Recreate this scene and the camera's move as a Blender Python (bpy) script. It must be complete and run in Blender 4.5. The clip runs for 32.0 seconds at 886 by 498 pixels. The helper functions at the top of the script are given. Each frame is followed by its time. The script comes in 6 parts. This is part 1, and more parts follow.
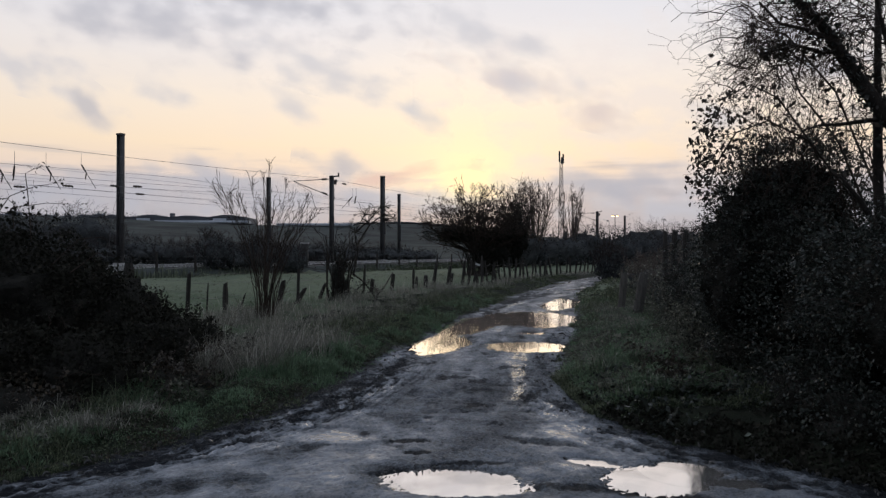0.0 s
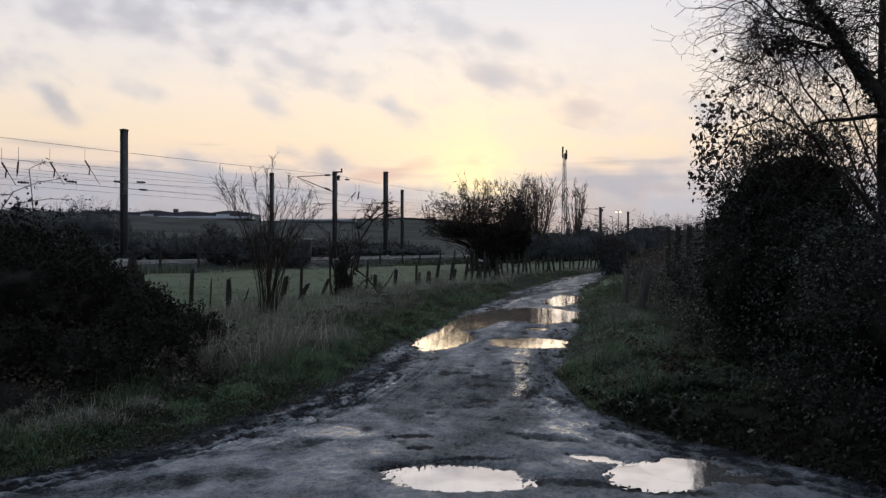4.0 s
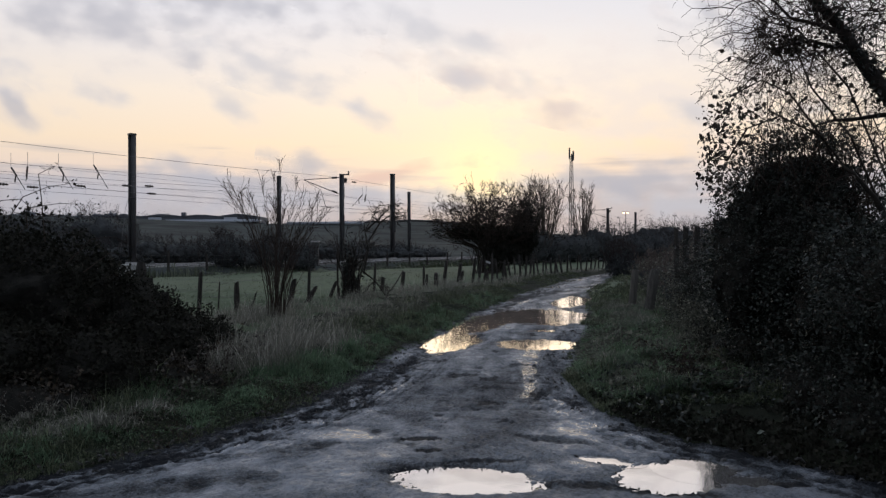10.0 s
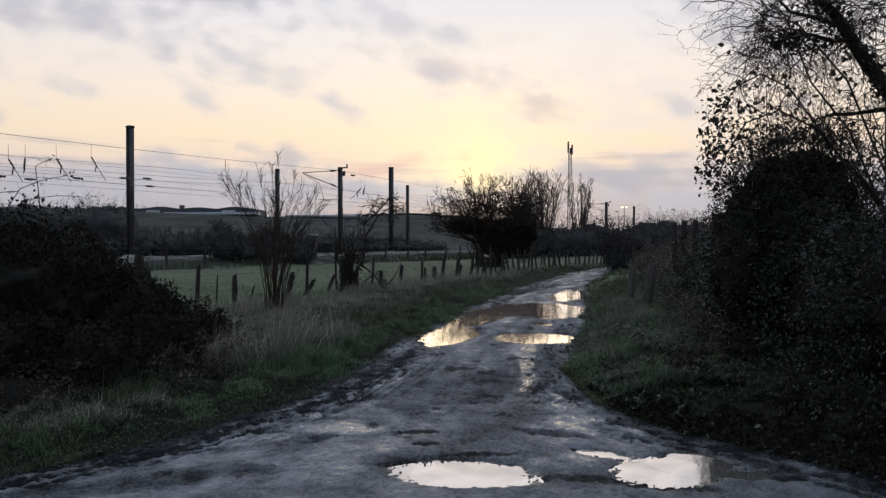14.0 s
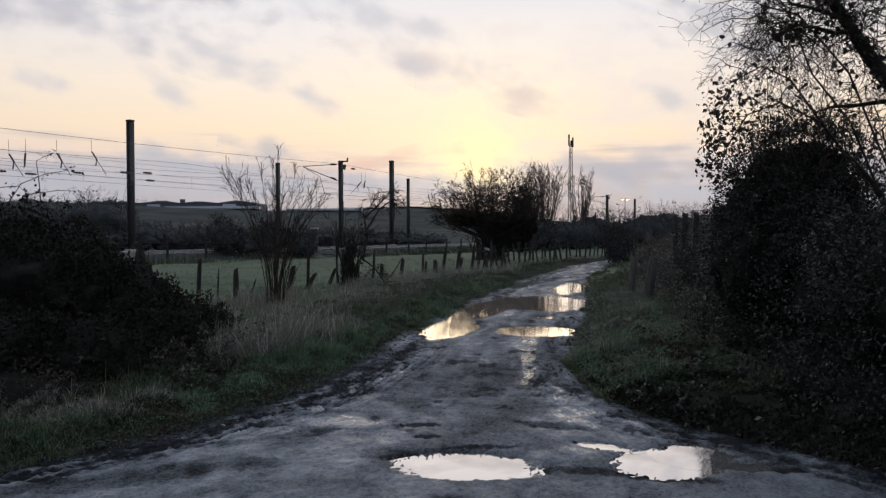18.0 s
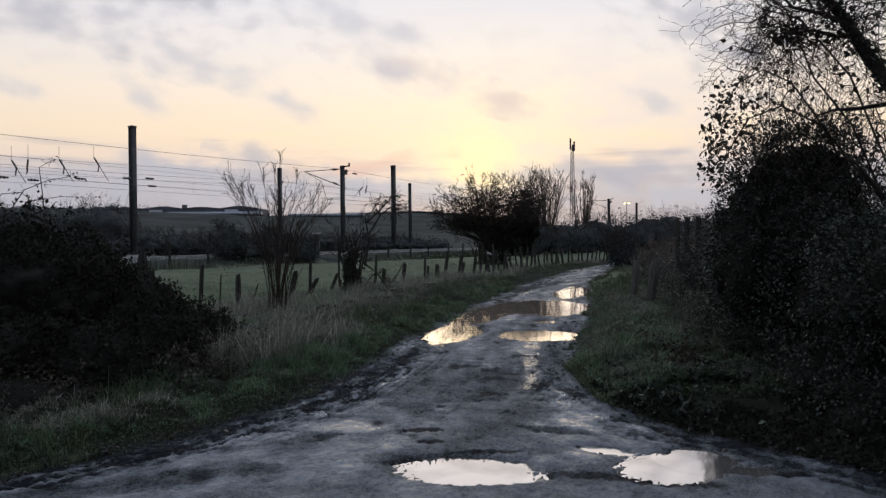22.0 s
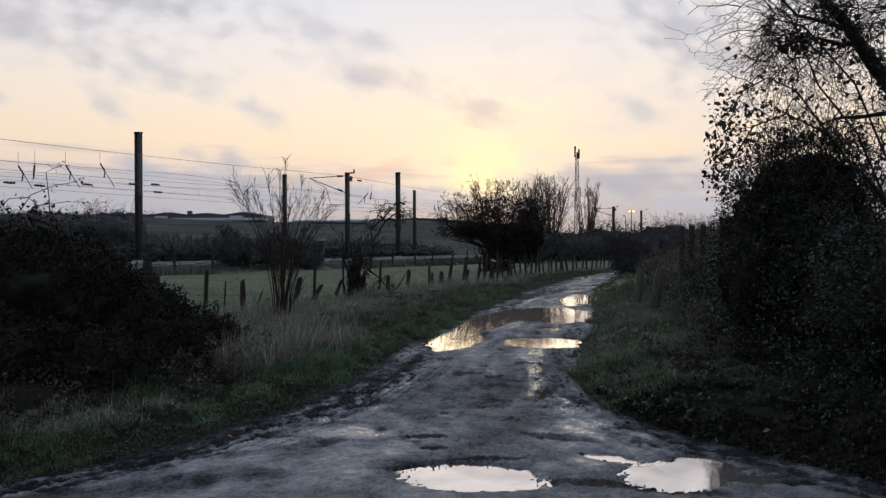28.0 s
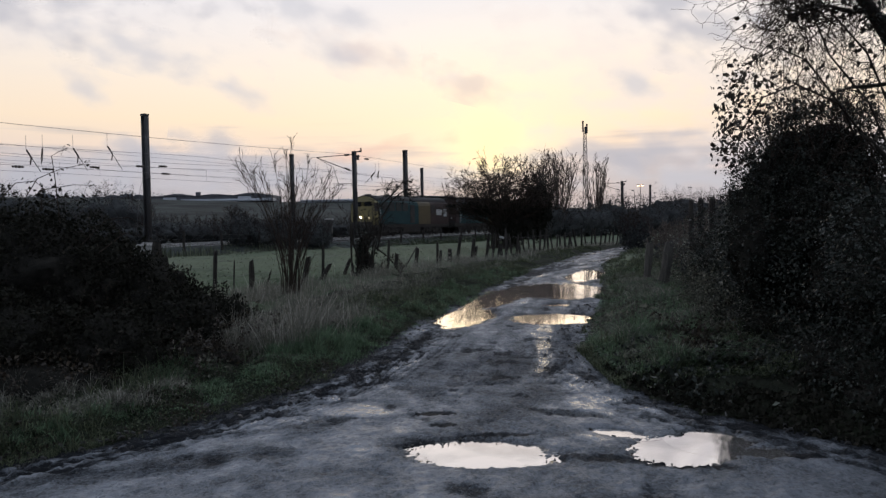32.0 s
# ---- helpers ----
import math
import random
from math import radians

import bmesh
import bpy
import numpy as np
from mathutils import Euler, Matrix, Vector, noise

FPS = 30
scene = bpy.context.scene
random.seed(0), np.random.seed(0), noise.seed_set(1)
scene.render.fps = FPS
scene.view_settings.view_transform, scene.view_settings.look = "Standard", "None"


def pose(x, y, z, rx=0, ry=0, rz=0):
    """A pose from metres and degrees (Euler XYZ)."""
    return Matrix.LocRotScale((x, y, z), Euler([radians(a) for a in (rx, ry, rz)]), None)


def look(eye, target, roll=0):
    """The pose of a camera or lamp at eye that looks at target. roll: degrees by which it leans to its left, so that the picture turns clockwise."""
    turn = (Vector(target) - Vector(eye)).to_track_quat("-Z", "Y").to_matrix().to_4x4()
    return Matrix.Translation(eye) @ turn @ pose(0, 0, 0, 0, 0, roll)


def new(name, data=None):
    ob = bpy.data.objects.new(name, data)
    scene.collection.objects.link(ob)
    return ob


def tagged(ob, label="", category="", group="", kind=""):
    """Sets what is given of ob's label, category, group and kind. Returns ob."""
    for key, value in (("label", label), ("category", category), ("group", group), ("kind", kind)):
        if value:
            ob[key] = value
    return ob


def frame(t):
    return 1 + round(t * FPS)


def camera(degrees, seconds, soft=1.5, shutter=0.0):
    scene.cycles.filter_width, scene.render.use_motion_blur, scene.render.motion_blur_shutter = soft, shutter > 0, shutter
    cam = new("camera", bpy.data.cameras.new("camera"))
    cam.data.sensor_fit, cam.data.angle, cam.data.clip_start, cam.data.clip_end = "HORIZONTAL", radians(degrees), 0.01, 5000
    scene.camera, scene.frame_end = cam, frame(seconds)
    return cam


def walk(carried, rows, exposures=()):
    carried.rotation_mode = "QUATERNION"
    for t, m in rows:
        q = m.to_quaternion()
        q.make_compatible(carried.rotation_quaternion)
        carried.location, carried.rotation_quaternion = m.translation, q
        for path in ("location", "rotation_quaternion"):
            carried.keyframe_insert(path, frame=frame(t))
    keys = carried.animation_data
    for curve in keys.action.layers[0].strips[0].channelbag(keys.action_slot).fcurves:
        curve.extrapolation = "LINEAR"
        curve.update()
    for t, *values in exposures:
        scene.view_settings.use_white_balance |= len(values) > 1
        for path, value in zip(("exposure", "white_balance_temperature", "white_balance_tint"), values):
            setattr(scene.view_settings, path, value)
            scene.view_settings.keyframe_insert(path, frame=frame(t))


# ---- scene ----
# x to the east of the lane, y along the view, z up; the lens stands 1.65 m over the lane
cam = camera(62.77, 32.0, soft=1.35, shutter=0.5)
walk(cam, [
    (0.0, pose(-0.000, 0.002, 1.645, 90.190, -0.104, -0.709)),
    (0.5, pose(0.002, -0.005, 1.649, 90.194, -0.016, -0.641)),
    (1.0, pose(0.001, -0.008, 1.649, 90.222, -0.197, -0.632)),
    (1.5, pose(0.000, 0.001, 1.643, 90.167, -0.208, -0.673)),
    (2.0, pose(-0.000, -0.005, 1.651, 89.966, -0.252, -0.667)),
    (2.5, pose(0.002, 0.009, 1.643, 89.932, -0.332, -0.680)),
    (3.0, pose(0.003, -0.005, 1.646, 90.037, -0.279, -0.694)),
    (3.5, pose(0.005, -0.000, 1.645, 89.993, -0.092, -0.524)),
    (5.5, pose(0.001, -0.000, 1.648, 89.457, -0.390, -0.185)),
    (6.0, pose(0.001, 0.005, 1.649, 89.478, -0.125, -0.164)),
    (6.5, pose(0.003, 0.002, 1.648, 89.591, 0.042, -0.082)),
    (7.0, pose(0.001, -0.002, 1.648, 89.658, 0.152, -0.044)),
    (7.5, pose(0.004, 0.000, 1.647, 89.711, 0.204, -0.046)),
    (8.0, pose(0.002, -0.007, 1.652, 89.688, 0.106, -0.011)),
    (8.5, pose(0.001, -0.002, 1.654, 89.726, 0.090, 0.049)),
    (9.0, pose(-0.002, -0.004, 1.649, 89.904, -0.092, -0.004)),
    (9.5, pose(0.005, -0.006, 1.649, 89.968, 0.116, 0.009)),
    (10.0, pose(0.001, -0.003, 1.649, 90.006, 0.187, 0.095)),
    (10.5, pose(0.003, -0.004, 1.648, 89.918, -0.008, 0.151)),
    (11.0, pose(0.001, -0.002, 1.648, 89.697, -0.179, 0.124)),
    (11.5, pose(0.003, 0.001, 1.649, 89.525, -0.083, 0.040)),
    (12.0, pose(-0.001, -0.000, 1.648, 89.521, -0.027, 0.060)),
    (12.5, pose(0.002, 0.002, 1.646, 89.542, 0.024, 0.075)),
    (13.0, pose(-0.000, 0.000, 1.650, 89.510, -0.000, 0.000)),
    (13.5, pose(-0.003, 0.000, 1.652, 89.497, 0.027, -0.055)),
    (14.0, pose(0.005, 0.007, 1.649, 89.493, 0.025, -0.028)),
    (14.5, pose(0.004, 0.001, 1.648, 89.475, 0.097, 0.011)),
    (16.5, pose(0.003, 0.001, 1.647, 89.322, 0.487, 0.061)),
    (17.0, pose(0.002, -0.000, 1.647, 89.163, 0.352, 0.162)),
    (17.5, pose(0.001, 0.000, 1.649, 89.014, 0.147, 0.081)),
    (18.0, pose(0.003, 0.001, 1.651, 88.964, 0.206, 0.033)),
    (18.5, pose(0.002, 0.008, 1.649, 89.002, 0.238, 0.012)),
    (19.0, pose(0.002, 0.004, 1.649, 89.050, 0.377, 0.113)),
    (19.5, pose(0.007, 0.007, 1.646, 89.062, 0.324, 0.120)),
    (20.0, pose(0.004, 0.003, 1.649, 89.049, 0.382, 0.193)),
    (20.5, pose(0.003, 0.001, 1.648, 89.022, 0.253, 0.302)),
    (21.0, pose(0.001, 0.007, 1.651, 89.012, 0.251, 0.326)),
    (21.5, pose(-0.003, 0.004, 1.649, 89.160, 0.297, 0.235)),
    (22.0, pose(-0.001, -0.000, 1.653, 89.318, 0.422, 0.176)),
    (22.5, pose(-0.002, -0.005, 1.649, 89.413, 0.153, 0.124)),
    (23.0, pose(-0.002, -0.002, 1.652, 89.407, 0.158, 0.125)),
    (23.5, pose(-0.006, -0.010, 1.652, 89.392, 0.122, 0.097)),
    (24.0, pose(-0.001, 0.003, 1.650, 89.360, 0.066, 0.073)),
    (24.5, pose(-0.001, -0.001, 1.649, 89.447, 0.135, 0.149)),
    (25.0, pose(0.001, -0.006, 1.653, 89.582, 0.404, 0.158)),
    (25.5, pose(-0.004, -0.007, 1.650, 89.614, 0.208, 0.217)),
    (27.5, pose(-0.000, -0.011, 1.650, 89.830, 0.249, 0.509)),
    (28.0, pose(-0.001, -0.011, 1.645, 89.882, 0.178, 0.518)),
    (28.5, pose(0.001, -0.009, 1.648, 89.770, 0.295, 0.442)),
    (29.0, pose(0.002, -0.007, 1.649, 89.654, 0.331, 0.448)),
    (29.5, pose(0.002, -0.011, 1.649, 89.528, 0.403, 0.495)),
    (30.0, pose(0.002, -0.010, 1.650, 89.448, 0.442, 0.549)),
    (30.5, pose(0.005, -0.009, 1.654, 89.277, 0.517, 0.564)),
    (31.0, pose(0.004, 0.005, 1.647, 89.029, 0.635, 0.592)),
    (31.5, pose(0.008, 0.012, 1.648, 88.622, 0.714, 0.688)),
    (32.0, pose(0.017, 0.016, 1.647, 88.113, 1.032, 1.180)),
], [(0.0, -0.04), (8.0, -0.02), (20.0, 0.0), (29.0, -0.03), (31.0, -0.01), (32.0, 0.05)])

# ---- sky and sun ----
SUN_AZ, SUN_EL = radians(2.8), radians(5.5)
world = bpy.data.worlds.new("evening_sky")
scene.world = world
world.use_nodes = True
wn, wl = world.node_tree.nodes, world.node_tree.links
wn.clear()
w_out = wn.new("ShaderNodeOutputWorld")
w_bg = wn.new("ShaderNodeBackground")
w_sky = wn.new("ShaderNodeTexSky")
w_sky.sky_type = "NISHITA"
w_sky.sun_disc = False
w_sky.sun_elevation, w_sky.sun_rotation = SUN_EL, SUN_AZ
w_sky.air_density, w_sky.dust_density = 1.0, 2.5
w_co = wn.new("ShaderNodeTexCoord")
w_sep = wn.new("ShaderNodeSeparateXYZ")
wl.new(w_co.outputs["Generated"], w_sep.inputs[0])


def wmath(op, a, b=None, c=None):
    n = wn.new("ShaderNodeMath")
    n.operation = op
    for i, v in enumerate((a, b, c)):
        if v is None:
            continue
        if isinstance(v, (int, float)):
            n.inputs[i].default_value = v
        else:
            wl.new(v, n.inputs[i])
    return n.outputs[0]


def wmix(f, a, b, how="MIX"):
    n = wn.new("ShaderNodeMixRGB")
    n.blend_type = how
    for i, v in enumerate((f, a, b)):
        if isinstance(v, (int, float)):
            n.inputs[i].default_value = v
        elif isinstance(v, tuple):
            n.inputs[i].default_value = (*v, 1)
        else:
            wl.new(v, n.inputs[i])
    return n.outputs[0]


# thin high overcast: a column of colours from the horizon up, warm towards the sun, dim behind
w_ramp = wn.new("ShaderNodeValToRGB")
wl.new(w_sep.outputs["Z"], w_ramp.inputs[0])
SKY = [(0.0, (0.44, 0.42, 0.46)), (0.045, (0.52, 0.47, 0.50)), (0.078, (0.66, 0.57, 0.56)), (0.105, (0.84, 0.67, 0.55)), (0.14, (0.95, 0.76, 0.56)),
       (0.2, (0.94, 0.81, 0.68)), (0.25, (0.88, 0.81, 0.77)), (0.3, (0.81, 0.79, 0.82)), (0.36, (0.74, 0.75, 0.82)), (0.6, (0.70, 0.77, 0.93)), (1.0, (0.60, 0.70, 0.90))]
els = w_ramp.color_ramp.elements
els[0].position, els[0].color = SKY[0][0], (*SKY[0][1], 1)
els[1].position, els[1].color = SKY[-1][0], (*SKY[-1][1], 1)
for p, c in SKY[1:-1]:
    e = els.new(p)
    e.color = (*c, 1)
front = wmath("MULTIPLY_ADD", w_sep.outputs["Y"], 0.5, 0.5)
front = wmath("SMOOTH_MIN", wmath("POWER", wmath("MAXIMUM", front, 0.0), 1.6), 1.0, 0.05)
w_col = wmix(front, (0.37, 0.42, 0.52), w_ramp.outputs[0])
sunv = Vector((math.sin(SUN_AZ) * math.cos(SUN_EL), math.cos(SUN_AZ) * math.cos(SUN_EL), math.sin(SUN_EL)))
w_dot = wn.new("ShaderNodeVectorMath")
w_dot.operation = "DOT_PRODUCT"
wl.new(w_co.outputs["Generated"], w_dot.inputs[0])
w_dot.inputs[1].default_value = sunv
dotv = wmath("MAXIMUM", w_dot.outputs["Value"], 0.0)
w_col = wmix(wmath("MULTIPLY", wmath("POWER", dotv, 60.0), 0.22), w_col, (1.0, 0.84, 0.57))
w_col = wmix(wmath("MULTIPLY", wmath("POWER", dotv, 330.0), 0.55), w_col, (1.03, 0.86, 0.56))
w_col = wmix(wmath("MULTIPLY", wmath("POWER", dotv, 900.0), 0.65), w_col, (1.10, 0.93, 0.50))
# a low bank of cloud with a ragged upper edge
w_map2 = wn.new("ShaderNodeMapping")
w_map2.inputs["Scale"].default_value = (2.2, 2.2, 26.0)
wl.new(w_co.outputs["Generated"], w_map2.inputs[0])
w_bank = wn.new("ShaderNodeTexNoise")
w_bank.inputs["Scale"].default_value, w_bank.inputs["Detail"].default_value = 2.6, 6.0
wl.new(w_map2.outputs[0], w_bank.inputs["Vector"])
low = wmath("ADD", w_sep.outputs["Z"], wmath("MULTIPLY", wmath("SUBTRACT", w_bank.outputs["Fac"], 0.5), 0.13))
low = wmath("ADD", low, wmath("MULTIPLY", wmath("POWER", dotv, 150.0), 0.035))
w_rng = wn.new("ShaderNodeMapRange")
w_rng.interpolation_type = "SMOOTHSTEP"
wl.new(low, w_rng.inputs[0])
for k, v in enumerate((0.120, 0.074, 0.0, 0.84)):
    w_rng.inputs[k + 1].default_value = v
w_col = wmix(w_rng.outputs[0], w_col, wmix(front, (0.24, 0.29, 0.38), (0.41, 0.40, 0.445)))
# streaks of thin cloud that hold still
w_map = wn.new("ShaderNodeMapping")
w_map.inputs["Scale"].default_value = (3.0, 3.0, 13.0)
wl.new(w_co.outputs["Generated"], w_map.inputs[0])
w_noise = wn.new("ShaderNodeTexNoise")
w_noise.inputs["Scale"].default_value = 1.7
w_noise.inputs["Detail"].default_value = 5.0
wl.new(w_map.outputs[0], w_noise.inputs["Vector"])
veil = wmath("MULTIPLY", wmath("SUBTRACT", w_noise.outputs["Fac"], 0.5), 0.5)
w_col = wmix(wmath("MAXIMUM", veil, 0.0), w_col, (0.62, 0.62, 0.70))
w_sum = wmix(0.003, w_col, w_sky.outputs[0], "ADD")
wl.new(w_sum, w_bg.inputs[0])
w_bg.inputs[1].default_value = 1.06
wl.new(w_bg.outputs[0], w_out.inputs[0])

sun = new("sun", bpy.data.lights.new("sun", "SUN"))
sun.data.energy, sun.data.angle, sun.data.color = 0.12, radians(20), (1.0, 0.85, 0.62)
sun.matrix_world = look(sunv * 60, (0, 0, 0))


# ---- materials ----
def mat(name, dark, light, scale=6.0, rough=0.8, bump=0.25, metal=0.0, fine=9.0, rough_to=None, random_tint=0.0, spec=0.5, stretch=(1, 1, 1), sheen=False):
    m = bpy.data.materials.new(name)
    m.use_nodes = True
    n, l = m.node_tree.nodes, m.node_tree.links
    p = n["Principled BSDF"]
    co = n.new("ShaderNodeTexCoord")
    mp = n.new("ShaderNodeMapping")
    mp.inputs["Scale"].default_value = stretch
    l.new(co.outputs["Object"], mp.inputs[0])
    big, small = n.new("ShaderNodeTexNoise"), n.new("ShaderNodeTexNoise")
    for t, s, d in ((big, scale, 4.0), (small, scale * fine, 6.0)):
        t.inputs["Scale"].default_value, t.inputs["Detail"].default_value = s, d
        l.new(mp.outputs[0], t.inputs["Vector"])
    add = n.new("ShaderNodeMath")
    add.operation = "MULTIPLY_ADD"
    l.new(small.outputs["Fac"], add.inputs[0])
    add.inputs[1].default_value = 0.5
    l.new(big.outputs["Fac"], add.inputs[2])
    fac = add.outputs[0]
    if random_tint:
        info = n.new("ShaderNodeObjectInfo")
        r = n.new("ShaderNodeMath")
        r.operation = "MULTIPLY_ADD"
        l.new(info.outputs["Random"], r.inputs[0])
        r.inputs[1].default_value = random_tint
        l.new(fac, r.inputs[2])
        fac = r.outputs[0]
    ramp = n.new("ShaderNodeValToRGB")
    l.new(fac, ramp.inputs[0])
    e = ramp.color_ramp.elements
    e[0].position, e[0].color = 0.45, (*dark, 1)
    e[1].position, e[1].color = 1.05 + random_tint, (*light, 1)
    e[1].position = min(1.0, e[1].position)
    l.new(ramp.outputs[0], p.inputs["Base Color"])
    p.inputs["Metallic"].default_value = metal
    p.inputs["Specular IOR Level"].default_value = spec
    if rough_to is None:
        p.inputs["Roughness"].default_value = rough
    else:
        rr = n.new("ShaderNodeMapRange")
        l.new(big.outputs["Fac"], rr.inputs[0])
        rr.inputs[1].default_value, rr.inputs[2].default_value = 0.35, 0.65
        rr.inputs[3].default_value, rr.inputs[4].default_value = rough, rough_to
        l.new(rr.outputs[0], p.inputs["Roughness"])
    if bump:
        b = n.new("ShaderNodeBump")
        b.inputs["Strength"].default_value = bump
        b.inputs["Distance"].default_value = 0.02
        l.new(small.outputs["Fac"], b.inputs["Height"])
        l.new(b.outputs[0], p.inputs["Normal"])
    return m


def leafy(name, dark, light, rough=0.5, spec=0.5, few=0.7, share=0.3, thin=0.0):
    """Leaves and blades: each piece of the mesh has its own shade."""
    m = bpy.data.materials.new(name)
    m.use_nodes = True
    n, l = m.node_tree.nodes, m.node_tree.links
    p = n["Principled BSDF"]
    g = n.new("ShaderNodeNewGeometry")
    ramp = n.new("ShaderNodeValToRGB")
    l.new(g.outputs["Random Per Island"], ramp.inputs[0])
    e = ramp.color_ramp.elements
    e[0].color, e[1].color = (*dark, 1), (*light, 1)
    k = e.new(few)
    k.color = (*[(1 - share) * a + share * b for a, b in zip(dark, light)], 1)
    l.new(ramp.outputs[0], p.inputs["Base Color"])
    p.inputs["Roughness"].default_value = rough
    p.inputs["Specular IOR Level"].default_value = spec
    if thin:
        t, mix = n.new("ShaderNodeBsdfTranslucent"), n.new("ShaderNodeMixShader")
        l.new(ramp.outputs[0], t.inputs["Color"])
        mix.inputs[0].default_value = thin
        l.new(p.outputs[0], mix.inputs[1])
        l.new(t.outputs[0], mix.inputs[2])
        l.new(mix.outputs[0], n["Material Output"].inputs["Surface"])
    return m


def glowing(name, colour, strength):
    m = bpy.data.materials.new(name)
    m.use_nodes = True
    p = m.node_tree.nodes["Principled BSDF"]
    p.inputs["Base Color"].default_value = (*colour, 1)
    p.inputs["Emission Color"].default_value = (*colour, 1)
    p.inputs["Emission Strength"].default_value = strength
    return m


M_VERGE = mat("verge_soil", (0.007, 0.0085, 0.006), (0.024, 0.028, 0.017), 3.5, 0.95, 1.0, spec=0.1, fine=14)
M_FIELD = mat("pasture_grass", (0.032, 0.050, 0.022), (0.066, 0.092, 0.042), 0.35, 0.9, 0.8, fine=30)
M_HILL = mat("scrub_hill", (0.010, 0.013, 0.013), (0.056, 0.066, 0.064), 0.07, 0.95, 0.8, fine=9, spec=0.05)
M_BALLAST = mat("ballast", (0.014, 0.014, 0.014), (0.042, 0.040, 0.039), 1.2, 0.9, 0.9, fine=14)
M_CLOD = mat("dark_wet_clods", (0.010, 0.010, 0.010), (0.040, 0.038, 0.036), 8.0, 0.4, 0.6, rough_to=0.7)


def wet_mud():
    """Wet compacted mud: grey silt and darker patches, smoother where water lies in it, grit all over."""
    m = bpy.data.materials.new("wet_mud_track")
    m.use_nodes = True
    n, l = m.node_tree.nodes, m.node_tree.links
    p = n["Principled BSDF"]
    co = n.new("ShaderNodeTexCoord")

    def tex(scale, detail, stretch=(1, 1, 1), rough=0.55):
        mp, t = n.new("ShaderNodeMapping"), n.new("ShaderNodeTexNoise")
        mp.inputs["Scale"].default_value = stretch
        mp.inputs["Rotation"].default_value = (0, 0, radians(10))
        l.new(co.outputs["Object"], mp.inputs[0])
        l.new(mp.outputs[0], t.inputs["Vector"])
        t.inputs["Scale"].default_value, t.inputs["Detail"].default_value, t.inputs["Roughness"].default_value = scale, detail, rough
        return t.outputs["Fac"]

    def rng_(v, a, b, c, d):
        r = n.new("ShaderNodeMapRange")
        r.interpolation_type = "SMOOTHSTEP"
        l.new(v, r.inputs[0])
        for i, q in enumerate((a, b, c, d)):
            r.inputs[i + 1].default_value = q
        return r.outputs[0]

    def op(kind, a, b):
        o = n.new("ShaderNodeMath")
        o.operation = kind
        for i, v in enumerate((a, b)):
            if isinstance(v, (int, float)):
                o.inputs[i].default_value = v
            else:
                l.new(v, o.inputs[i])
        return o.outputs[0]

    patch, rut, grit, fine = tex(1.5, 7, (1, 0.8, 1), 0.65), tex(5.0, 6, (1, 0.7, 1), 0.65), tex(34, 6, (1, 1, 1), 0.72), tex(130, 3)
    dark_specks, glint_specks = rng_(tex(48, 4), 0.56, 0.63, 0.0, 1.0), rng_(tex(75, 3), 0.59, 0.66, 0.0, 1.0)
    ruts, damp = n.new("ShaderNodeAttribute"), n.new("ShaderNodeAttribute")
    ruts.attribute_name, damp.attribute_name = "rut_wear_sheen", "damp"
    tone = op("ADD", op("ADD", op("MULTIPLY", patch, 0.58), op("MULTIPLY", rut, 0.14)), op("MULTIPLY", grit, 0.72))
    # the attribute also lifts the base colour, painting in part of the sheen
    tone = op("ADD", op("ADD", tone, 0.015), op("MULTIPLY", ruts.outputs["Fac"], 0.16))
    tone = op("SUBTRACT", tone, op("MULTIPLY", damp.outputs["Fac"], 0.22))
    # specks in the colour alone: dark for pits, pale for glints
    tone = op("ADD", op("SUBTRACT", tone, op("MULTIPLY", dark_specks, 0.13)), op("MULTIPLY", glint_specks, 0.13))
    ramp = n.new("ShaderNodeValToRGB")
    l.new(tone, ramp.inputs[0])
    e = ramp.color_ramp.elements
    e[0].position, e[0].color = 0.46, (0.012, 0.013, 0.015, 1)
    e[1].position, e[1].color = 0.82, (0.150, 0.163, 0.184, 1)
    k = e.new(0.62)
    k.color = (0.058, 0.064, 0.072, 1)
    l.new(ramp.outputs[0], p.inputs["Base Color"])
    wet = op("ADD", op("MULTIPLY", rng_(patch, 0.42, 0.62, 0.10, 0.50), rng_(rut, 0.40, 0.60, 0.3, 1.0)), op("ADD", op("MULTIPLY", ruts.outputs["Fac"], 0.62), op("MULTIPLY", damp.outputs["Fac"], 0.75)))
    l.new(rng_(op("ADD", wet, op("MULTIPLY", op("SUBTRACT", grit, 0.5), 0.5)), 0.0, 1.1, 0.62, 0.13), p.inputs["Roughness"])
    l.new(rng_(ruts.outputs["Fac"], -1.1, 0.1, 0.06, 0.5), p.inputs["Specular IOR Level"])
    h = op("ADD", op("ADD", op("MULTIPLY", grit, 1.0), op("MULTIPLY", fine, 0.35)), op("MULTIPLY", rut, 0.5))
    b = n.new("ShaderNodeBump")
    b.inputs["Strength"].default_value, b.inputs["Distance"].default_value = 0.75, 0.014
    l.new(rng_(wet, 0.1, 0.9, 0.60, 0.12), b.inputs["Strength"])
    l.new(h, b.inputs["Height"])
    l.new(b.outputs[0], p.inputs["Normal"])
    return m


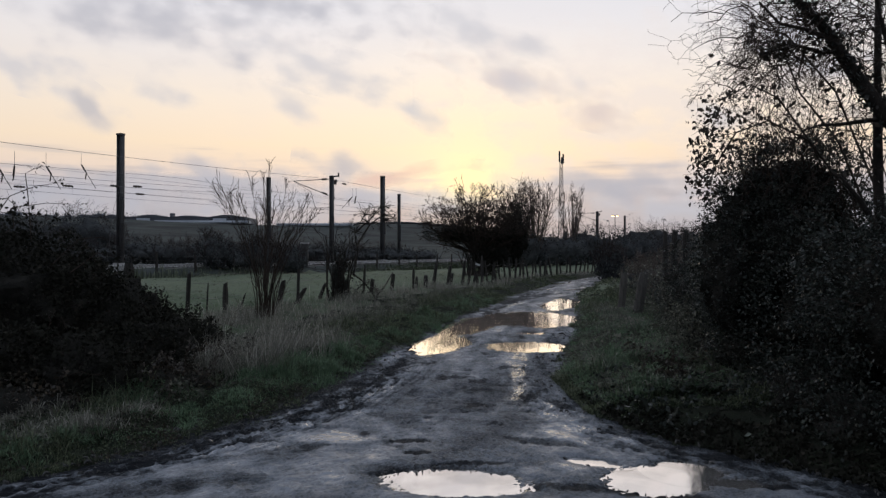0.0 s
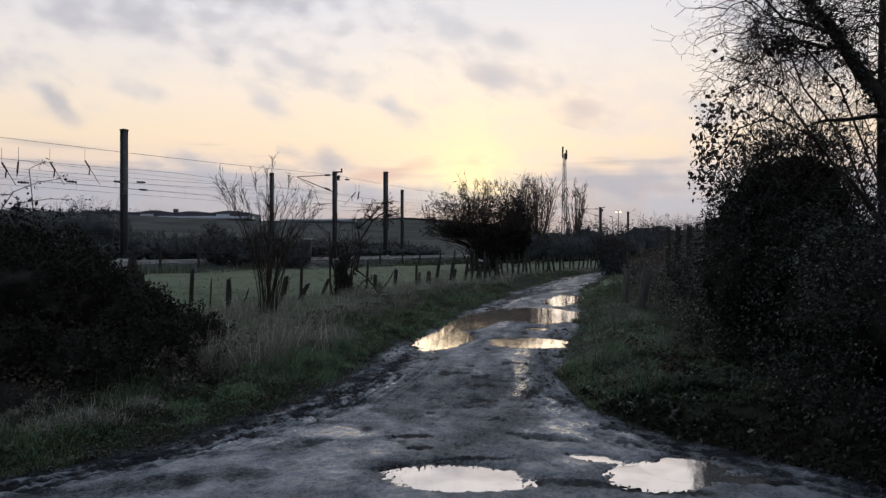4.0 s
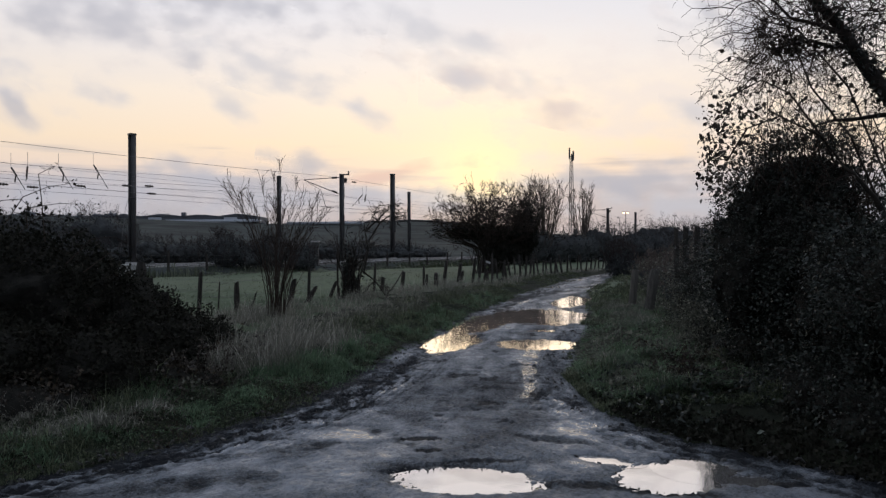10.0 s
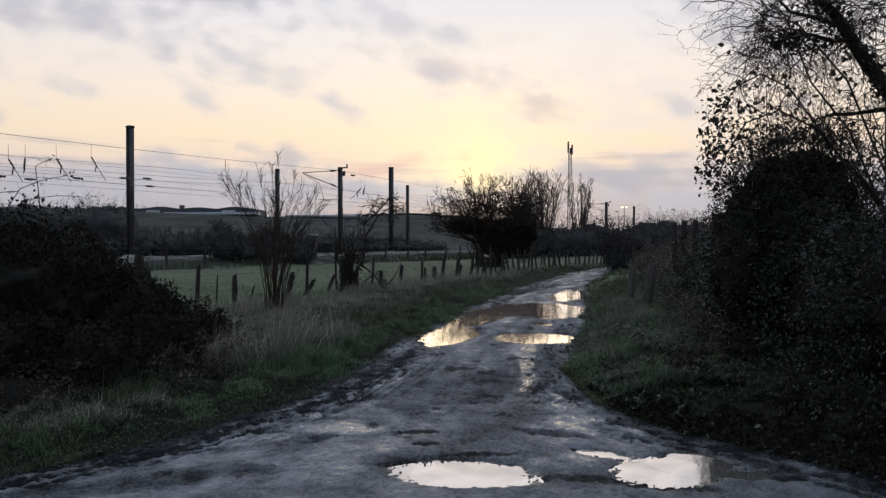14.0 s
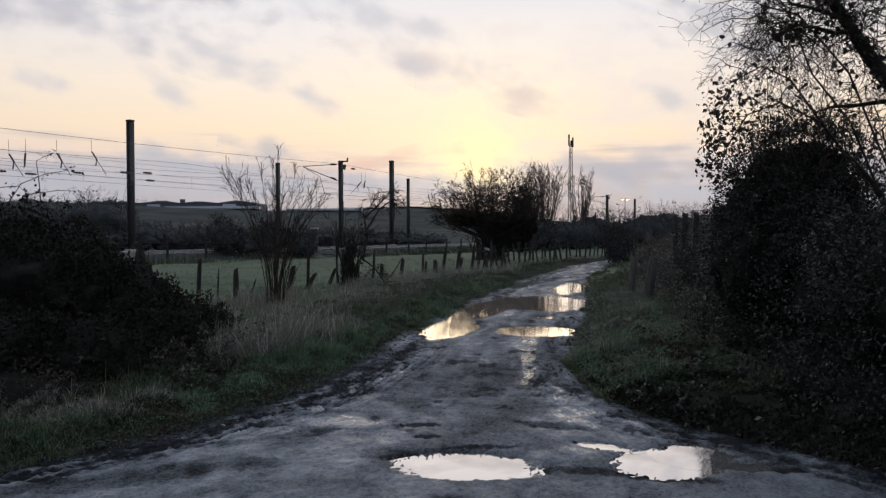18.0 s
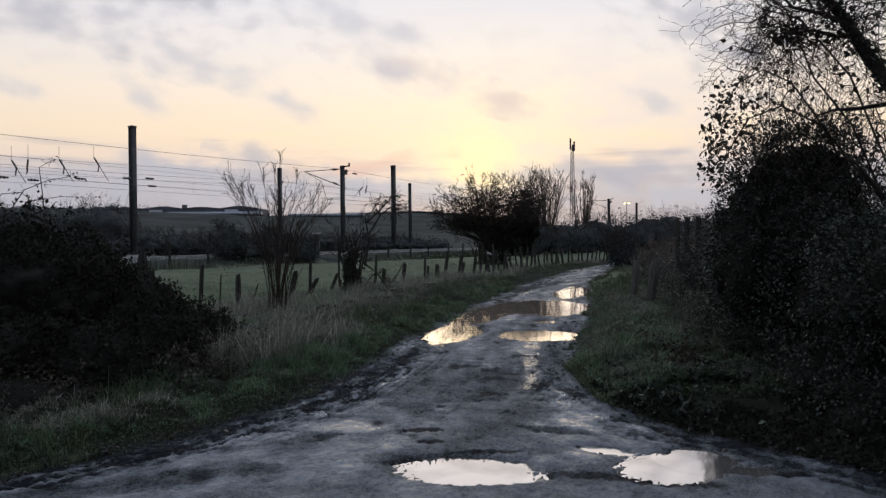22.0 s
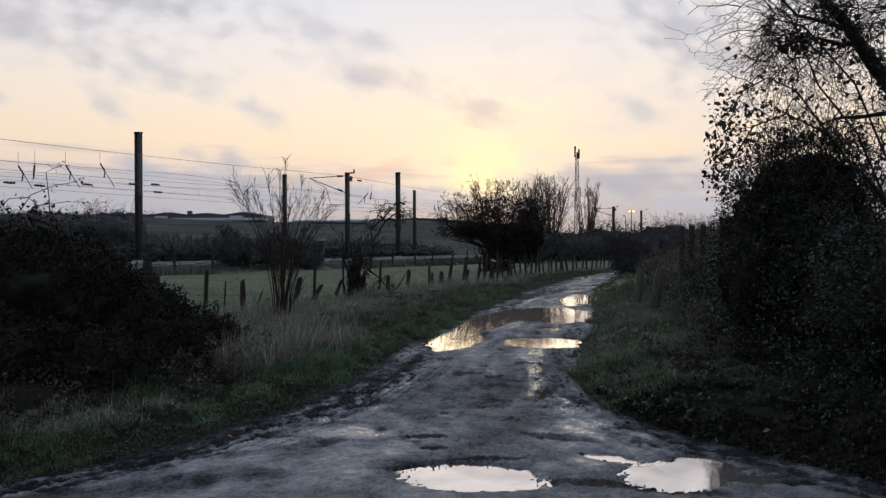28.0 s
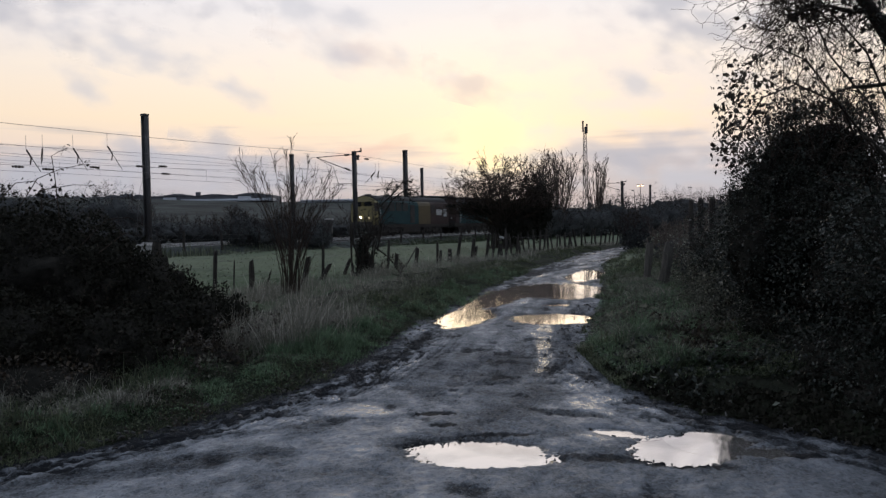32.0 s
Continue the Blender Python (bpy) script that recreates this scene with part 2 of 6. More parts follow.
M_MUD = wet_mud()
M_BARK = mat("bark", (0.012, 0.011, 0.010), (0.045, 0.038, 0.032), 6.0, 0.9, 0.5, spec=0.15)
M_TWIG = mat("twig", (0.018, 0.014, 0.012), (0.050, 0.036, 0.028), 3.0, 0.85, 0.0, spec=0.15)
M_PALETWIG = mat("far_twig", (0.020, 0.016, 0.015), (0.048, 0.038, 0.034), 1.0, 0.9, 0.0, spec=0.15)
# near-black filling: the shade inside bushes is put into this colour
M_CORE = mat("thicket_shade_fill", (0.011, 0.0115, 0.0105), (0.034, 0.032, 0.028), 9.0, 1.0, 1.0, spec=0.0, fine=6)
# far scrub, twigs and wood are lightened: distance haze put into base colour
M_FARCORE = mat("far_hazed_thicket", (0.030, 0.033, 0.034), (0.074, 0.077, 0.078), 1.2, 1.0, 0.9, spec=0.0)
M_SCRUB = leafy("hazed_scrub", (0.046, 0.050, 0.052), (0.105, 0.108, 0.108), 0.95, 0.05)
M_FARLEAF = leafy("far_hazed_scrub", (0.090, 0.094, 0.104), (0.150, 0.155, 0.168), 0.95, 0.05)
M_FARTWIG = mat("pale_hazed_twig", (0.055, 0.044, 0.038), (0.105, 0.085, 0.074), 1.0, 0.9, 0.0, spec=0.1)
M_HAZE = mat("far_hazed_wood", (0.070, 0.076, 0.088), (0.120, 0.128, 0.145), 0.2, 1.0, 0.4, spec=0.0)
M_BRAMBLE = leafy("bramble_leaf", (0.016, 0.016, 0.012), (0.046, 0.041, 0.031), 0.8, 0.08, 0.9, 0.12)
# a few lighter leaves put the hedge's glints into the colour
M_IVY = leafy("ivy_leaf", (0.016, 0.020, 0.016), (0.080, 0.092, 0.070), 0.36, 0.22, 0.97, 0.10)
M_DRYLEAF = leafy("dry_leaf", (0.016, 0.012, 0.008), (0.060, 0.042, 0.024), 0.6, 0.4)
M_GRASS = leafy("verge_grass", (0.026, 0.037, 0.020), (0.190, 0.215, 0.130), 0.6, 0.3, 0.75, 0.4, thin=0.45)
M_LUSH = leafy("lush_grass", (0.042, 0.076, 0.042), (0.205, 0.305, 0.180), 0.6, 0.3, 0.7, 0.45, thin=0.45)
# pale leaf: light on the bank and hedge foot is put into its colour
M_BRIAR = leafy("pale_lit_briar", (0.058, 0.062, 0.050), (0.240, 0.242, 0.195), 0.8, 0.15, thin=0.45)
M_WEED = leafy("low_weeds", (0.016, 0.024, 0.012), (0.120, 0.140, 0.086), 0.55, 0.3, thin=0.45)
M_STRAW = leafy("dead_grass", (0.098, 0.096, 0.080), (0.44, 0.43, 0.37), 0.8, 0.2, thin=0.45)
M_POST = mat("weathered_post", (0.010, 0.009, 0.009), (0.042, 0.038, 0.034), 5.0, 0.9, 0.6, random_tint=0.2, stretch=(4, 4, 0.6), spec=0.15)
M_OLDPOST = mat("silvered_post", (0.030, 0.029, 0.027), (0.090, 0.085, 0.077), 5.0, 0.9, 0.6, random_tint=0.2, stretch=(4, 4, 0.6), spec=0.15)
M_WIRE = mat("fence_wire", (0.05, 0.05, 0.05), (0.12, 0.11, 0.10), 3.0, 0.6, 0.0, metal=0.7)
M_MAST = mat("mast_steel", (0.018, 0.018, 0.020), (0.060, 0.058, 0.058), 1.5, 0.7, 0.2)
M_CABLE = mat("overhead_wire", (0.07, 0.07, 0.08), (0.13, 0.125, 0.13), 2.0, 0.6, 0.0)
M_INSUL = mat("brown_insulator", (0.025, 0.016, 0.012), (0.06, 0.04, 0.03), 8.0, 0.35, 0.0)
M_RUST = mat("rusty_rail_side", (0.020, 0.016, 0.013), (0.050, 0.038, 0.030), 3.0, 0.9, 0.2)
M_RAIL = mat("rail_steel", (0.25, 0.24, 0.23), (0.45, 0.44, 0.43), 2.0, 0.35, 0.0, metal=0.9)
M_CONC = mat("pale_concrete", (0.22, 0.22, 0.215), (0.40, 0.39, 0.38), 1.2, 0.75, 0.3)
M_SLEEPER = mat("concrete_sleeper", (0.035, 0.034, 0.033), (0.08, 0.077, 0.074), 2.0, 0.9, 0.3)
M_STONE = mat("wet_stone", (0.018, 0.018, 0.018), (0.095, 0.09, 0.085), 9.0, 0.45, 0.3, random_tint=0.3)

# standing water: set near-metal, so it mirrors more than water would at these angles; the silt tint of the long pools
# up the lane also stands in for a darker golden reflection
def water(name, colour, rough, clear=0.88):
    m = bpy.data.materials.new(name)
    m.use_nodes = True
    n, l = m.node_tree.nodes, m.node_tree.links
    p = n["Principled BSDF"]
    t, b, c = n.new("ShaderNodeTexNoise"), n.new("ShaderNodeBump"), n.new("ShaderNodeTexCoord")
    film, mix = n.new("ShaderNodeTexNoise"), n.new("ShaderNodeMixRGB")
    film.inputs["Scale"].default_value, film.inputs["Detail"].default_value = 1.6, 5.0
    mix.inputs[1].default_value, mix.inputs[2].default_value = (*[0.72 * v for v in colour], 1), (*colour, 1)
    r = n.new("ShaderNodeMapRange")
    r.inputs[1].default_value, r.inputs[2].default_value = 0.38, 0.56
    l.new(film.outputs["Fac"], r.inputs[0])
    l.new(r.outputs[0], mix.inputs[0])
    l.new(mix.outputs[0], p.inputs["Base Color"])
    # clear is the metallic share: mirror strength beyond that of water
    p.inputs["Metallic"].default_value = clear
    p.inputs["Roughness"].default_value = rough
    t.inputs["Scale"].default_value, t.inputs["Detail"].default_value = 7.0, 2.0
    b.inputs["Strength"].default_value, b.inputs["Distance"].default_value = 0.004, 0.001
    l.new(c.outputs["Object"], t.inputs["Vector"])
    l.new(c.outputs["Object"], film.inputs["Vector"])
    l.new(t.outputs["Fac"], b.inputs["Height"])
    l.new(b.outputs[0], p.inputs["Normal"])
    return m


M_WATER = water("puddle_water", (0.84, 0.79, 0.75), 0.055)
M_POOL = water("tinted_pool_water", (0.66, 0.53, 0.45), 0.05, 0.70)


# ---- mesh helpers ----
rng = np.random.default_rng(7)


def raw(name, verts, faces, material, parent=None, smooth=False, at=None):
    """A mesh object from an (N, 3) array and an (M, k) array of faces of one size, or a list of such arrays."""
    me = bpy.data.meshes.new(name)
    verts = np.asarray(verts, dtype=np.float32)
    groups = faces if isinstance(faces, list) else [faces]
    groups = [np.asarray(f, dtype=np.int32) for f in groups if len(f)]
    loops = np.concatenate([f.ravel() for f in groups])
    sizes = np.concatenate([np.full(len(f), f.shape[1], dtype=np.int32) for f in groups])
    starts = np.concatenate([[0], np.cumsum(sizes)[:-1]]).astype(np.int32)
    me.vertices.add(len(verts))
    me.vertices.foreach_set("co", verts.ravel())
    me.loops.add(len(loops))
    me.loops.foreach_set("vertex_index", loops)
    me.polygons.add(len(sizes))
    me.polygons.foreach_set("loop_start", starts)
    if smooth:
        me.polygons.foreach_set("use_smooth", np.ones(len(sizes), dtype=bool))
    me.update(calc_edges=True)
    me.validate()
    for m in material if isinstance(material, (list, tuple)) else [material]:
        me.materials.append(m)
    ob = new(name, me)
    if parent:
        ob.parent = parent
    if at:
        ob.matrix_basis = at
    return ob


class Tubes:
    """Gathers tapered tubes into one mesh."""

    def __init__(self):
        self.v, self.f3, self.f4, self.n = [], [], [], 0

    def add(self, pts, radii, sides=4):
        pts = np.asarray(pts, dtype=float)
        k = len(pts)
        d = np.gradient(pts, axis=0)
        d /= np.linalg.norm(d, axis=1)[:, None] + 1e-9
        ref = np.array([0.0, 0.0, 1.0]) if abs(d[0][2]) < 0.8 else np.array([1.0, 0.0, 0.0])
        a = np.cross(d, ref)
        a /= np.linalg.norm(a, axis=1)[:, None] + 1e-9
        b = np.cross(d, a)
        th = np.arange(sides) * 2 * np.pi / sides
        r = np.broadcast_to(np.asarray(radii, dtype=float), (k,))
        ring = pts[:, None, :] + r[:, None, None] * (np.cos(th)[None, :, None] * a[:, None, :] + np.sin(th)[None, :, None] * b[:, None, :])
        self.v.append(ring.reshape(-1, 3))
        i, j = np.meshgrid(np.arange(k - 1), np.arange(sides), indexing="ij")
        p, q = self.n + i * sides + j, self.n + i * sides + (j + 1) % sides
        self.f4.append(np.stack([p, q, q + sides, p + sides], -1).reshape(-1, 4))
        if sides > 2:
            for base in (0, (k - 1) * sides):
                s = self.n + base
                self.f3.append(np.array([[s, s + m, s + m + 1] for m in range(1, sides - 1)]))
        self.n += k * sides
        return self

    def box(self, c, size, turn=None):
        sx, sy, sz = (s / 2 for s in size)
        q = np.array([(x, y, z) for z in (-sz, sz) for x, y in ((-sx, -sy), (sx, -sy), (sx, sy), (-sx, sy))])
        if turn is not None:
            q = q @ np.array(turn.to_3x3()).T
        self.v.append(q + np.asarray(c))
        f = np.array([(3, 2, 1, 0), (4, 5, 6, 7), (0, 1, 5, 4), (1, 2, 6, 5), (2, 3, 7, 6), (3, 0, 4, 7)])
        self.f4.append(f + self.n)
        self.n += 8
        return self

    def done(self, name, material, parent=None, smooth=True, at=None):
        faces = [np.concatenate(self.f4)] + ([np.concatenate(self.f3)] if self.f3 else [])
        return raw(name, np.concatenate(self.v), faces, material, parent, smooth, at)


def solid(name, size, material, parent=None, at=None, bevel=0.02, shape=None, label=""):
    """A bevelled block; shape(v) may push its corners first."""
    bm = bmesh.new()
    bmesh.ops.create_cube(bm, size=1.0)
    for v in bm.verts:
        v.co = Vector((v.co.x * size[0], v.co.y * size[1], v.co.z * size[2]))
        if shape:
            shape(v)
    if bevel:
        bmesh.ops.bevel(bm, geom=bm.edges[:], offset=min(bevel, min(size) * 0.4), segments=2, affect="EDGES")
    return part(name, bm, material, parent, label, at)


def part(name, bm, material, parent=None, label="", at=None):
    me = bpy.data.meshes.new(name)
    bm.to_mesh(me)
    bm.free()
    me.materials.append(material)
    ob = new(name, me)
    if parent:
        ob.parent = parent
    if at is not None:
        ob.matrix_basis = at
    if label:
        ob["label"] = label
    return ob


def turned(name, profile, material, parent=None, at=None, sides=12, label=""):
    """A turned piece: profile of (radius, z)."""
    bm = bmesh.new()
    rings = []
    for r, z in profile:
        rings.append([bm.verts.new((r * math.cos(2 * math.pi * i / sides), r * math.sin(2 * math.pi * i / sides), z)) for i in range(sides)])
    for a, b in zip(rings, rings[1:]):
        for i in range(sides):
            bm.faces.new((a[i], a[(i + 1) % sides], b[(i + 1) % sides], b[i]))
    bm.faces.new(rings[0][::-1])
    bm.faces.new(rings[-1])
    return part(name, bm, material, parent, label, at)


def empty(name, m=None):
    ob = new(name)
    if m is not None:
        ob.matrix_basis = m
    return ob


def unit(v):
    return v / (np.linalg.norm(v, axis=-1, keepdims=True) + 1e-9)


def leaves(points, size, spread=0.5, fold=0.35, up=0.2, r=rng):
    """Folded leaves, four corners each: (verts, faces)."""
    n = len(points)
    d = unit(r.normal(size=(n, 3)) + np.array([0, 0, up]))
    side = unit(np.cross(d, r.normal(size=(n, 3))))
    nor = np.cross(d, side)
    s = size * (1 + spread * r.uniform(-1, 1, (n, 1)))
    w = s * 0.31
    base, tip = points, points + d * s
    mid = points + d * s * 0.45
    v = np.stack([base, mid + side * w + nor * w * fold, tip, mid - side * w + nor * w * fold], 1).reshape(-1, 3)
    k = np.arange(n)[:, None] * 4
    return v, np.concatenate([k + np.array([[0, 1, 2]]), k + np.array([[0, 2, 3]])])


def blades(points, height, width, lean=0.35, spread=0.5, r=rng):
    """Grass blades of two bent pieces: (verts, [tris, quads])."""
    n = len(points)
    a = r.uniform(0, 2 * np.pi, n)
    d = np.stack([np.cos(a), np.sin(a), np.zeros(n)], 1)
    tall = np.clip(0.75 + 1.5 * speckle(points[:, 0], points[:, 1], 1.6, 0.4) + 0.8 * speckle(points[:, 0], points[:, 1], 5.0, 1.4), 0.18, 2.4)
    h = (height * tall * (1 + spread * r.uniform(-1, 1, n)))[:, None]
    off = d * h * (lean * r.uniform(0.2, 1.6, (n, 1)))
    side = np.stack([-np.sin(a + 0.7), np.cos(a + 0.7), np.zeros(n)], 1) * width / 2
    z = np.array([[0, 0, 1.0]])
    mid = points + off * 0.35 + z * h * 0.55
    tip = points + off + z * h * np.maximum(0.25, 1 - 0.5 * np.linalg.norm(off, axis=1, keepdims=True) / h)
    v = np.stack([points - side, points + side, mid + side * 0.8, mid - side * 0.8, tip], 1).reshape(-1, 3)
    k = np.arange(n)[:, None] * 5
    return v, [k + np.array([[0, 1, 2, 3]]), k + np.array([[3, 2, 4]])]


def fbm(x, y, s=1.0, seed=0.0, octaves=4):
    """Smooth noise on arrays, from a few turned waves."""
    x, y = np.asarray(x, float) * s, np.asarray(y, float) * s
    out, amp = 0.0, 0.5
    for o in range(octaves):
        k = 2.03 ** o
        a = 1.7 * o + seed
        u, w = x * np.cos(a) - y * np.sin(a), x * np.sin(a) + y * np.cos(a)
        out = out + amp * (np.sin(u * k + 1.3 * np.sin(w * k * 0.7 + seed)) * np.cos(w * k * 1.1 + 0.9 * np.sin(u * k * 0.8 + 2 * seed)))
        amp *= 0.55
    return out


_table = np.random.default_rng(77).uniform(-1, 1, (256, 256))


def speckle(x, y, s=1.0, seed=0.0, octaves=4):
    """Uneven noise on arrays, with no repeat to be seen."""
    x, y = np.asarray(x, float) * s + 37.7 * seed, np.asarray(y, float) * s + 91.3 * seed
    out, amp = 0.0, 0.62
    for o in range(octaves):
        i, j = np.floor(x).astype(int), np.floor(y).astype(int)
        u, v = x - i, y - j
        u, v = u * u * (3 - 2 * u), v * v * (3 - 2 * v)
        i0, i1, j0, j1 = i % 256, (i + 1) % 256, j % 256, (j + 1) % 256
        out = out + amp * ((_table[i0, j0] * (1 - u) + _table[i1, j0] * u) * (1 - v) + (_table[i0, j1] * (1 - u) + _table[i1, j1] * u) * v)
        x, y, amp = 1.9 * x * 0.8 - 1.9 * y * 0.6 + 5.2, 1.9 * x * 0.6 + 1.9 * y * 0.8 + 1.3, amp * 0.58
    return out


# ---- the plan: lane, railway, levels ----
LEFT_Y = [-12, 3, 4, 5.1, 6, 7.3, 9.4, 11.8, 18.4, 26.5, 38.5, 50, 60, 80]
LEFT_X = [-9, -6, -4.3, -3.2, -2.3, -1.65, -1.15, -0.75, 0.75, 2.8, 6.5, 11.6, 17, 30]
RIGHT_Y = [-12, 3, 4, 4.7, 5.2, 6.15, 6.8, 7.4, 9.2, 12.5, 18.4, 26.5, 42.4, 50, 60, 80]
RIGHT_X = [5.8, 4.2, 3.65, 3.35, 2.95, 2.15, 1.82, 1.66, 1.62, 2.3, 3.7, 5.2, 9.9, 13.8, 20, 34]
U, N = np.array([0.5, 0.8660]), np.array([0.8660, -0.5])
RAIL_Z = 0.65
NEAR_TRACK, FAR_TRACK = -41.0, -45.0


def left_edge(y):
    return np.interp(y, LEFT_Y, LEFT_X)


def right_edge(y):
    return np.interp(y, RIGHT_Y, RIGHT_X)


def by_rail(s, n, z=0.0):
    p = s * U + n * N
    return np.array([p[0], p[1], z])


def smooth_step(a, b, x):
    t = np.clip((np.asarray(x, float) - a) / (b - a), 0, 1)
    return t * t * (3 - 2 * t)


def land(x, y):
    """Height of the ground."""
    x, y = np.asarray(x, float), np.asarray(y, float)
    n = x * N[0] + y * N[1]
    r = np.hypot(x, y)
    z = 0.05 * fbm(x, y, 0.35, 1.0) * np.clip(r / 8, 0, 1)
    dl, dr = left_edge(y) - x, x - right_edge(y)
    out = np.maximum(dl, dr)
    near = 1 - smooth_step(40, 70, y)
    z = z + near * smooth_step(0.0, 0.7, out) * (0.12 + 0.13 * speckle(x, y, 1.8, 3.0) + 0.07 * fbm(x, y, 6.0, 2.0))
    z = np.where((out < -0.12) & (y < 78), -0.22, z)
    z = z + 0.42 * smooth_step(-34.2, -36.4, n) - 0.05 * smooth_step(-50, -52, n)
    hill = 13.6 * smooth_step(-75, -330, n) + 2.0 * smooth_step(-52, -90, n)
    hill = hill + 2.0 * fbm(x, y, 0.012, 5.0, 3) * smooth_step(-80, -250, n)
    hill = hill - 16 * smooth_step(650, 2500, r)
    hill = hill + 6.5 * smooth_step(200, 420, r) * (1 - smooth_step(650, 2500, r)) * np.exp(-((x / np.maximum(y, 1.0) - 0.0) / 0.13) ** 2) * (y > 50)
    right = smooth_step(0, 90, x - 0.25 * y)
    hill2 = 9.5 * smooth_step(200, 420, r) * right
    return z + hill + hill2 * (1 - smooth_step(-60, -120, n))


def spaced(lo, hi, fine_lo, fine_hi, step, grow=1.09):
    a = list(np.arange(fine_lo, fine_hi, step))
    s, v = step, fine_lo
    while v > lo:
        s *= grow
        v -= s
        a.insert(0, v)
    s, v = step, a[-1]
    while v < hi:
        s *= grow
        v += s
        a.append(v)
    return np.array(a)


gx, gy = spaced(-3800, 3800, -9, 9, 0.13), spaced(-1500, 4300, 2.5, 24, 0.13)
X, Y = np.meshgrid(gx, gy)
Z = land(X, Y)
w = len(gx)
ii, jj = np.meshgrid(np.arange(len(gy) - 1), np.arange(w - 1), indexing="ij")
q = ii * w + jj
faces = np.stack([q, q + 1, q + w + 1, q + w], -1).reshape(-1, 4)
ground = raw("ground", np.stack([X, Y, Z], -1).reshape(-1, 3), faces, [M_VERGE, M_FIELD, M_HILL, M_BALLAST], smooth=True)
fc = np.stack([X, Y], -1).reshape(-1, 2)[faces].mean(1)
fn = fc @ N
out = np.maximum(left_edge(fc[:, 1]) - fc[:, 0], fc[:, 0] - right_edge(fc[:, 1]))
index = np.zeros(len(faces), dtype=np.int32)
index[(left_edge(fc[:, 1]) - fc[:, 0] > 3.2 + 0.5 * fbm(fc[:, 0], fc[:, 1], 1.1, 1.5)) & (fc[:, 1] > 8)] = 1
sward = fc[:, 0] - right_edge(fc[:, 1])
index[(sward > 0.12) & (sward < 1.5 + 0.7 * fbm(fc[:, 0], fc[:, 1], 1.4, 0.5)) & (fc[:, 1] > 7.9) & (fc[:, 1] < 40) & (speckle(fc[:, 0], fc[:, 1], 2.2, 9.0) < 0.35)] = 1
index[np.abs(fc).max(1) > 130] = 2
index[(fc[:, 0] > 30)] = 2
index[(fn < -34.6)] = 2
index[(fn < -37.2) & (fn > -49)] = 3
ground.data.polygons.foreach_set("material_index", index)
tagged(ground, "grassy verge, green pasture and dark scrubby hill", "ground", kind="structure")

# puddles: centre, half sizes, turn in degrees; the mud dips under each and the water lies level in it
PUDDLES = [(0.18, 5.20, 0.50, 0.30, -6), (1.62, 5.28, 0.38, 0.33, 22), (1.90, 5.47, 0.24, 0.26, 0), (1.25, 5.70, 0.23, 0.10, -28), (2.16, 5.16, 0.15, 0.13, 0),
           (0.16, 13.1, 0.50, 1.25, -9), (0.78, 16.1, 0.52, 2.0, -14), (1.35, 17.4, 0.70, 1.15, -10), (2.42, 17.95, 1.08, 1.95, -9), (1.64, 12.6, 0.72, 0.66, 0), (1.95, 14.7, 0.26, 0.24, 0), (3.50, 17.0, 0.13, 0.9, -6),
           (4.0, 22.8, 0.52, 2.3, -15), (5.6, 31.4, 1.6, 0.42, 0), (7.9, 36.2, 0.35, 0.6, -20), (6.5, 37.5, 0.4, 0.6, -25)]
WATER_Z = -0.018


def turned_to(x, y, cx, cy, a, b, turn):
    """How far out of an ellipse a point lies, squared: 1 on its rim."""
    c, s = math.cos(radians(turn)), math.sin(radians(turn))
    return (((x - cx) * c + (y - cy) * s) / a) ** 2 + ((-(x - cx) * s + (y - cy) * c) / b) ** 2


def dip(x, y):
    d = np.zeros_like(x)
    wob = 0.16 * fbm(x, y, 3.1, 0.7) + 0.18 * speckle(x, y, 7.0, 1.7) + 0.26 * speckle(x, y, 21.0, 2.7, 3) + 0.22 * speckle(x, y, 55.0, 0.7, 3)
    for cx, cy, a, b, turn in PUDDLES:
        e = 1 - turned_to(x, y, cx, cy, a, b, turn)
        d = np.maximum(d, np.clip(e + wob + 0.75, 0, 2.2) * 0.045)
    return d


ry = spaced(-11, 79, 3.6, 15, 0.022, 1.012)
rt = np.linspace(0, 1, 341)
RY, RT = np.meshgrid(ry, rt, indexing="ij")
wig = 0.10 * fbm(RY, RY * 0 + 2, 1.9, 4.0) + 0.07 * fbm(RY, RY * 0 + 2, 9.0, 1.0) + 0.10 * speckle(RY, RY * 0 + 2, 3.0, 4.0)
RX = (left_edge(RY) - 0.22 + wig) * (1 - RT) + (right_edge(RY) + 0.22 + 0.5 * wig) * RT
edge = np.minimum(RT, 1 - RT)
width = right_edge(RY) - left_edge(RY)
side = edge * width
RZ = 0.012 * speckle(RX, RY, 1.3, 2.2) + 0.010 * speckle(RX, RY, 6.0, 1.2) + 0.007 * speckle(RX, RY, 17.0, 0.4)
for t in (0.24, 0.72):
    RZ -= 0.020 * np.exp(-(((RT - t) * width) / 0.22) ** 2) * (0.6 + 0.8 * speckle(RX * 0, RY, 0.6, t * 9)) * smooth_step(6.5, 9, RY)
grain = rng.normal(size=RZ.shape)
grain = (grain + np.roll(grain, 1, 0) + np.roll(grain, 1, 1) + np.roll(grain, (1, 1), (0, 1))) / 2
pebbly = np.clip(speckle(RX, RY, 38.0, 5.5, 3) - 0.25, 0, 1)
# paler and polished where wheels ran, with wet sheen painted into the tone; matt and dark where it was churned
across = (RT - 0.5) * width
along = smooth_step(6.6, 9.5, RY)
streak = speckle(across + 0.12 * speckle(RX, RY, 0.6, 1.0), RY * 0.12, 6.0, 3.3, 5)
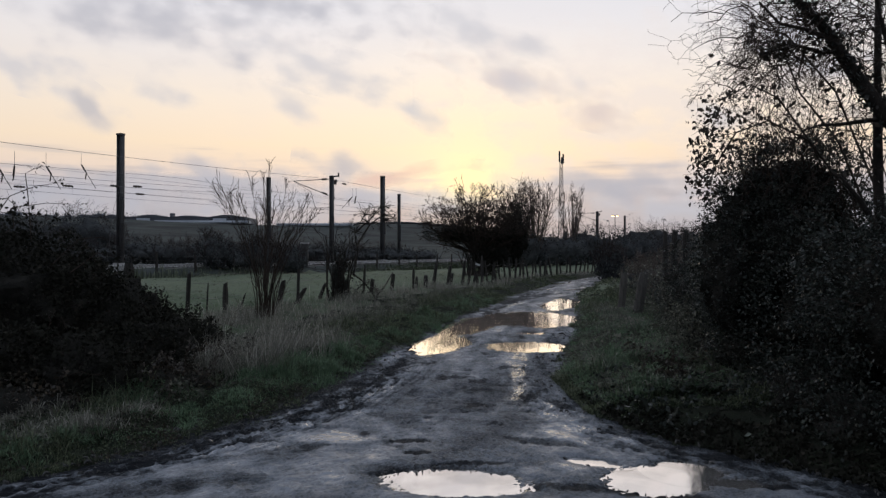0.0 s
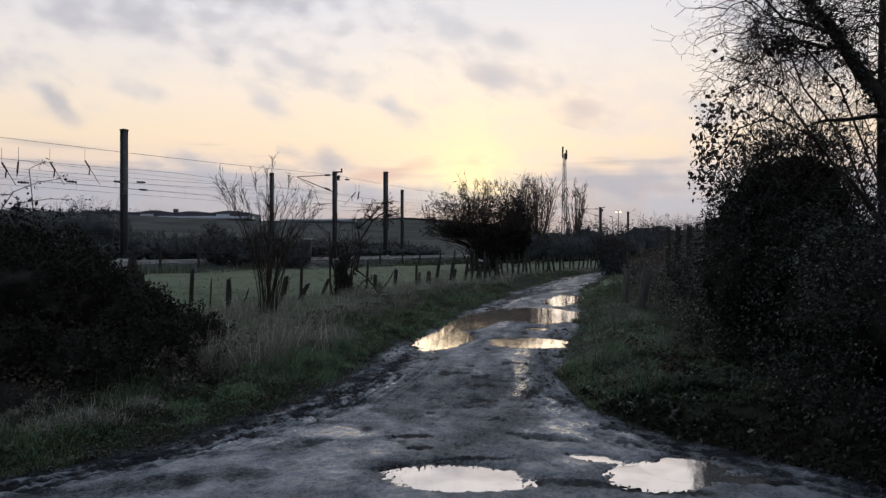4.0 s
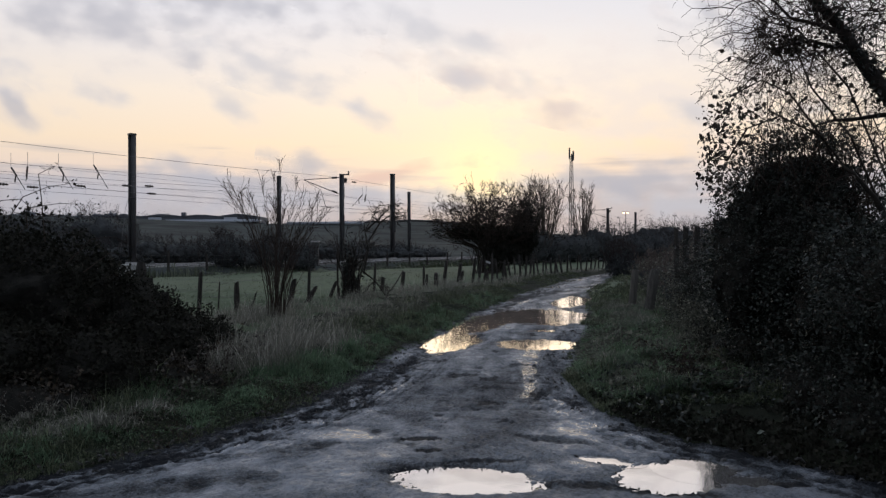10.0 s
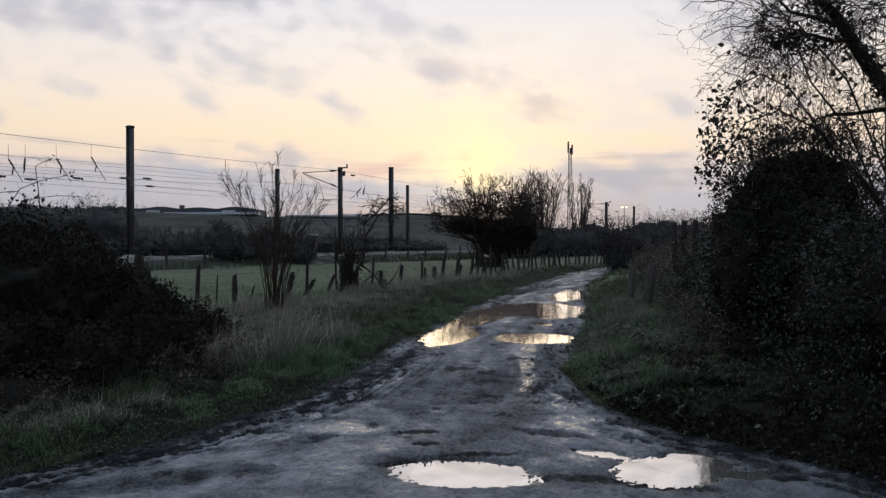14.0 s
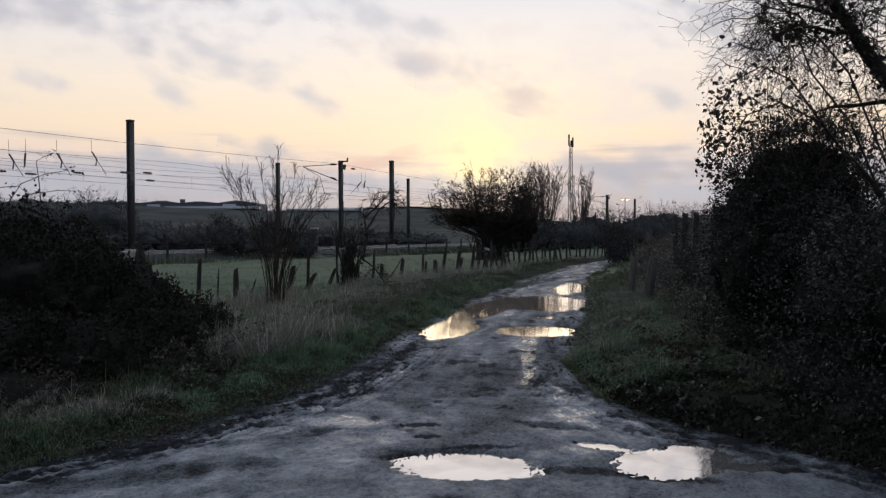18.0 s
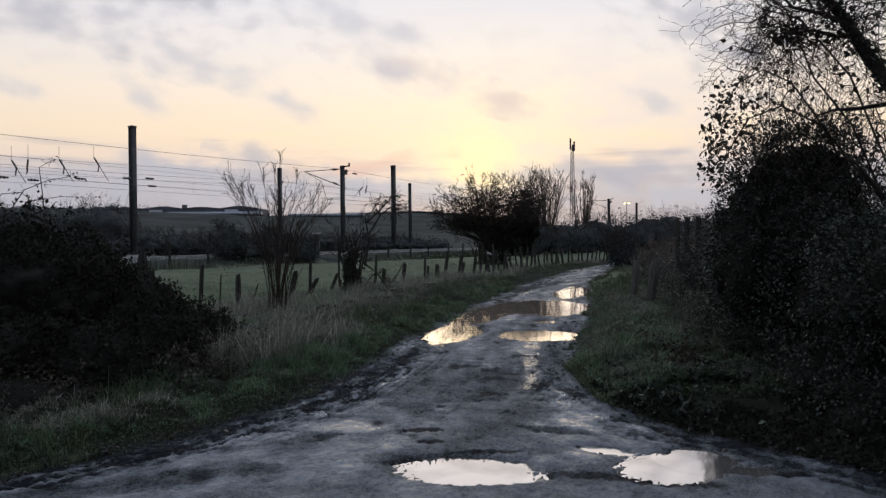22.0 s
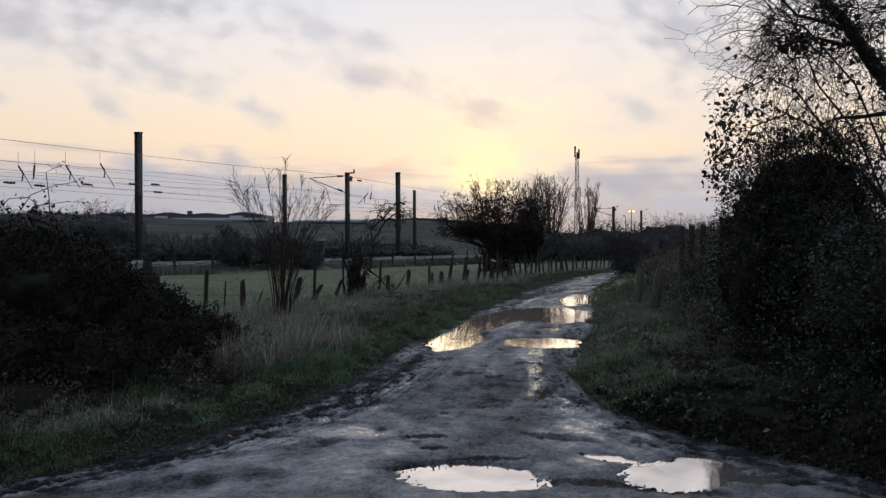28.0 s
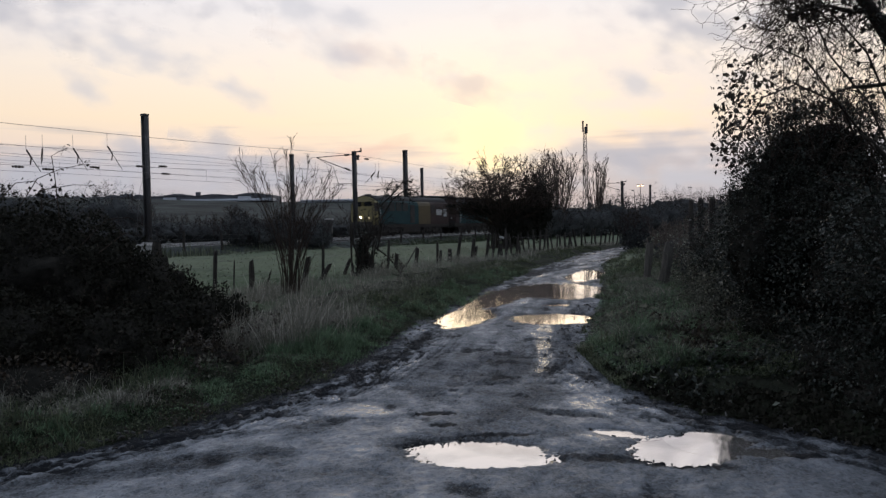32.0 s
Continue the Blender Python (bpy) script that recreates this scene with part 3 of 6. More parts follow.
cloudy = speckle(RX, RY, 1.5, 2.1, 5) + 0.5 * speckle(RX, RY, 6.0, 1.1, 4)
wear_sheen = 0.75 * along * streak + (0.85 - 0.35 * along) * cloudy
wear_sheen = wear_sheen - 1.0 * np.clip((speckle(RX, RY * 0.7, 3.4, 7.3, 5) - 0.50) * 5, 0, 1)
# tyre marks that swing in along the edge
tread = speckle((RX - left_edge(RY)) * 1.0 + 0.05 * speckle(RX, RY, 0.8, 2.0), RY * 0.03, 30.0, 6.6, 2)
wear_sheen = wear_sheen + 0.8 * tread * np.exp(-((RX - left_edge(RY) - 0.75) / 0.42) ** 2) * smooth_step(5.4, 6.2, RY) * (1 - smooth_step(9.5, 12, RY))
# x, y, half sizes, turn and strength of the patches that stand out; the pale ones paint in wet sheen
PATCHES = [(1.30, 7.0, 0.32, 0.6, -20, 1.0), (1.55, 6.2, 0.40, 0.22, -30, 0.9), (-2.1, 4.95, 0.9, 0.22, 22, -0.9), (-0.90, 6.35, 0.42, 0.22, 0, 1.2), (-1.25, 7.9, 0.22, 1.1, -14, 1.0), (-1.55, 6.05, 0.45, 0.16, 20, 0.9), (-1.9, 5.45, 0.7, 0.20, 25, 0.6), (0.05, 8.3, 0.80, 1.5, -8, -0.7), (-0.23, 6.27, 0.17, 0.085, 0, -2.4),
           (-0.14, 5.9, 0.12, 0.07, 0, -2.4), (0.30, 5.63, 0.34, 0.06, 0, -2.0), (0.95, 6.25, 0.38, 0.12, -30, -1.2), (1.25, 4.95, 0.60, 0.10, -14, -1.4), (-0.55, 5.45, 0.30, 0.16, 10, -0.9), (1.12, 7.5, 0.26, 0.55, -10, 0.8),
           (0.75, 5.35, 0.16, 0.16, 0, 0.6), (1.0, 5.5, 0.18, 0.14, -20, 0.9), (1.75, 24.0, 0.5, 3.2, -14, 1.3), (2.6, 27.5, 0.5, 4.0, -22, 0.9), (3.2, 25.5, 0.45, 3.5, -22, -1.2), (2.3, 5.75, 0.22, 0.08, -25, -2.2), (2.32, 5.05, 0.2, 0.07, -20, -2.0)]
ragged = 0.8 * speckle(RX, RY, 5.0, 8.1, 5)
for cx, cy, a, b, turn, much in PATCHES:
    wear_sheen = wear_sheen + much * np.clip(1.25 - turned_to(RX, RY, cx, cy, a, b, turn) + ragged, 0, 1)
wear_sheen = wear_sheen + 0.7 * np.exp(-((side - 0.78) / 0.12) ** 2) * along * np.where(RT < 0.5, 1.0, 0.3)
# churned mud ridges and ruts along both edges
churn = np.exp(-((side - 0.58) / 0.28) ** 2) * (1 - 0.5 * smooth_step(7.5, 11, RY)) * np.where(RT > 0.5, 0.45, 1.0)
ridge = speckle(side + 0.10 * speckle(RX, RY, 2.0, 1.0), RY * 0.10, 11.0, 5.1, 4) + 0.7 * speckle(RX, RY, 11.0, 2.1)
wear_sheen = wear_sheen + churn * (2.8 * np.clip(ridge, -1, 1) - 1.5) - 2.6 * np.exp(-(side / (0.42 - 0.2 * smooth_step(7.5, 11, RY))) ** 2) * np.where(RT > 0.5, 0.45, 1.0)
wear_sheen = wear_sheen - 0.8 * np.exp(-(side / 0.70) ** 2) * np.where(RT > 0.5, 1 - smooth_step(5.6, 7.2, RY), 0.0)
# a soaked wheel rut that runs down from the pool
soak = np.exp(-((RX - (0.98 + 0.13 * (RY - 8.5))) / 0.10) ** 2) * smooth_step(7.6, 8.6, RY) * (1 - smooth_step(11.6, 12.2, RY))
soak = soak * np.clip(0.75 + 2.2 * speckle(RX, RY * 0.8, 5.0, 4.0), 0, 1.8)
polish = np.clip(0.55 * wear_sheen + 0.1 + 1.2 * soak, 0, 1)
RZ += (1 - 0.85 * polish) * (0.0036 * grain + 0.004 * speckle(RX, RY, 40.0, 0.9) + 0.022 * pebbly)
RZ += 0.004 * wear_sheen + churn * (0.008 * ridge - 0.010 + 0.006 * speckle(RX, RY, 19.0, 3.0, 3) + 0.008 * speckle(RX, RY, 43.0, 1.0, 3) + 0.006 * grain)
RZ = RZ + 0.012 - dip(RX, RY)
RZ = RZ - 0.10 * np.exp(-(side / 0.06) ** 2)
RZ = RZ - 0.010 * soak
w = len(rt)
ii, jj = np.meshgrid(np.arange(len(ry) - 1), np.arange(w - 1), indexing="ij")
q = ii * w + jj
road = raw("road", np.stack([RX, RY, RZ], -1).reshape(-1, 3), np.stack([q, q + 1, q + w + 1, q + w], -1).reshape(-1, 4), M_MUD, smooth=True)
for name, values in (("rut_wear_sheen", wear_sheen), ("damp", np.clip(np.exp(-np.maximum(RZ - WATER_Z, 0) / 0.009) + 1.2 * soak, 0, 1.7))):
    at = road.data.attributes.new(name, "FLOAT", "POINT")
    at.data.foreach_set("value", values.astype(np.float32).ravel())
tagged(road, "wet rutted mud and gravel farm track with potholes", "farm track", kind="structure")

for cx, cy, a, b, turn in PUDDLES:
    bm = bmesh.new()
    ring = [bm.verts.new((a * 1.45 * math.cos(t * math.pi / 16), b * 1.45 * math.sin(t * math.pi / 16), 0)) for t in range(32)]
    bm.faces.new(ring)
    pud = part("puddle", bm, M_WATER if cy < 11.5 else M_POOL, at=pose(cx, cy, WATER_Z + 0.0006 * (PUDDLES.index((cx, cy, a, b, turn)) % 5), 0, 0, turn))
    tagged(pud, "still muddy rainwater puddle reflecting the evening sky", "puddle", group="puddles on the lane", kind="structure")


def level(x, y):
    return float(land(np.array([x]), np.array([y]))[0])


# ---- railway: track bed, rails, masts, wires ----
def track(n0, name):
    t = empty(name)
    for side in (-0.7525, 0.7525):
        tb = Tubes()
        a, b = by_rail(-90, n0 + side, RAIL_Z - 0.08), by_rail(420, n0 + side, RAIL_Z - 0.08)
        turn = pose(0, 0, 0, 0, 0, -30)
        tb.box((a + b) / 2 + np.array([0, 0, 0.055]), (0.07, 510, 0.03), turn)
        rail = tb.done("rail", M_RAIL, t, smooth=False)
        tb = Tubes()
        tb.box((a + b) / 2, (0.018, 510, 0.09), turn)
        tb.box((a + b) / 2 - np.array([0, 0, 0.055]), (0.15, 510, 0.03), turn)
        tb.done("web", M_RUST, rail, smooth=False)
    sl = Tubes()
    for k in range(-90, 330):
        sl.box(by_rail(k * 0.65, n0, RAIL_Z - 0.24), (2.5, 0.26, 0.18), pose(0, 0, 0, 0, 0, -30))
    ob = sl.done("sleepers", M_SLEEPER, t, smooth=False)
    ob["kind"] = "stuff"
    tagged(t, "railway track of steel rails on concrete sleepers", "railway track", group="railway tracks", kind="structure")


track(NEAR_TRACK, "railway_track")
track(FAR_TRACK, "railway_track")
bed = Tubes()
for n0 in (NEAR_TRACK, FAR_TRACK):
    bed.box(by_rail(100, n0, RAIL_Z - 0.45), (4.2, 640, 0.34), pose(0, 0, 0, 0, 0, -30))
tagged(bed.done("track_bed", M_BALLAST, smooth=False), "grey stone ballast bed under the rails", "ballast", kind="structure")
tr = Tubes()
for k in range(-60, 160):
    tr.box(by_rail(k * 1.02, -37.5, 0.62 + 0.02 * math.sin(k * 1.7)), (0.26, 0.98, 0.07), pose(0, 0, 0, 0, 0, -30))
tagged(tr.done("cable_trough", M_CONC, smooth=False), "pale concrete cable trough beside the railway", "cable trough", kind="structure")


def mast(x, y, top, width, arm=0.0, base=None):
    """A steel H-section overhead-line mast; arm: reach of its cantilever over the near track."""
    z0 = (level(x, y) if base is None else base) - 0.05
    m = empty("overhead_line_mast", pose(x, y, z0, 0, 0, -30))
    h = top - z0
    tb = Tubes()
    for s in (-1, 1):
        tb.box((s * width * 0.46, 0, h / 2), (width * 0.09, width * 0.85, h))
    tb.box((0, 0, h / 2), (width * 0.9, width * 0.12, h))
    tb.done("column", M_MAST, m, smooth=False)
    solid("cap", (width * 1.15, width * 1.05, 0.16), M_MAST, m, pose(0, 0, h - 0.06), 0.03)
    solid("base_plate", (width * 1.7, width * 1.7, 0.5), M_CONC, m, pose(0, 0, 0.05), 0.03)
    solid("mast_plate", (width * 0.7, 0.03, 2.0), M_MAST, m, pose(width * 0.75, -width * 0.2, h * 0.42), 0.01)
    if arm:
        for z, z2, name in ((h - 0.25, h - 0.25, "top_tube"), (h - 1.75, h - 0.28, "stay_tube")):
            tb = Tubes()
            tb.add([(0, 0, z), (-arm * 0.5, 0, (z + z2) / 2), (-arm, 0, z2)], 0.035, 6)
            tb.done(name, M_MAST, m)
        for d, z in ((0.22, h - 0.25), (0.2, h - 1.0)):
            prof = [(0.03, 0)] + [(0.10 if i % 2 else 0.05, 0.07 * i) for i in range(1, 9)] + [(0.03, 0.62)]
            turned("insulator", prof, M_INSUL, m, pose(-arm * 0.12, 0, z, 0, -90, 0) if z > h - 0.5 else pose(-arm * 0.12, 0, h - 1.55, 0, -68, 0), 8)
        tb = Tubes()
        tb.add([(-arm * 0.9, 0, h - 0.5), (-arm * 0.55, 0, h - 1.2), (-arm * 0.42, 0, h - 2.7)], 0.022, 5)
        tb.done("registration_arm", M_MAST, m)
        tb = Tubes()
        tb.add([(-arm * 0.55, 0, h - 2.62), (-arm * 0.1, 0, h - 2.66), (0.3, 0, h - 2.6)], 0.02, 5)
        tb.done("steady_arm", M_MAST, m)
        solid("bracket", (0.75, 0.16, 0.10), M_MAST, m, pose(0.38, 0, h - 0.05), 0.02)
        solid("bracket_end", (0.07, 0.16, 0.34), M_MAST, m, pose(0.72, 0, h + 0.06), 0.02)
        turned("insulator", [(0.05, 0), (0.16, 0.05), (0.1, 0.2), (0.17, 0.3), (0.05, 0.45)], M_INSUL, m, pose(0.35, 0, h - 0.75, 0, 10, 0), 8)
    return tagged(m, "dark steel overhead line mast%s beside the railway" % (" with a cantilever arm" if arm else ""), "line mast", group="overhead line masts")


mast(-23.63, 55.0, 10.47, 0.44)
tagged(Tubes().add([(-23.75, 55.0, 6.05), (-24.2, 55.1, 4.8), (-24.75, 55.2, level(-24.75, 55.2))], 0.016, 4).done("stay_wire", M_CABLE), "thin slanting stay wire beside a line mast", "stay wire")
mast(-6.02, 85.0, 10.44, 0.44)
mast(-8.59, 61.0, 7.96, 0.30, 4.1)
mast(-15.68, 69.0, 8.63, 0.32)
mast(-4.29, 89.0, 8.65, 0.30)
mast(29.3, 130.0, 8.85, 0.42, 4.1)
mast(38.2, 145.0, 8.85, 0.36)
for s, n0, arm in ((140, -48, 0), (210, -38, 4.1), (238, -48, 0), (250, -38, 0), (-25, -38, 4.1), (-30, -48, 0)):
    p = by_rail(s, n0)
    mast(p[0], p[1], 8.7, 0.34, arm)


def wire(n0, z, s0=-70, s1=330, sag=0.35, span=27.0, r=0.012, name="catenary_wire", offset=0.0):
    s = np.arange(s0, s1, 3.0)
    ph = ((s - offset) / span) % 1.0
    zz = z - sag * 4 * ph * (1 - ph)
    pts = np.stack([s * U[0] + n0 * N[0], s * U[1] + n0 * N[1], zz], 1)
    ob = Tubes().add(pts, r, 4).done(name, M_CABLE)
    return tagged(ob, "thin dark overhead wire strung along the railway", "overhead wire", group="overhead wires")


for n0 in (NEAR_TRACK, FAR_TRACK):
    wire(n0, RAIL_Z + 4.75, sag=0.03, r=0.010, name="contact_wire")
    wire(n0, RAIL_Z + 6.0, sag=0.65, span=58, r=0.010, offset=48.5)
    wire(n0 + 0.9, RAIL_Z + 5.15, sag=0.1, r=0.007, name="pull_off_wire", offset=20)
wire(-38.3, 7.75, sag=0.5, span=62, r=0.012, name="feeder_wire", offset=48.5)
wire(-47.6, 7.6, sag=0.5, span=62, r=0.011, name="feeder_wire", offset=40)
wire(-42.6, 6.9, sag=0.3, span=58, r=0.007, name="earth_wire", offset=10)
for k, n0 in enumerate((NEAR_TRACK, FAR_TRACK)):
    tb = Tubes()
    for s in np.arange(-60, 140, 9.0):
        ph = ((s - 48.5) / 58) % 1.0
        tb.add([by_rail(s, n0, RAIL_Z + 4.75), by_rail(s, n0, RAIL_Z + 6.0 - 0.65 * 4 * ph * (1 - ph))], 0.008, 3)
    ob = tb.done("droppers", M_CABLE)
    tagged(ob, "thin vertical dropper wires under the catenary", "dropper wires", group="overhead wires", kind="stuff")


def pull_off(x0, y0, z0, x1, z1, hang):
    """A registration arm hung from the wires: dropper, thick insulator, thin arm."""
    a = empty("registration_arm", pose(x0, y0, z0))
    Tubes().add([(0, 0, 0.02), (0, 0, hang)], 0.012, 4).done("dropper", M_CABLE, a)
    dx, dz = x1 - x0, z1 - z0
    L = math.hypot(dx, dz)
    ang = math.degrees(math.atan2(dx, dz))
    turned("insulator", [(0.02, 0), (0.06, 0.1), (0.045, 0.2), (0.065, 0.32), (0.045, 0.44), (0.06, 0.56), (0.02, 0.68)], M_INSUL, a, pose(0, 0, 0, 0, ang, 0), 8)
    Tubes().add([(dx * 0.6 / L, 0, dz * 0.6 / L), (dx, 0, dz)], 0.022, 5).done("tube", M_MAST, a)
    Tubes().add([(dx * 0.35, 0, dz * 0.35), (dx * 0.3 - 0.02, 0, dz * 0.35 - 0.45)], 0.04, 5).done("stay", M_INSUL, a)
    tagged(a, "dark registration arm with insulator hanging from the overhead wires", "registration arm", group="registration arms")


for px, pz, qx, qz, y in ((-25.07, 6.49, -24.25, 5.18, 42.0), (-24.1, 6.55, -24.2, 5.64, 42.0), (-23.9, 6.87, -23.0, 5.43, 45.0), (-24.16, 7.56, -23.15, 5.9, 50.0), (-7.85, 6.9, -8.9, 5.75, 70.0), (-7.5, 7.0, -7.7, 6.2, 70.0), (-9.6, 6.9, -9.75, 6.1, 70.0), (-2.0, 7.2, -1.85, 6.4, 95.0), (-1.55, 7.2, -1.2, 6.3, 95.0)):
    pull_off(px, y, pz, qx, qz, 0.8)
for s, n0, z in ((30.2, NEAR_TRACK, 5.79), (31.9, NEAR_TRACK, 5.89), (32.1, NEAR_TRACK, 5.4), (22.4, NEAR_TRACK, 5.3), (24.1, NEAR_TRACK, 5.26), (27.0, NEAR_TRACK, 5.54), (54.3, NEAR_TRACK, 7.9)):
    p = by_rail(s, n0, z)
    ob = turned("insulator", [(0.02, -0.34), (0.07, -0.28), (0.04, -0.2), (0.09, -0.11), (0.04, -0.02), (0.09, 0.08), (0.04, 0.17), (0.07, 0.26), (0.02, 0.34)], M_INSUL, None, pose(p[0], p[1], p[2], 0, 90, 60), 8)
    tagged(ob, "brown ribbed insulator strung on an overhead wire", "insulator", group="wire insulators")


# ---- fences ----
def post(x, y, top, width, lean_x=0.0, parent=None, name="post", material=None):
    z0 = level(x, y) - 0.1
    h = top - z0
    bm = bmesh.new()
    segs = 5
    rings = []
    for i in range(segs + 1):
        t = i / segs
        rr = width / 2 * (1.05 - 0.12 * t) * (1 + 0.05 * math.sin(7 * t + x * 3))
        if i == segs:
            rr *= 0.8
        rings.append([bm.verts.new((lean_x * t + rr * math.cos(a) * (1 + 0.1 * math.sin(3 * a + x)), rr * math.sin(a), h * t + (0.03 * math.sin(a + x) if i == segs else 0))) for a in [k * math.pi / 3.5 for k in range(7)]])
    for a, b in zip(rings, rings[1:]):
        for i in range(7):
            bm.faces.new((a[i], a[(i + 1) % 7], b[(i + 1) % 7], b[i]))
    bm.faces.new(rings[-1])
    return part(name, bm, material or M_POST, parent, at=pose(x, y, z0))


def strand(tops, z, r=0.004):
    tb = Tubes()
    for a, b in zip(tops, tops[1:]):
        m = [(a[k] + b[k]) / 2 for k in (0, 1)]
        tb.add([(a[0], a[1], level(a[0], a[1]) + z), (m[0], m[1], level(*m) + z - 0.03), (b[0], b[1], level(b[0], b[1]) + z)], r, 3)
    return tb


fence = empty("lane_fence")
# x, y of the foot, top height, width, lean
POSTS = [(-5.59, 16.5, 1.14, 0.10, 0.05), (-5.15, 16.5, 0.92, 0.035, 0.04), (-5.01, 17.5, 0.87, 0.13, 0.0), (-4.85, 18.0, 0.62, 0.045, 0.2), (-4.15, 19.3, 0.85, 0.15, 0.16),
         (-3.84, 20.5, 1.14, 0.085, 0.03), (-3.92, 20.3, 0.60, 0.15, 0.32), (-3.65, 23.0, 0.62, 0.12, 0.22), (-2.42, 25.0, 1.15, 0.09, 0.05), (-2.2, 25.6, 0.66, 0.16, 0.04),
         (-2.02, 25.5, 0.34, 0.13, 0.0), (-1.6, 27.0, 0.81, 0.16, 0.10), (-0.8, 28.5, 0.98, 0.11, 0.0), (-0.7, 28.3, 0.66, 0.11, 0.03), (-0.33, 29.6, 0.66, 0.2, 0.0),
         (-0.05, 30.0, 1.18, 0.15, 0.16), (0.6, 32.0, 1.03, 0.16, 0.12), (0.72, 32.6, 0.65, 0.15, 0.1)]
for x, y, top, wd, lean in POSTS:
    post(x, y, top, wd, lean, fence)
Tubes().add([(-1.95, 26.4, 0.1), (-1.5, 26.6, 0.88)], 0.022, 5).done("leaning_rail", M_POST, fence)
line = [(p[0], p[1]) for p in POSTS if p[2] > 0.8]
for z in (0.42, 0.75, 0.95):
    strand(line, z).done("wire_strand", M_WIRE, fence)
tagged(fence, "old stock fence of leaning grey wooden posts and wire", "fence")

fence = empty("field_fence")
fr = random.Random(5)
far_line = []
for k in range(34):
    t = k / 33
    x = np.interp(t, [0, 0.25, 0.6, 1], [1.3, 3.6, 7.4, 13.2])
    y = np.interp(t, [0, 0.25, 0.6, 1], [33.5, 38.5, 46.0, 55.5])
    post(x, y, level(x, y) + fr.uniform(0.85, 1.2), fr.uniform(0.09, 0.14), fr.uniform(-0.22, 0.22), fence)
    far_line.append((x, y))
for z in (0.45, 0.85):
    strand(far_line, z).done("wire_strand", M_WIRE, fence)
tagged(fence, "line of thin leaning wooden posts along the pasture edge", "fence")

fence = empty("railway_fence")
rail_line = []
for k in range(34):
    s = -8 + k * 3.3 + fr.uniform(-0.4, 0.4)
    p = by_rail(s, -35.2)
    post(p[0], p[1], level(p[0], p[1]) + fr.uniform(1.05, 1.25), 0.16, fr.uniform(-0.06, 0.06), fence)
    rail_line.append((p[0], p[1]))
for z in (0.4, 0.75, 1.0):
    strand(rail_line, z).done("wire_strand", M_WIRE, fence)
tagged(fence, "railway boundary fence of dark wooden posts and wire", "fence")

for x, y, top, wd, lean in ((4.72, 18.3, 1.10, 0.20, 0.1), (4.95, 17.6, 1.12, 0.26, 0.16), (5.4, 17.0, 0.95, 0.16, 0.0), (5.63, 17.6, 2.14, 0.13, 0.0), (5.86, 17.6, 2.16, 0.16, 0.0), (6.14, 17.6, 2.18, 0.16, 0.0)):
    tagged(post(x, y, top, wd, lean, None, "gate_post", M_OLDPOST if top < 1.5 else M_POST), "thick %s wooden post standing in the hedge" % ("silvered weathered" if top < 1.5 else "dark weathered"), "post", group="posts in the hedge")

tagged(post(-9.6, 23.0, 1.25, 0.32, 0.0, None, "strainer_post"), "stout dark strainer post at the pasture corner", "post")
trough = empty("cattle_trough", pose(-10.9, 24.6, level(-10.9, 24.6)))
solid("tank", (1.3, 0.5, 0.42), M_CONC, trough, pose(0, 0, 0.72), 0.04, label="pale galvanised tank")
solid("rim", (1.36, 0.56, 0.05), M_CONC, trough, pose(0, 0, 0.95), 0.015)
for x in (-0.5, 0.5):
    solid("leg", (0.1, 0.45, 0.52), M_POST, trough, pose(x, 0, 0.25), 0.01)
tagged(trough, "pale galvanised cattle trough on short legs in the pasture", "trough")

# small arrow sign on a stake by the round bush
sign = empty("waymark_sign", pose(2.05, 33.0, 0.0))
Tubes().add([(0.1, 0, 0), (0.13, 0, 1.45)], 0.04, 6).done("stake", M_POST, sign)
solid("plate", (0.22, 0.02, 0.09), M_CONC, sign, pose(-0.06, -0.05, 1.05, 0, 20, 0), 0.005, label="pale weathered sign plate")
solid("arrow", (0.12, 0.02, 0.12), M_GRASS, sign, pose(-0.1, -0.055, 0.82), 0.005, label="green sign plate")
tagged(sign, "small pale waymark sign on a wooden stake", "sign")

cab = empty("relay_cabinet", pose(-9.9, 55.8, level(-9.9, 55.8)))
solid("body", (0.5, 0.4, 1.75), M_SLEEPER, cab, pose(0, 0, 0.87), 0.03)
solid("roof", (0.62, 0.5, 0.10), M_CONC, cab, pose(0, 0, 1.80), 0.02, label="pale flat roof")
solid("door", (0.4, 0.02, 1.4), M_SLEEPER, cab, pose(0, -0.212, 0.9), 0.006)
solid("handle", (0.03, 0.03, 0.12), M_MAST, cab, pose(0.13, -0.235, 0.95), 0.006)
tagged(cab, "grey metal relay cabinet with a pale roof beside the railway", "cabinet")


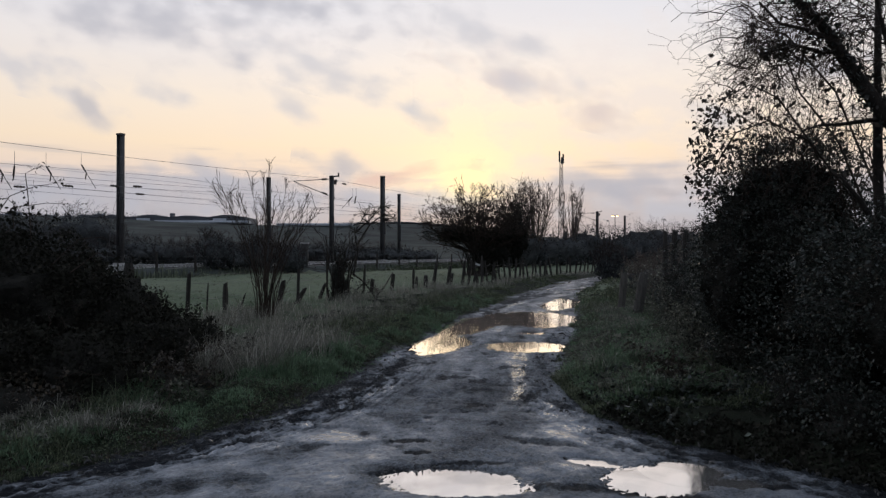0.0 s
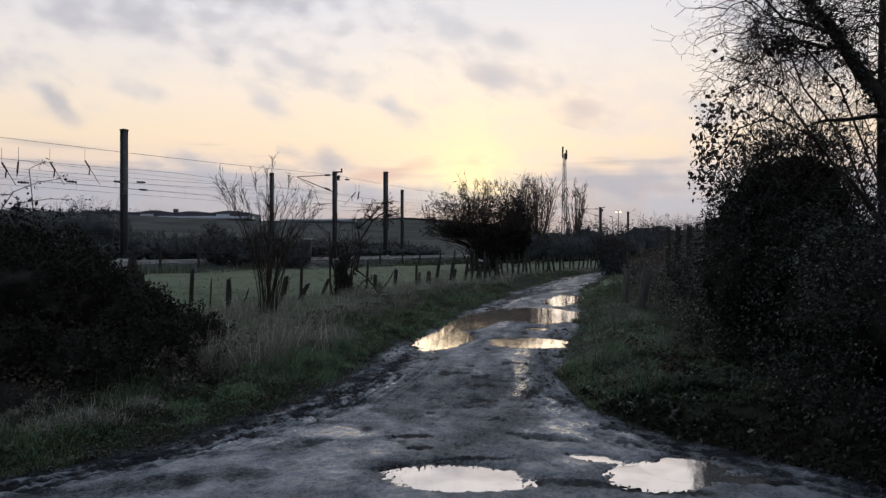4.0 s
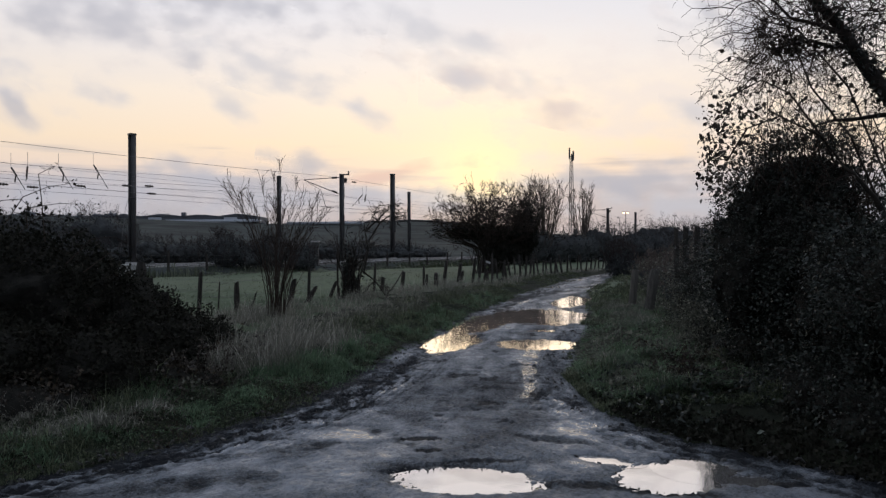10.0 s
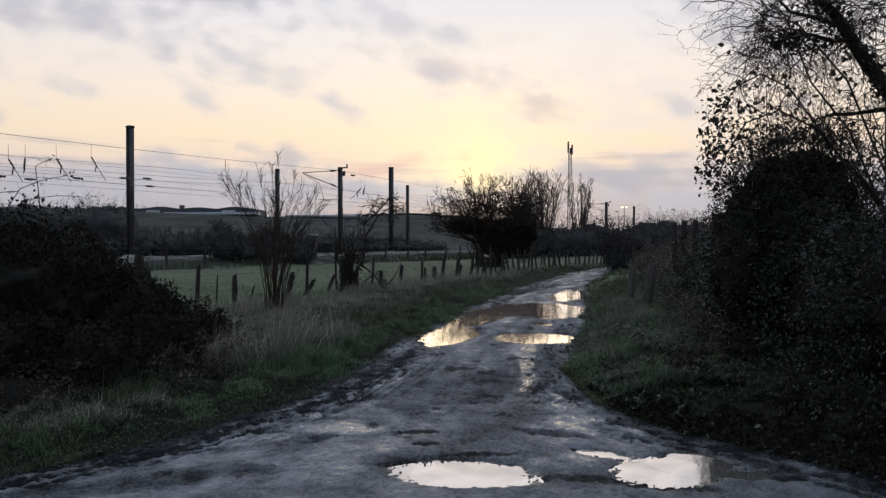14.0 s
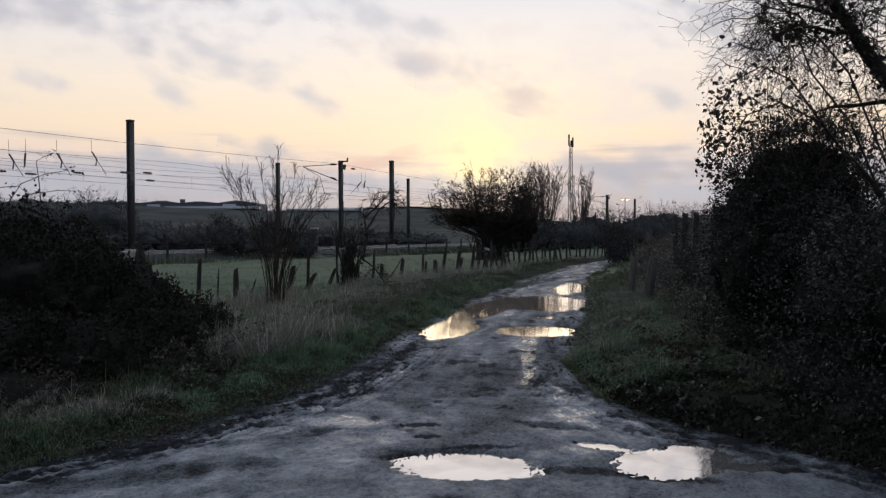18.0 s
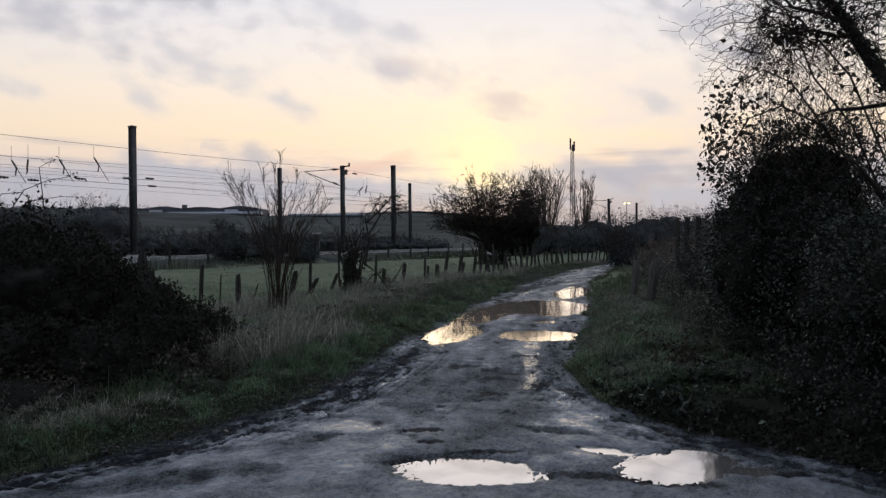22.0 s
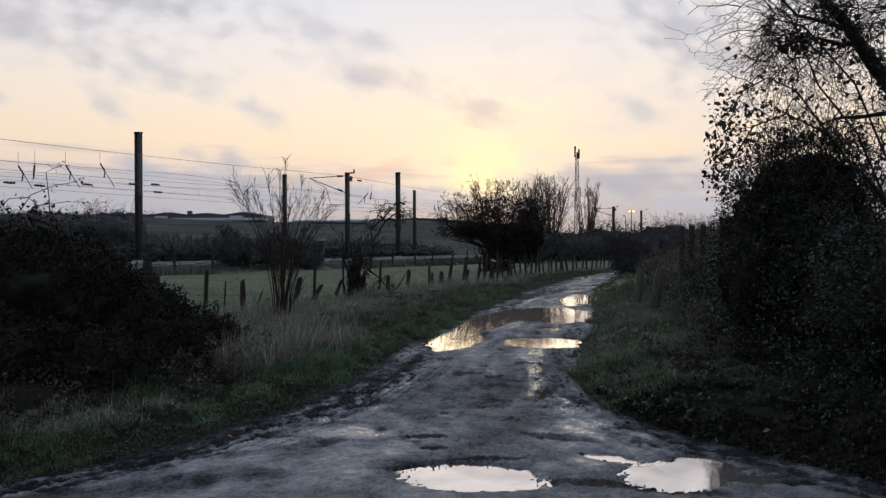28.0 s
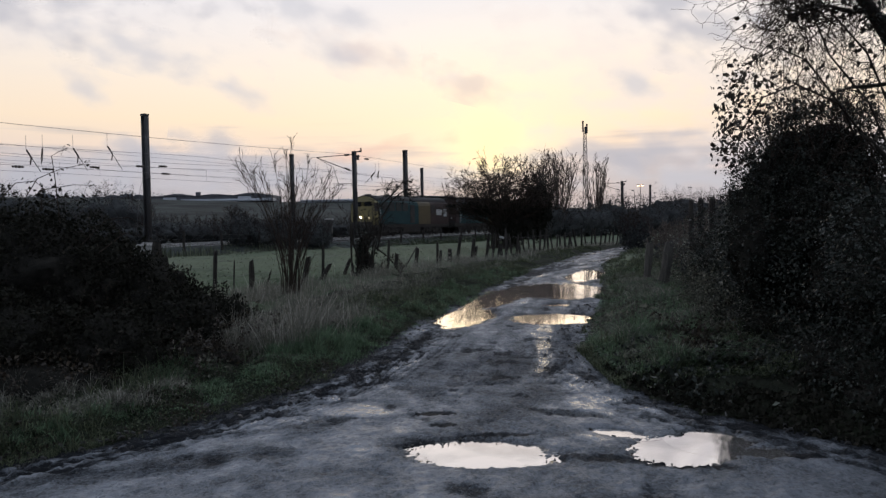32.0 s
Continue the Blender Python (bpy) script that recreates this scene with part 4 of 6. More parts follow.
# ---- trees, shrubs, brambles ----
def grow(tb, r, p, d, length, radius, depth, bend=0.35, split=(2, 4), shrink=0.68, up=0.15, sides=4, tips=None, min_r=0.002, segs=3, wide=1.0):
    """A limb with side twigs, all tapered tubes."""
    p, d = np.array(p, float), unit(np.array(d, float))
    pts, rad, dirs = [p], [radius], [d]
    for i in range(segs):
        d = unit(d + r.normal(size=3) * bend * 0.5 + np.array([0, 0, up * 0.5]))
        p = p + d * length / segs
        pts.append(p)
        dirs.append(d)
        rad.append(max(min_r, radius * (1 - 0.62 * (i + 1) / segs)))
    tb.add(pts, rad, sides if depth > 1 else 3)
    if tips is not None and depth <= 1:
        tips.extend(pts[1:])
    if depth <= 0:
        return
    for k in range(r.integers(split[0], split[1] + 1)):
        t = r.uniform(0.3, 1.0)
        i = min(segs - 1, int(t * segs))
        f = t * segs - i
        q = pts[i] * (1 - f) + pts[i + 1] * f
        side = unit(np.cross(dirs[i], r.normal(size=3)))
        nd = unit(dirs[i] * r.uniform(0.5, 1.0) + side * r.uniform(0.5, 0.95) * wide)
        grow(tb, r, q, nd, length * shrink * r.uniform(0.7, 1.15), max(min_r, rad[i] * 0.55), depth - 1, bend, split, shrink, up, sides, tips, min_r, segs, wide)


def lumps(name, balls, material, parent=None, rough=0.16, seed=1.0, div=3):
    """A thicket's filling: uneven mounds joined in one mesh; M_CORE's dark colour stands in for inner shade."""
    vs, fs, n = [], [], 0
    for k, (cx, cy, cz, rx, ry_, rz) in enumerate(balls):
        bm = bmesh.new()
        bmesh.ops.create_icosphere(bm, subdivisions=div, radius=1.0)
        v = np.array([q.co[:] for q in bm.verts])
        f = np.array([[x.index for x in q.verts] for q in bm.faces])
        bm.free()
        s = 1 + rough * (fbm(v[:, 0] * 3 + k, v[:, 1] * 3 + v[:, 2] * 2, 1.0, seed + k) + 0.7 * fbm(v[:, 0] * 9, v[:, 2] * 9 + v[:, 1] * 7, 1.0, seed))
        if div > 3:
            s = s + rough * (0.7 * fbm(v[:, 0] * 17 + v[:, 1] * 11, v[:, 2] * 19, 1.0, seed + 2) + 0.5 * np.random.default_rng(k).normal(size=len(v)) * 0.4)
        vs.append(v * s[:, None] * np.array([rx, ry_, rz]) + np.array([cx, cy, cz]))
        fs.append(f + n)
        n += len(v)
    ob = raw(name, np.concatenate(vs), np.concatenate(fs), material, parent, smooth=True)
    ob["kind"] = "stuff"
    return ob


def shell(balls, count, r, inner=0.88, outer=1.22, lowest=0.02, cull=True):
    """Points scattered about the outer skin of the joined mounds."""
    vol = np.array([b[3] * b[4] + b[4] * b[5] + b[3] * b[5] for b in balls])
    pick = r.choice(len(balls), count, p=vol / vol.sum())
    b = np.array(balls)[pick]
    d = unit(r.normal(size=(count, 3)))
    s = (inner + (outer - inner) * r.uniform(0, 1, (count, 1)) ** 1.7) * (1 + 0.12 * np.sin(d[:, :1] * 9 + pick[:, None]) * np.cos(d[:, 2:] * 8))
    p = b[:, :3] + d * s * b[:, 3:]
    keep = p[:, 2] > lowest
    if cull:
        for q in balls:
            keep &= (((p - np.array(q[:3])) / np.array(q[3:])) ** 2).sum(1) > inner ** 2 * 0.9
    return p[keep]


def bush(name, balls, material, count, leaf, label, stems=60, seed=3, twig_len=0.7, category="bush", core=0.78, outer=1.2, hollow=0):
    r = np.random.default_rng(seed)
    top = empty(name)
    extra = []
    for b in balls:
        for k in range(9):
            d = unit(r.normal(size=3) + np.array([-0.2 if b[0] > 0 else 0.2, -0.5, 0.5]))
            if d[2] > -0.2:
                q = r.uniform(0.16, 0.34) * (b[3] + b[5]) / 2
                extra.append((*(np.array(b[:3]) + d * np.array(b[3:]) * r.uniform(0.78, 0.98)), q, q, q * r.uniform(0.7, 1.2)))
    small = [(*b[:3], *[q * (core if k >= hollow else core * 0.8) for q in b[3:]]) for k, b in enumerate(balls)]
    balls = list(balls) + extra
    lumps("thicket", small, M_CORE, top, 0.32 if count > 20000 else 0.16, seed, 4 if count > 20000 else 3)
    pts = shell(balls, count, r, 0.86, outer)
    clump = fbm(pts[:, 0] + 0.6 * pts[:, 2], pts[:, 1] - 0.8 * pts[:, 2], 3.0, seed) + 0.8 * fbm(pts[:, 1] + pts[:, 2], pts[:, 0] - pts[:, 2], 8.0, seed + 1)
    pts = pts[clump > r.uniform(-1.4, 0.12, len(pts))]
    pts = pts[(pts[:, 1] < 13) | (r.uniform(size=len(pts)) < 0.5)]
    tb, tips = Tubes(), []
    for p in shell(balls, stems, r, 0.85, 0.98, 0.1):
        b = min(balls, key=lambda q: np.linalg.norm((p - np.array(q[:3])) / np.array(q[3:])))
        d = unit(p - np.array(b[:3])) + np.array([0, 0, 0.5])
        grow(tb, r, p, d, twig_len * r.uniform(0.3, 1.2), 0.006, 1, 0.7, (1, 3), 0.6, -0.25, 4, tips, 0.0018, 5)
    near = np.array(tips)
    near = np.concatenate([near, near + r.normal(size=near.shape) * 0.015])
    v, f = leaves(np.concatenate([pts, near]), leaf, 0.65, r=r)
    ob = raw("foliage", v, f, material, top)
    ob["kind"] = "stuff"
    ob = tb.done("stem_tangle", M_TWIG, top)
    ob["kind"] = "stuff"
    return tagged(top, label, category)


# brambles on the near bank
LEFT_BALLS = [(-3.85, 7.9, 0.22, 0.80, 0.62, 0.55), (-4.75, 7.45, 0.30, 0.85, 0.70, 0.66), (-3.45, 9.0, 0.30, 0.55, 0.8, 0.60), (-5.7, 7.1, 0.35, 0.9, 0.7, 0.7), (-5.2, 8.8, 0.75, 1.25, 1.2, 1.16), (-4.65, 9.2, 0.70, 0.70, 0.8, 0.92), (-6.7, 9.4, 0.6, 1.8, 1.5, 1.22), (-4.3, 9.4, 0.45, 0.95, 1.0, 0.90), (-8.4, 10.5, 0.6, 1.8, 1.6, 1.3), (-3.95, 10.2, 0.25, 0.8, 0.9, 0.66),
              (-5.6, 10.8, 0.35, 1.5, 1.3, 1.05), (-6.2, 7.9, 0.5, 1.2, 1.0, 0.95), (-3.55, 10.8, 0.1, 0.6, 0.8, 0.5)]
bush("bramble_thicket", LEFT_BALLS, M_BRAMBLE, 270000, 0.040, "dense dark bramble thicket with arching leafy stems", 420, 11, 0.40, "bramble bush", 0.80, 1.08)
for k, (x, y, w_, h_) in enumerate(((-3.15, 8.1, 0.55, 0.34), (-4.3, 7.0, 0.7, 0.36), (-2.75, 9.6, 0.45, 0.30), (-5.6, 6.4, 0.8, 0.40), (2.55, 8.0, 0.40, 0.20), (2.9, 9.3, 0.34, 0.18))):
    bush("bramble_clump", [(x, y, 0.08, w_, w_ * 0.7, h_), (x + w_ * 0.7, y + 0.2, 0.05, w_ * 0.6, w_ * 0.5, h_ * 0.7)], M_DRYLEAF, 5000, 0.035, "low brown clump of dying brambles on the verge", 60, 30 + k, 0.35, "bramble clump")
# tall arching sprays above it
r = np.random.default_rng(21)
spray = empty("bramble_sprays")
tips = []
SPRAYS = [[(-4.57, 1.75), (-4.61, 2.23), (-4.63, 2.52), (-4.53, 2.59), (-4.42, 2.61)], [(-5.06, 1.95), (-4.79, 2.26), (-4.55, 2.38), (-4.26, 2.41)], [(-4.80, 1.9), (-4.75, 2.13), (-4.43, 2.19), (-4.10, 2.17)],
          [(-5.3, 2.0), (-5.06, 2.22), (-4.86, 2.24), (-4.72, 2.14)], [(-4.3, 1.5), (-4.05, 1.78), (-3.75, 1.80), (-3.55, 1.68)], [(-4.1, 1.4), (-3.85, 1.62), (-3.6, 1.58)], [(-4.9, 1.8), (-4.7, 2.0), (-4.5, 2.06), (-4.3, 1.98)]]
for k, line_ in enumerate(SPRAYS):
    a = [(x, 8.3 + 0.06 * math.sin(3 * i + k), z) for i, (x, z) in enumerate(line_)]
    tb = Tubes()
    tb.add(a, np.linspace(0.0065, 0.0025, len(a)), 5)
    for i in range(1, len(a)):
        for m in range(3):
            q = np.array(a[i - 1]) + (np.array(a[i]) - np.array(a[i - 1])) * r.uniform(0.3, 1.0)
            grow(tb, r, q, r.normal(size=3), 0.09, 0.002, 0, 0.5, (0, 0), min_r=0.0016)
            if k or i > 3:
                tips.append(q + r.normal(size=3) * 0.02)
    for m in range(9 if k in (1, 2) else 4):
        tips.append(np.array(a[-1]) + r.normal(size=3) * np.array([0.07, 0.03, 0.03]))
    tb.done("stem", M_TWIG, spray)
tips.extend(np.array([-4.72, 8.3, 2.02]) + r.normal(size=(170, 3)) * np.array([0.24, 0.15, 0.10]))
tips.extend(np.array([-3.9, 8.4, 1.5]) + r.normal(size=(120, 3)) * np.array([0.28, 0.15, 0.10]))
v, f = leaves(np.array(tips), 0.044, r=r)
raw("foliage", v, f, M_BRAMBLE, spray)["kind"] = "stuff"
tagged(spray, "arching bramble stems with a few ragged leaves", "bramble stems")

# hedge grown over with ivy along the lane's other side
RIGHT_BALLS = [(4.2, 9.2, 2.35, 0.55, 0.6, 0.62), (4.5, 9.0, 2.45, 0.50, 0.6, 0.60), (4.4, 8.9, 2.15, 0.60, 0.6, 0.72), (4.30, 9.1, 2.25, 0.62, 0.7, 0.72), (4.62, 8.9, 2.30, 0.45, 0.6, 0.70), (3.85, 9.1, 2.0, 0.45, 0.6, 0.55), (5.0, 4.2, 0.9, 1.75, 1.4, 1.5), (4.85, 5.8, 0.9, 1.65, 1.4, 1.25), (4.85, 7.6, 1.0, 1.5, 1.4, 1.2), (4.9, 9.3, 1.1, 1.5, 1.5, 1.4), (4.25, 9.0, 1.6, 0.85, 1.0, 0.80), (4.62, 9.0, 2.05, 0.50, 0.7, 0.66), (3.72, 8.95, 1.35, 0.5, 0.6, 0.85), (5.3, 11.2, 0.8, 1.25, 1.6, 1.3),
               (5.4, 13.4, 0.6, 1.2, 1.6, 1.15), (6.3, 16.2, 0.5, 1.0, 1.8, 0.9), (6.8, 9.0, 1.0, 1.9, 3.0, 1.3), (7.0, 5.0, 1.2, 2.2, 2.5, 1.5), (4.0, 5.2, 0.15, 0.7, 1.0, 0.55), (3.75, 7.0, 0.15, 0.8, 1.0, 0.5),
               (4.35, 9.4, 0.15, 0.8, 1.3, 0.5), (3.9, 6.0, 0.1, 0.95, 0.8, 0.5), (4.2, 4.9, 0.1, 0.8, 0.6, 0.4), (7.4, 14.0, 0.8, 1.8, 3.0, 1.2), (3.8, 3.2, 0.5, 1.1, 1.0, 0.9)]
bush("ivy_hedge", RIGHT_BALLS, M_IVY, 640000, 0.029, "tall dark ivy-covered hedge beside the muddy lane", 1300, 12, 0.55, "hedge", 0.70, 1.08, 6)
# added clumps of paler leaves, standing in for lit leaves at the hedge foot
for k, ball in enumerate(((4.5, 11.6, 0.30, 0.60, 1.3, 0.55), (5.05, 13.9, 0.35, 0.65, 1.3, 0.6), (5.6, 15.8, 0.45, 0.6, 1.2, 0.75))):
    bush("briar_clump", [ball, (ball[0] - 0.25, ball[1] - 0.6, 0.2, 0.5, 0.7, 0.4)], M_BRIAR, 14000, 0.04, "briar clump at the foot of the hedge, coloured pale as if lit", 90, 60 + k, 0.4, "briar clump")
# the hedge goes on, unseen, beside and behind the place where the lens stands: added to shade its near end
bush("ivy_hedge", [(5.6, 1.2, 1.6, 1.7, 2.2, 2.1), (5.8, -2.4, 1.5, 1.8, 2.6, 2.2), (6.4, -6.5, 1.5, 1.9, 2.8, 2.0), (7.6, 3.0, 2.0, 1.6, 2.6, 2.4)], M_IVY, 30000, 0.07, "tall dark ivy-covered hedge beside the muddy lane", 60, 13, 0.6, "hedge", 0.8, 1.15)
top_r = np.random.default_rng(35)
top_stems = empty("hedge_sprouts")
tb, tips = Tubes(), []
for k in range(110):
    x = top_r.uniform(3.6, 5.15)
    z = 2.55 + 0.50 * math.exp(-((x - 4.45) / 0.5) ** 2) - 0.5 * max(0, 3.75 - x) - 0.6 * max(0, x - 5.0)
    q = (x, 8.9 + top_r.normal() * 0.35, z - top_r.uniform(0.1, 0.5))
    grow(tb, top_r, q, (top_r.normal() * 0.55 - 0.1, top_r.normal() * 0.4, 0.9), top_r.uniform(0.25, 0.85), 0.006, 2, 0.6, (1, 3), 0.65, 0.05, 4, tips, 0.002, 4)
tb.done("stem_tangle", M_TWIG, top_stems)["kind"] = "stuff"
tips = np.array(tips)
tips = tips[top_r.uniform(size=len(tips)) < 0.2]
v, f = leaves(tips, 0.05, r=top_r)
raw("foliage", v, f, M_IVY, top_stems)["kind"] = "stuff"
tagged(top_stems, "ragged leafy sprouts standing out of the hedge's top", "hedge sprouts")
tall_r = np.random.default_rng(31)
tree = empty("hedgerow_tree", pose(0, 0, 0))
tb, tips = Tubes(), []
trunk = [(5.7, 7.3, 0.0), (5.55, 7.3, 0.9), (5.2, 7.2, 1.75), (4.85, 7.1, 2.35), (4.55, 7.0, 2.76), (4.26, 7.0, 3.16), (4.05, 7.0, 3.46), (3.90, 7.0, 3.66), (3.73, 7.0, 3.84), (3.50, 7.0, 4.06), (3.2, 6.9, 4.4)]
trunk = [tuple(np.array(p) + 0.025 * np.array([math.sin(5 * k), 0, math.cos(7 * k)])) for k, p in enumerate(trunk)]
Tubes().add(trunk, [0.18, 0.14, 0.12, 0.095, 0.08, 0.07, 0.062, 0.056, 0.048, 0.038, 0.02], 9).done("trunk", M_BARK, tree)
BOUGHS = [[(3.95, 7.0, 3.60), (3.72, 6.95, 3.57), (3.48, 6.9, 3.62), (3.22, 6.9, 3.56)], [(3.88, 7.0, 3.70), (3.57, 6.9, 3.77), (3.30, 6.9, 3.83), (3.08, 6.85, 4.02)],
          [(4.55, 7.0, 2.76), (4.35, 6.9, 3.6), (4.1, 6.8, 4.3)], [(4.35, 7.1, 1.9), (4.14, 7.0, 2.14), (3.95, 7.0, 2.36), (3.80, 7.05, 2.5)], [(5.2, 7.2, 1.75), (4.9, 6.8, 3.0), (4.6, 6.6, 3.7), (4.2, 6.5, 4.3)],
          [(4.9, 8.6, 2.0), (4.4, 8.4, 2.9), (3.9, 8.2, 3.4), (3.5, 8.0, 3.5), (3.12, 7.9, 3.3)], [(4.8, 8.2, 2.2), (4.2, 8.1, 2.9), (3.7, 8.0, 3.1), (3.3, 7.9, 2.95), (3.08, 7.9, 2.6)],
          [(4.9, 7.9, 2.2), (4.4, 7.9, 3.4), (3.8, 7.8, 4.0), (3.4, 7.8, 4.1)], [(4.6, 7.6, 2.0), (4.2, 7.5, 2.8), (3.8, 7.5, 3.3), (3.5, 7.4, 3.9)]]
BOUGHS.append([(4.95, 7.3, 2.95), (4.40, 7.2, 2.97), (4.13, 7.2, 2.93), (3.84, 7.2, 2.91), (3.68, 7.2, 2.86)])
BOUGHS.append([(4.64, 7.4, 1.2), (4.56, 7.4, 2.3), (4.55, 7.4, 3.2), (4.5, 7.3, 4.3)])
for k, pts in enumerate(BOUGHS):
    pts = np.array(pts)
    tb = Tubes()
    Tubes().add(pts, np.linspace((0.030, 0.026, 0.04, 0.034, 0.03, 0.013, 0.013, 0.013, 0.013, 0.034, 0.06)[k], 0.030 if k == 10 else 0.008, len(pts)), 6).done("limb", M_BARK, tree)
    for m in range(18 if k < 3 else 6):
        t = tall_r.uniform(0.15, 1.0) * (len(pts) - 1)
        i = min(len(pts) - 2, int(t))
        q = pts[i] + (pts[i + 1] - pts[i]) * (t - i)
        dd = unit(pts[i + 1] - pts[i]) * 0.3 + tall_r.normal(size=3) * 0.7 + np.array([0.6 if q[0] < 3.4 else 0.0, 0, -0.2])
        grow(tb, tall_r, q, dd, tall_r.uniform(0.3, 0.75) * (0.6 if q[0] < 3.3 else 1.0), 0.006, 3 if m % 3 else 2, 0.75, (2, 3), 0.62, -0.12, 4, None, 0.0018, 4)
    tb.done("twig_spray", M_TWIG, tree)["kind"] = "stuff"
tb = Tubes()
for m in range(13):
    q = np.array([tall_r.uniform(3.15, 3.6), tall_r.uniform(6.8, 7.3), tall_r.uniform(3.35, 4.1)])
    end = np.array([tall_r.uniform(2.80, 3.02), q[1] - 0.1, q[2] - tall_r.uniform(-0.1, 0.6)])
    t = np.linspace(0, 1, 8)[:, None]
    line_ = q + (end - q) * t + np.array([0, 0, 0.16]) * np.sin(np.pi * t)
    line_[1:] += np.cumsum(tall_r.normal(size=(7, 3)) * np.array([0.024, 0.03, 0.045]), 0)
    tb.add(line_, np.linspace(0.0065, 0.0022, 8), 4)
    for p in line_[2:]:
        for k in range(2):
            grow(tb, tall_r, p, tall_r.normal(size=3) * np.array([1, 0.6, 1]) + np.array([-0.15, 0, -0.25]), tall_r.uniform(0.10, 0.26), 0.0032, 1, 0.9, (1, 2), 0.6, -0.1, 3, None, 0.0019, 4)
tb.done("drooping_spray", M_TWIG, tree)["kind"] = "stuff"
tb = Tubes()
for m in range(20):
    q = np.array([tall_r.uniform(3.3, 5.1), tall_r.uniform(7.2, 8.6), tall_r.uniform(2.2, 2.7)])
    t = np.linspace(0, 1, 9)[:, None]
    line_ = q + np.array([tall_r.normal() * 0.2, 0, tall_r.uniform(0.7, 1.5)]) * t
    line_[1:] += np.cumsum(tall_r.normal(size=(8, 3)) * np.array([0.05, 0.03, 0.02]), 0)
    tb.add(line_, np.linspace(0.0085, 0.003, 9), 4)
    for p in line_[2::2]:
        grow(tb, tall_r, p, tall_r.normal(size=3) + np.array([0, 0, 0.1]), tall_r.uniform(0.15, 0.4), 0.0042, 1, 0.9, (1, 2), 0.65, -0.1, 3, None, 0.002, 4)
tb.done("stem_tangle", M_TWIG, tree)["kind"] = "stuff"
tb = Tubes()
for m in range(170):
    q = np.array([tall_r.uniform(3.3, 5.0), tall_r.uniform(6.4, 8.4), tall_r.uniform(3.5, 4.5)])
    grow(tb, tall_r, q, tall_r.normal(size=3) + np.array([-0.3, 0, 0.1]), tall_r.uniform(0.4, 0.8), 0.007, 2, 0.8, (2, 4), 0.65, -0.1, 4, None, 0.002, 4)
tb.done("twig_tangle", M_TWIG, tree)["kind"] = "stuff"
pts = []
for c, sd, n1 in (((2.95, 7.9, 2.75), (0.07, 0.2, 0.22), 110), ((2.94, 7.9, 2.42), (0.07, 0.2, 0.16), 110), ((3.05, 7.9, 3.12), (0.10, 0.2, 0.16), 80), ((3.25, 8.0, 3.3), (0.16, 0.2, 0.14), 70), ((3.45, 8.0, 2.95), (0.26, 0.3, 0.24), 170), ((3.8, 7.8, 3.1), (0.4, 0.4, 0.35), 140), ((3.4, 7.9, 3.5), (0.25, 0.2, 0.2), 40), ((4.3, 7.2, 3.5), (0.5, 0.4, 0.4), 260), ((4.6, 7.6, 3.9), (0.6, 0.4, 0.3), 260), ((3.3, 7.9, 2.75), (0.2, 0.2, 0.25), 160), ((2.93, 7.9, 2.7), (0.06, 0.2, 0.3), 120), ((3.28, 6.9, 3.58), (0.09, 0.1, 0.05), 110), ((3.6, 6.9, 3.6), (0.16, 0.1, 0.06), 120), ((3.95, 7.0, 3.05), (0.2, 0.2, 0.2), 130), ((4.1, 7.0, 2.6), (0.2, 0.2, 0.2), 130)):
    pts.append(np.clip(tall_r.normal(size=(int(n1 * (0.9 if c[0] < 3.5 else 0.35)), 3)), -1.4, 1.4) * np.array(sd) + np.array(c))
v, f = leaves(np.concatenate(pts), 0.056, up=-0.7, r=tall_r)
raw("foliage", v, f, M_DRYLEAF, tree)["kind"] = "stuff"
pts = []
for a, c in zip(trunk[2:], trunk[3:]):
    t = tall_r.uniform(0, 1, (130, 1))
    pts.append(np.array(a) * (1 - t) + np.array(c) * t + tall_r.normal(size=(130, 3)) * 0.075)
v, f = leaves(np.concatenate(pts), 0.05, r=tall_r)
raw("ivy", v, f, M_IVY, tree)["kind"] = "stuff"
tagged(tree, "leaning hedgerow tree with tangled bare twigs and few leaves", "tree")


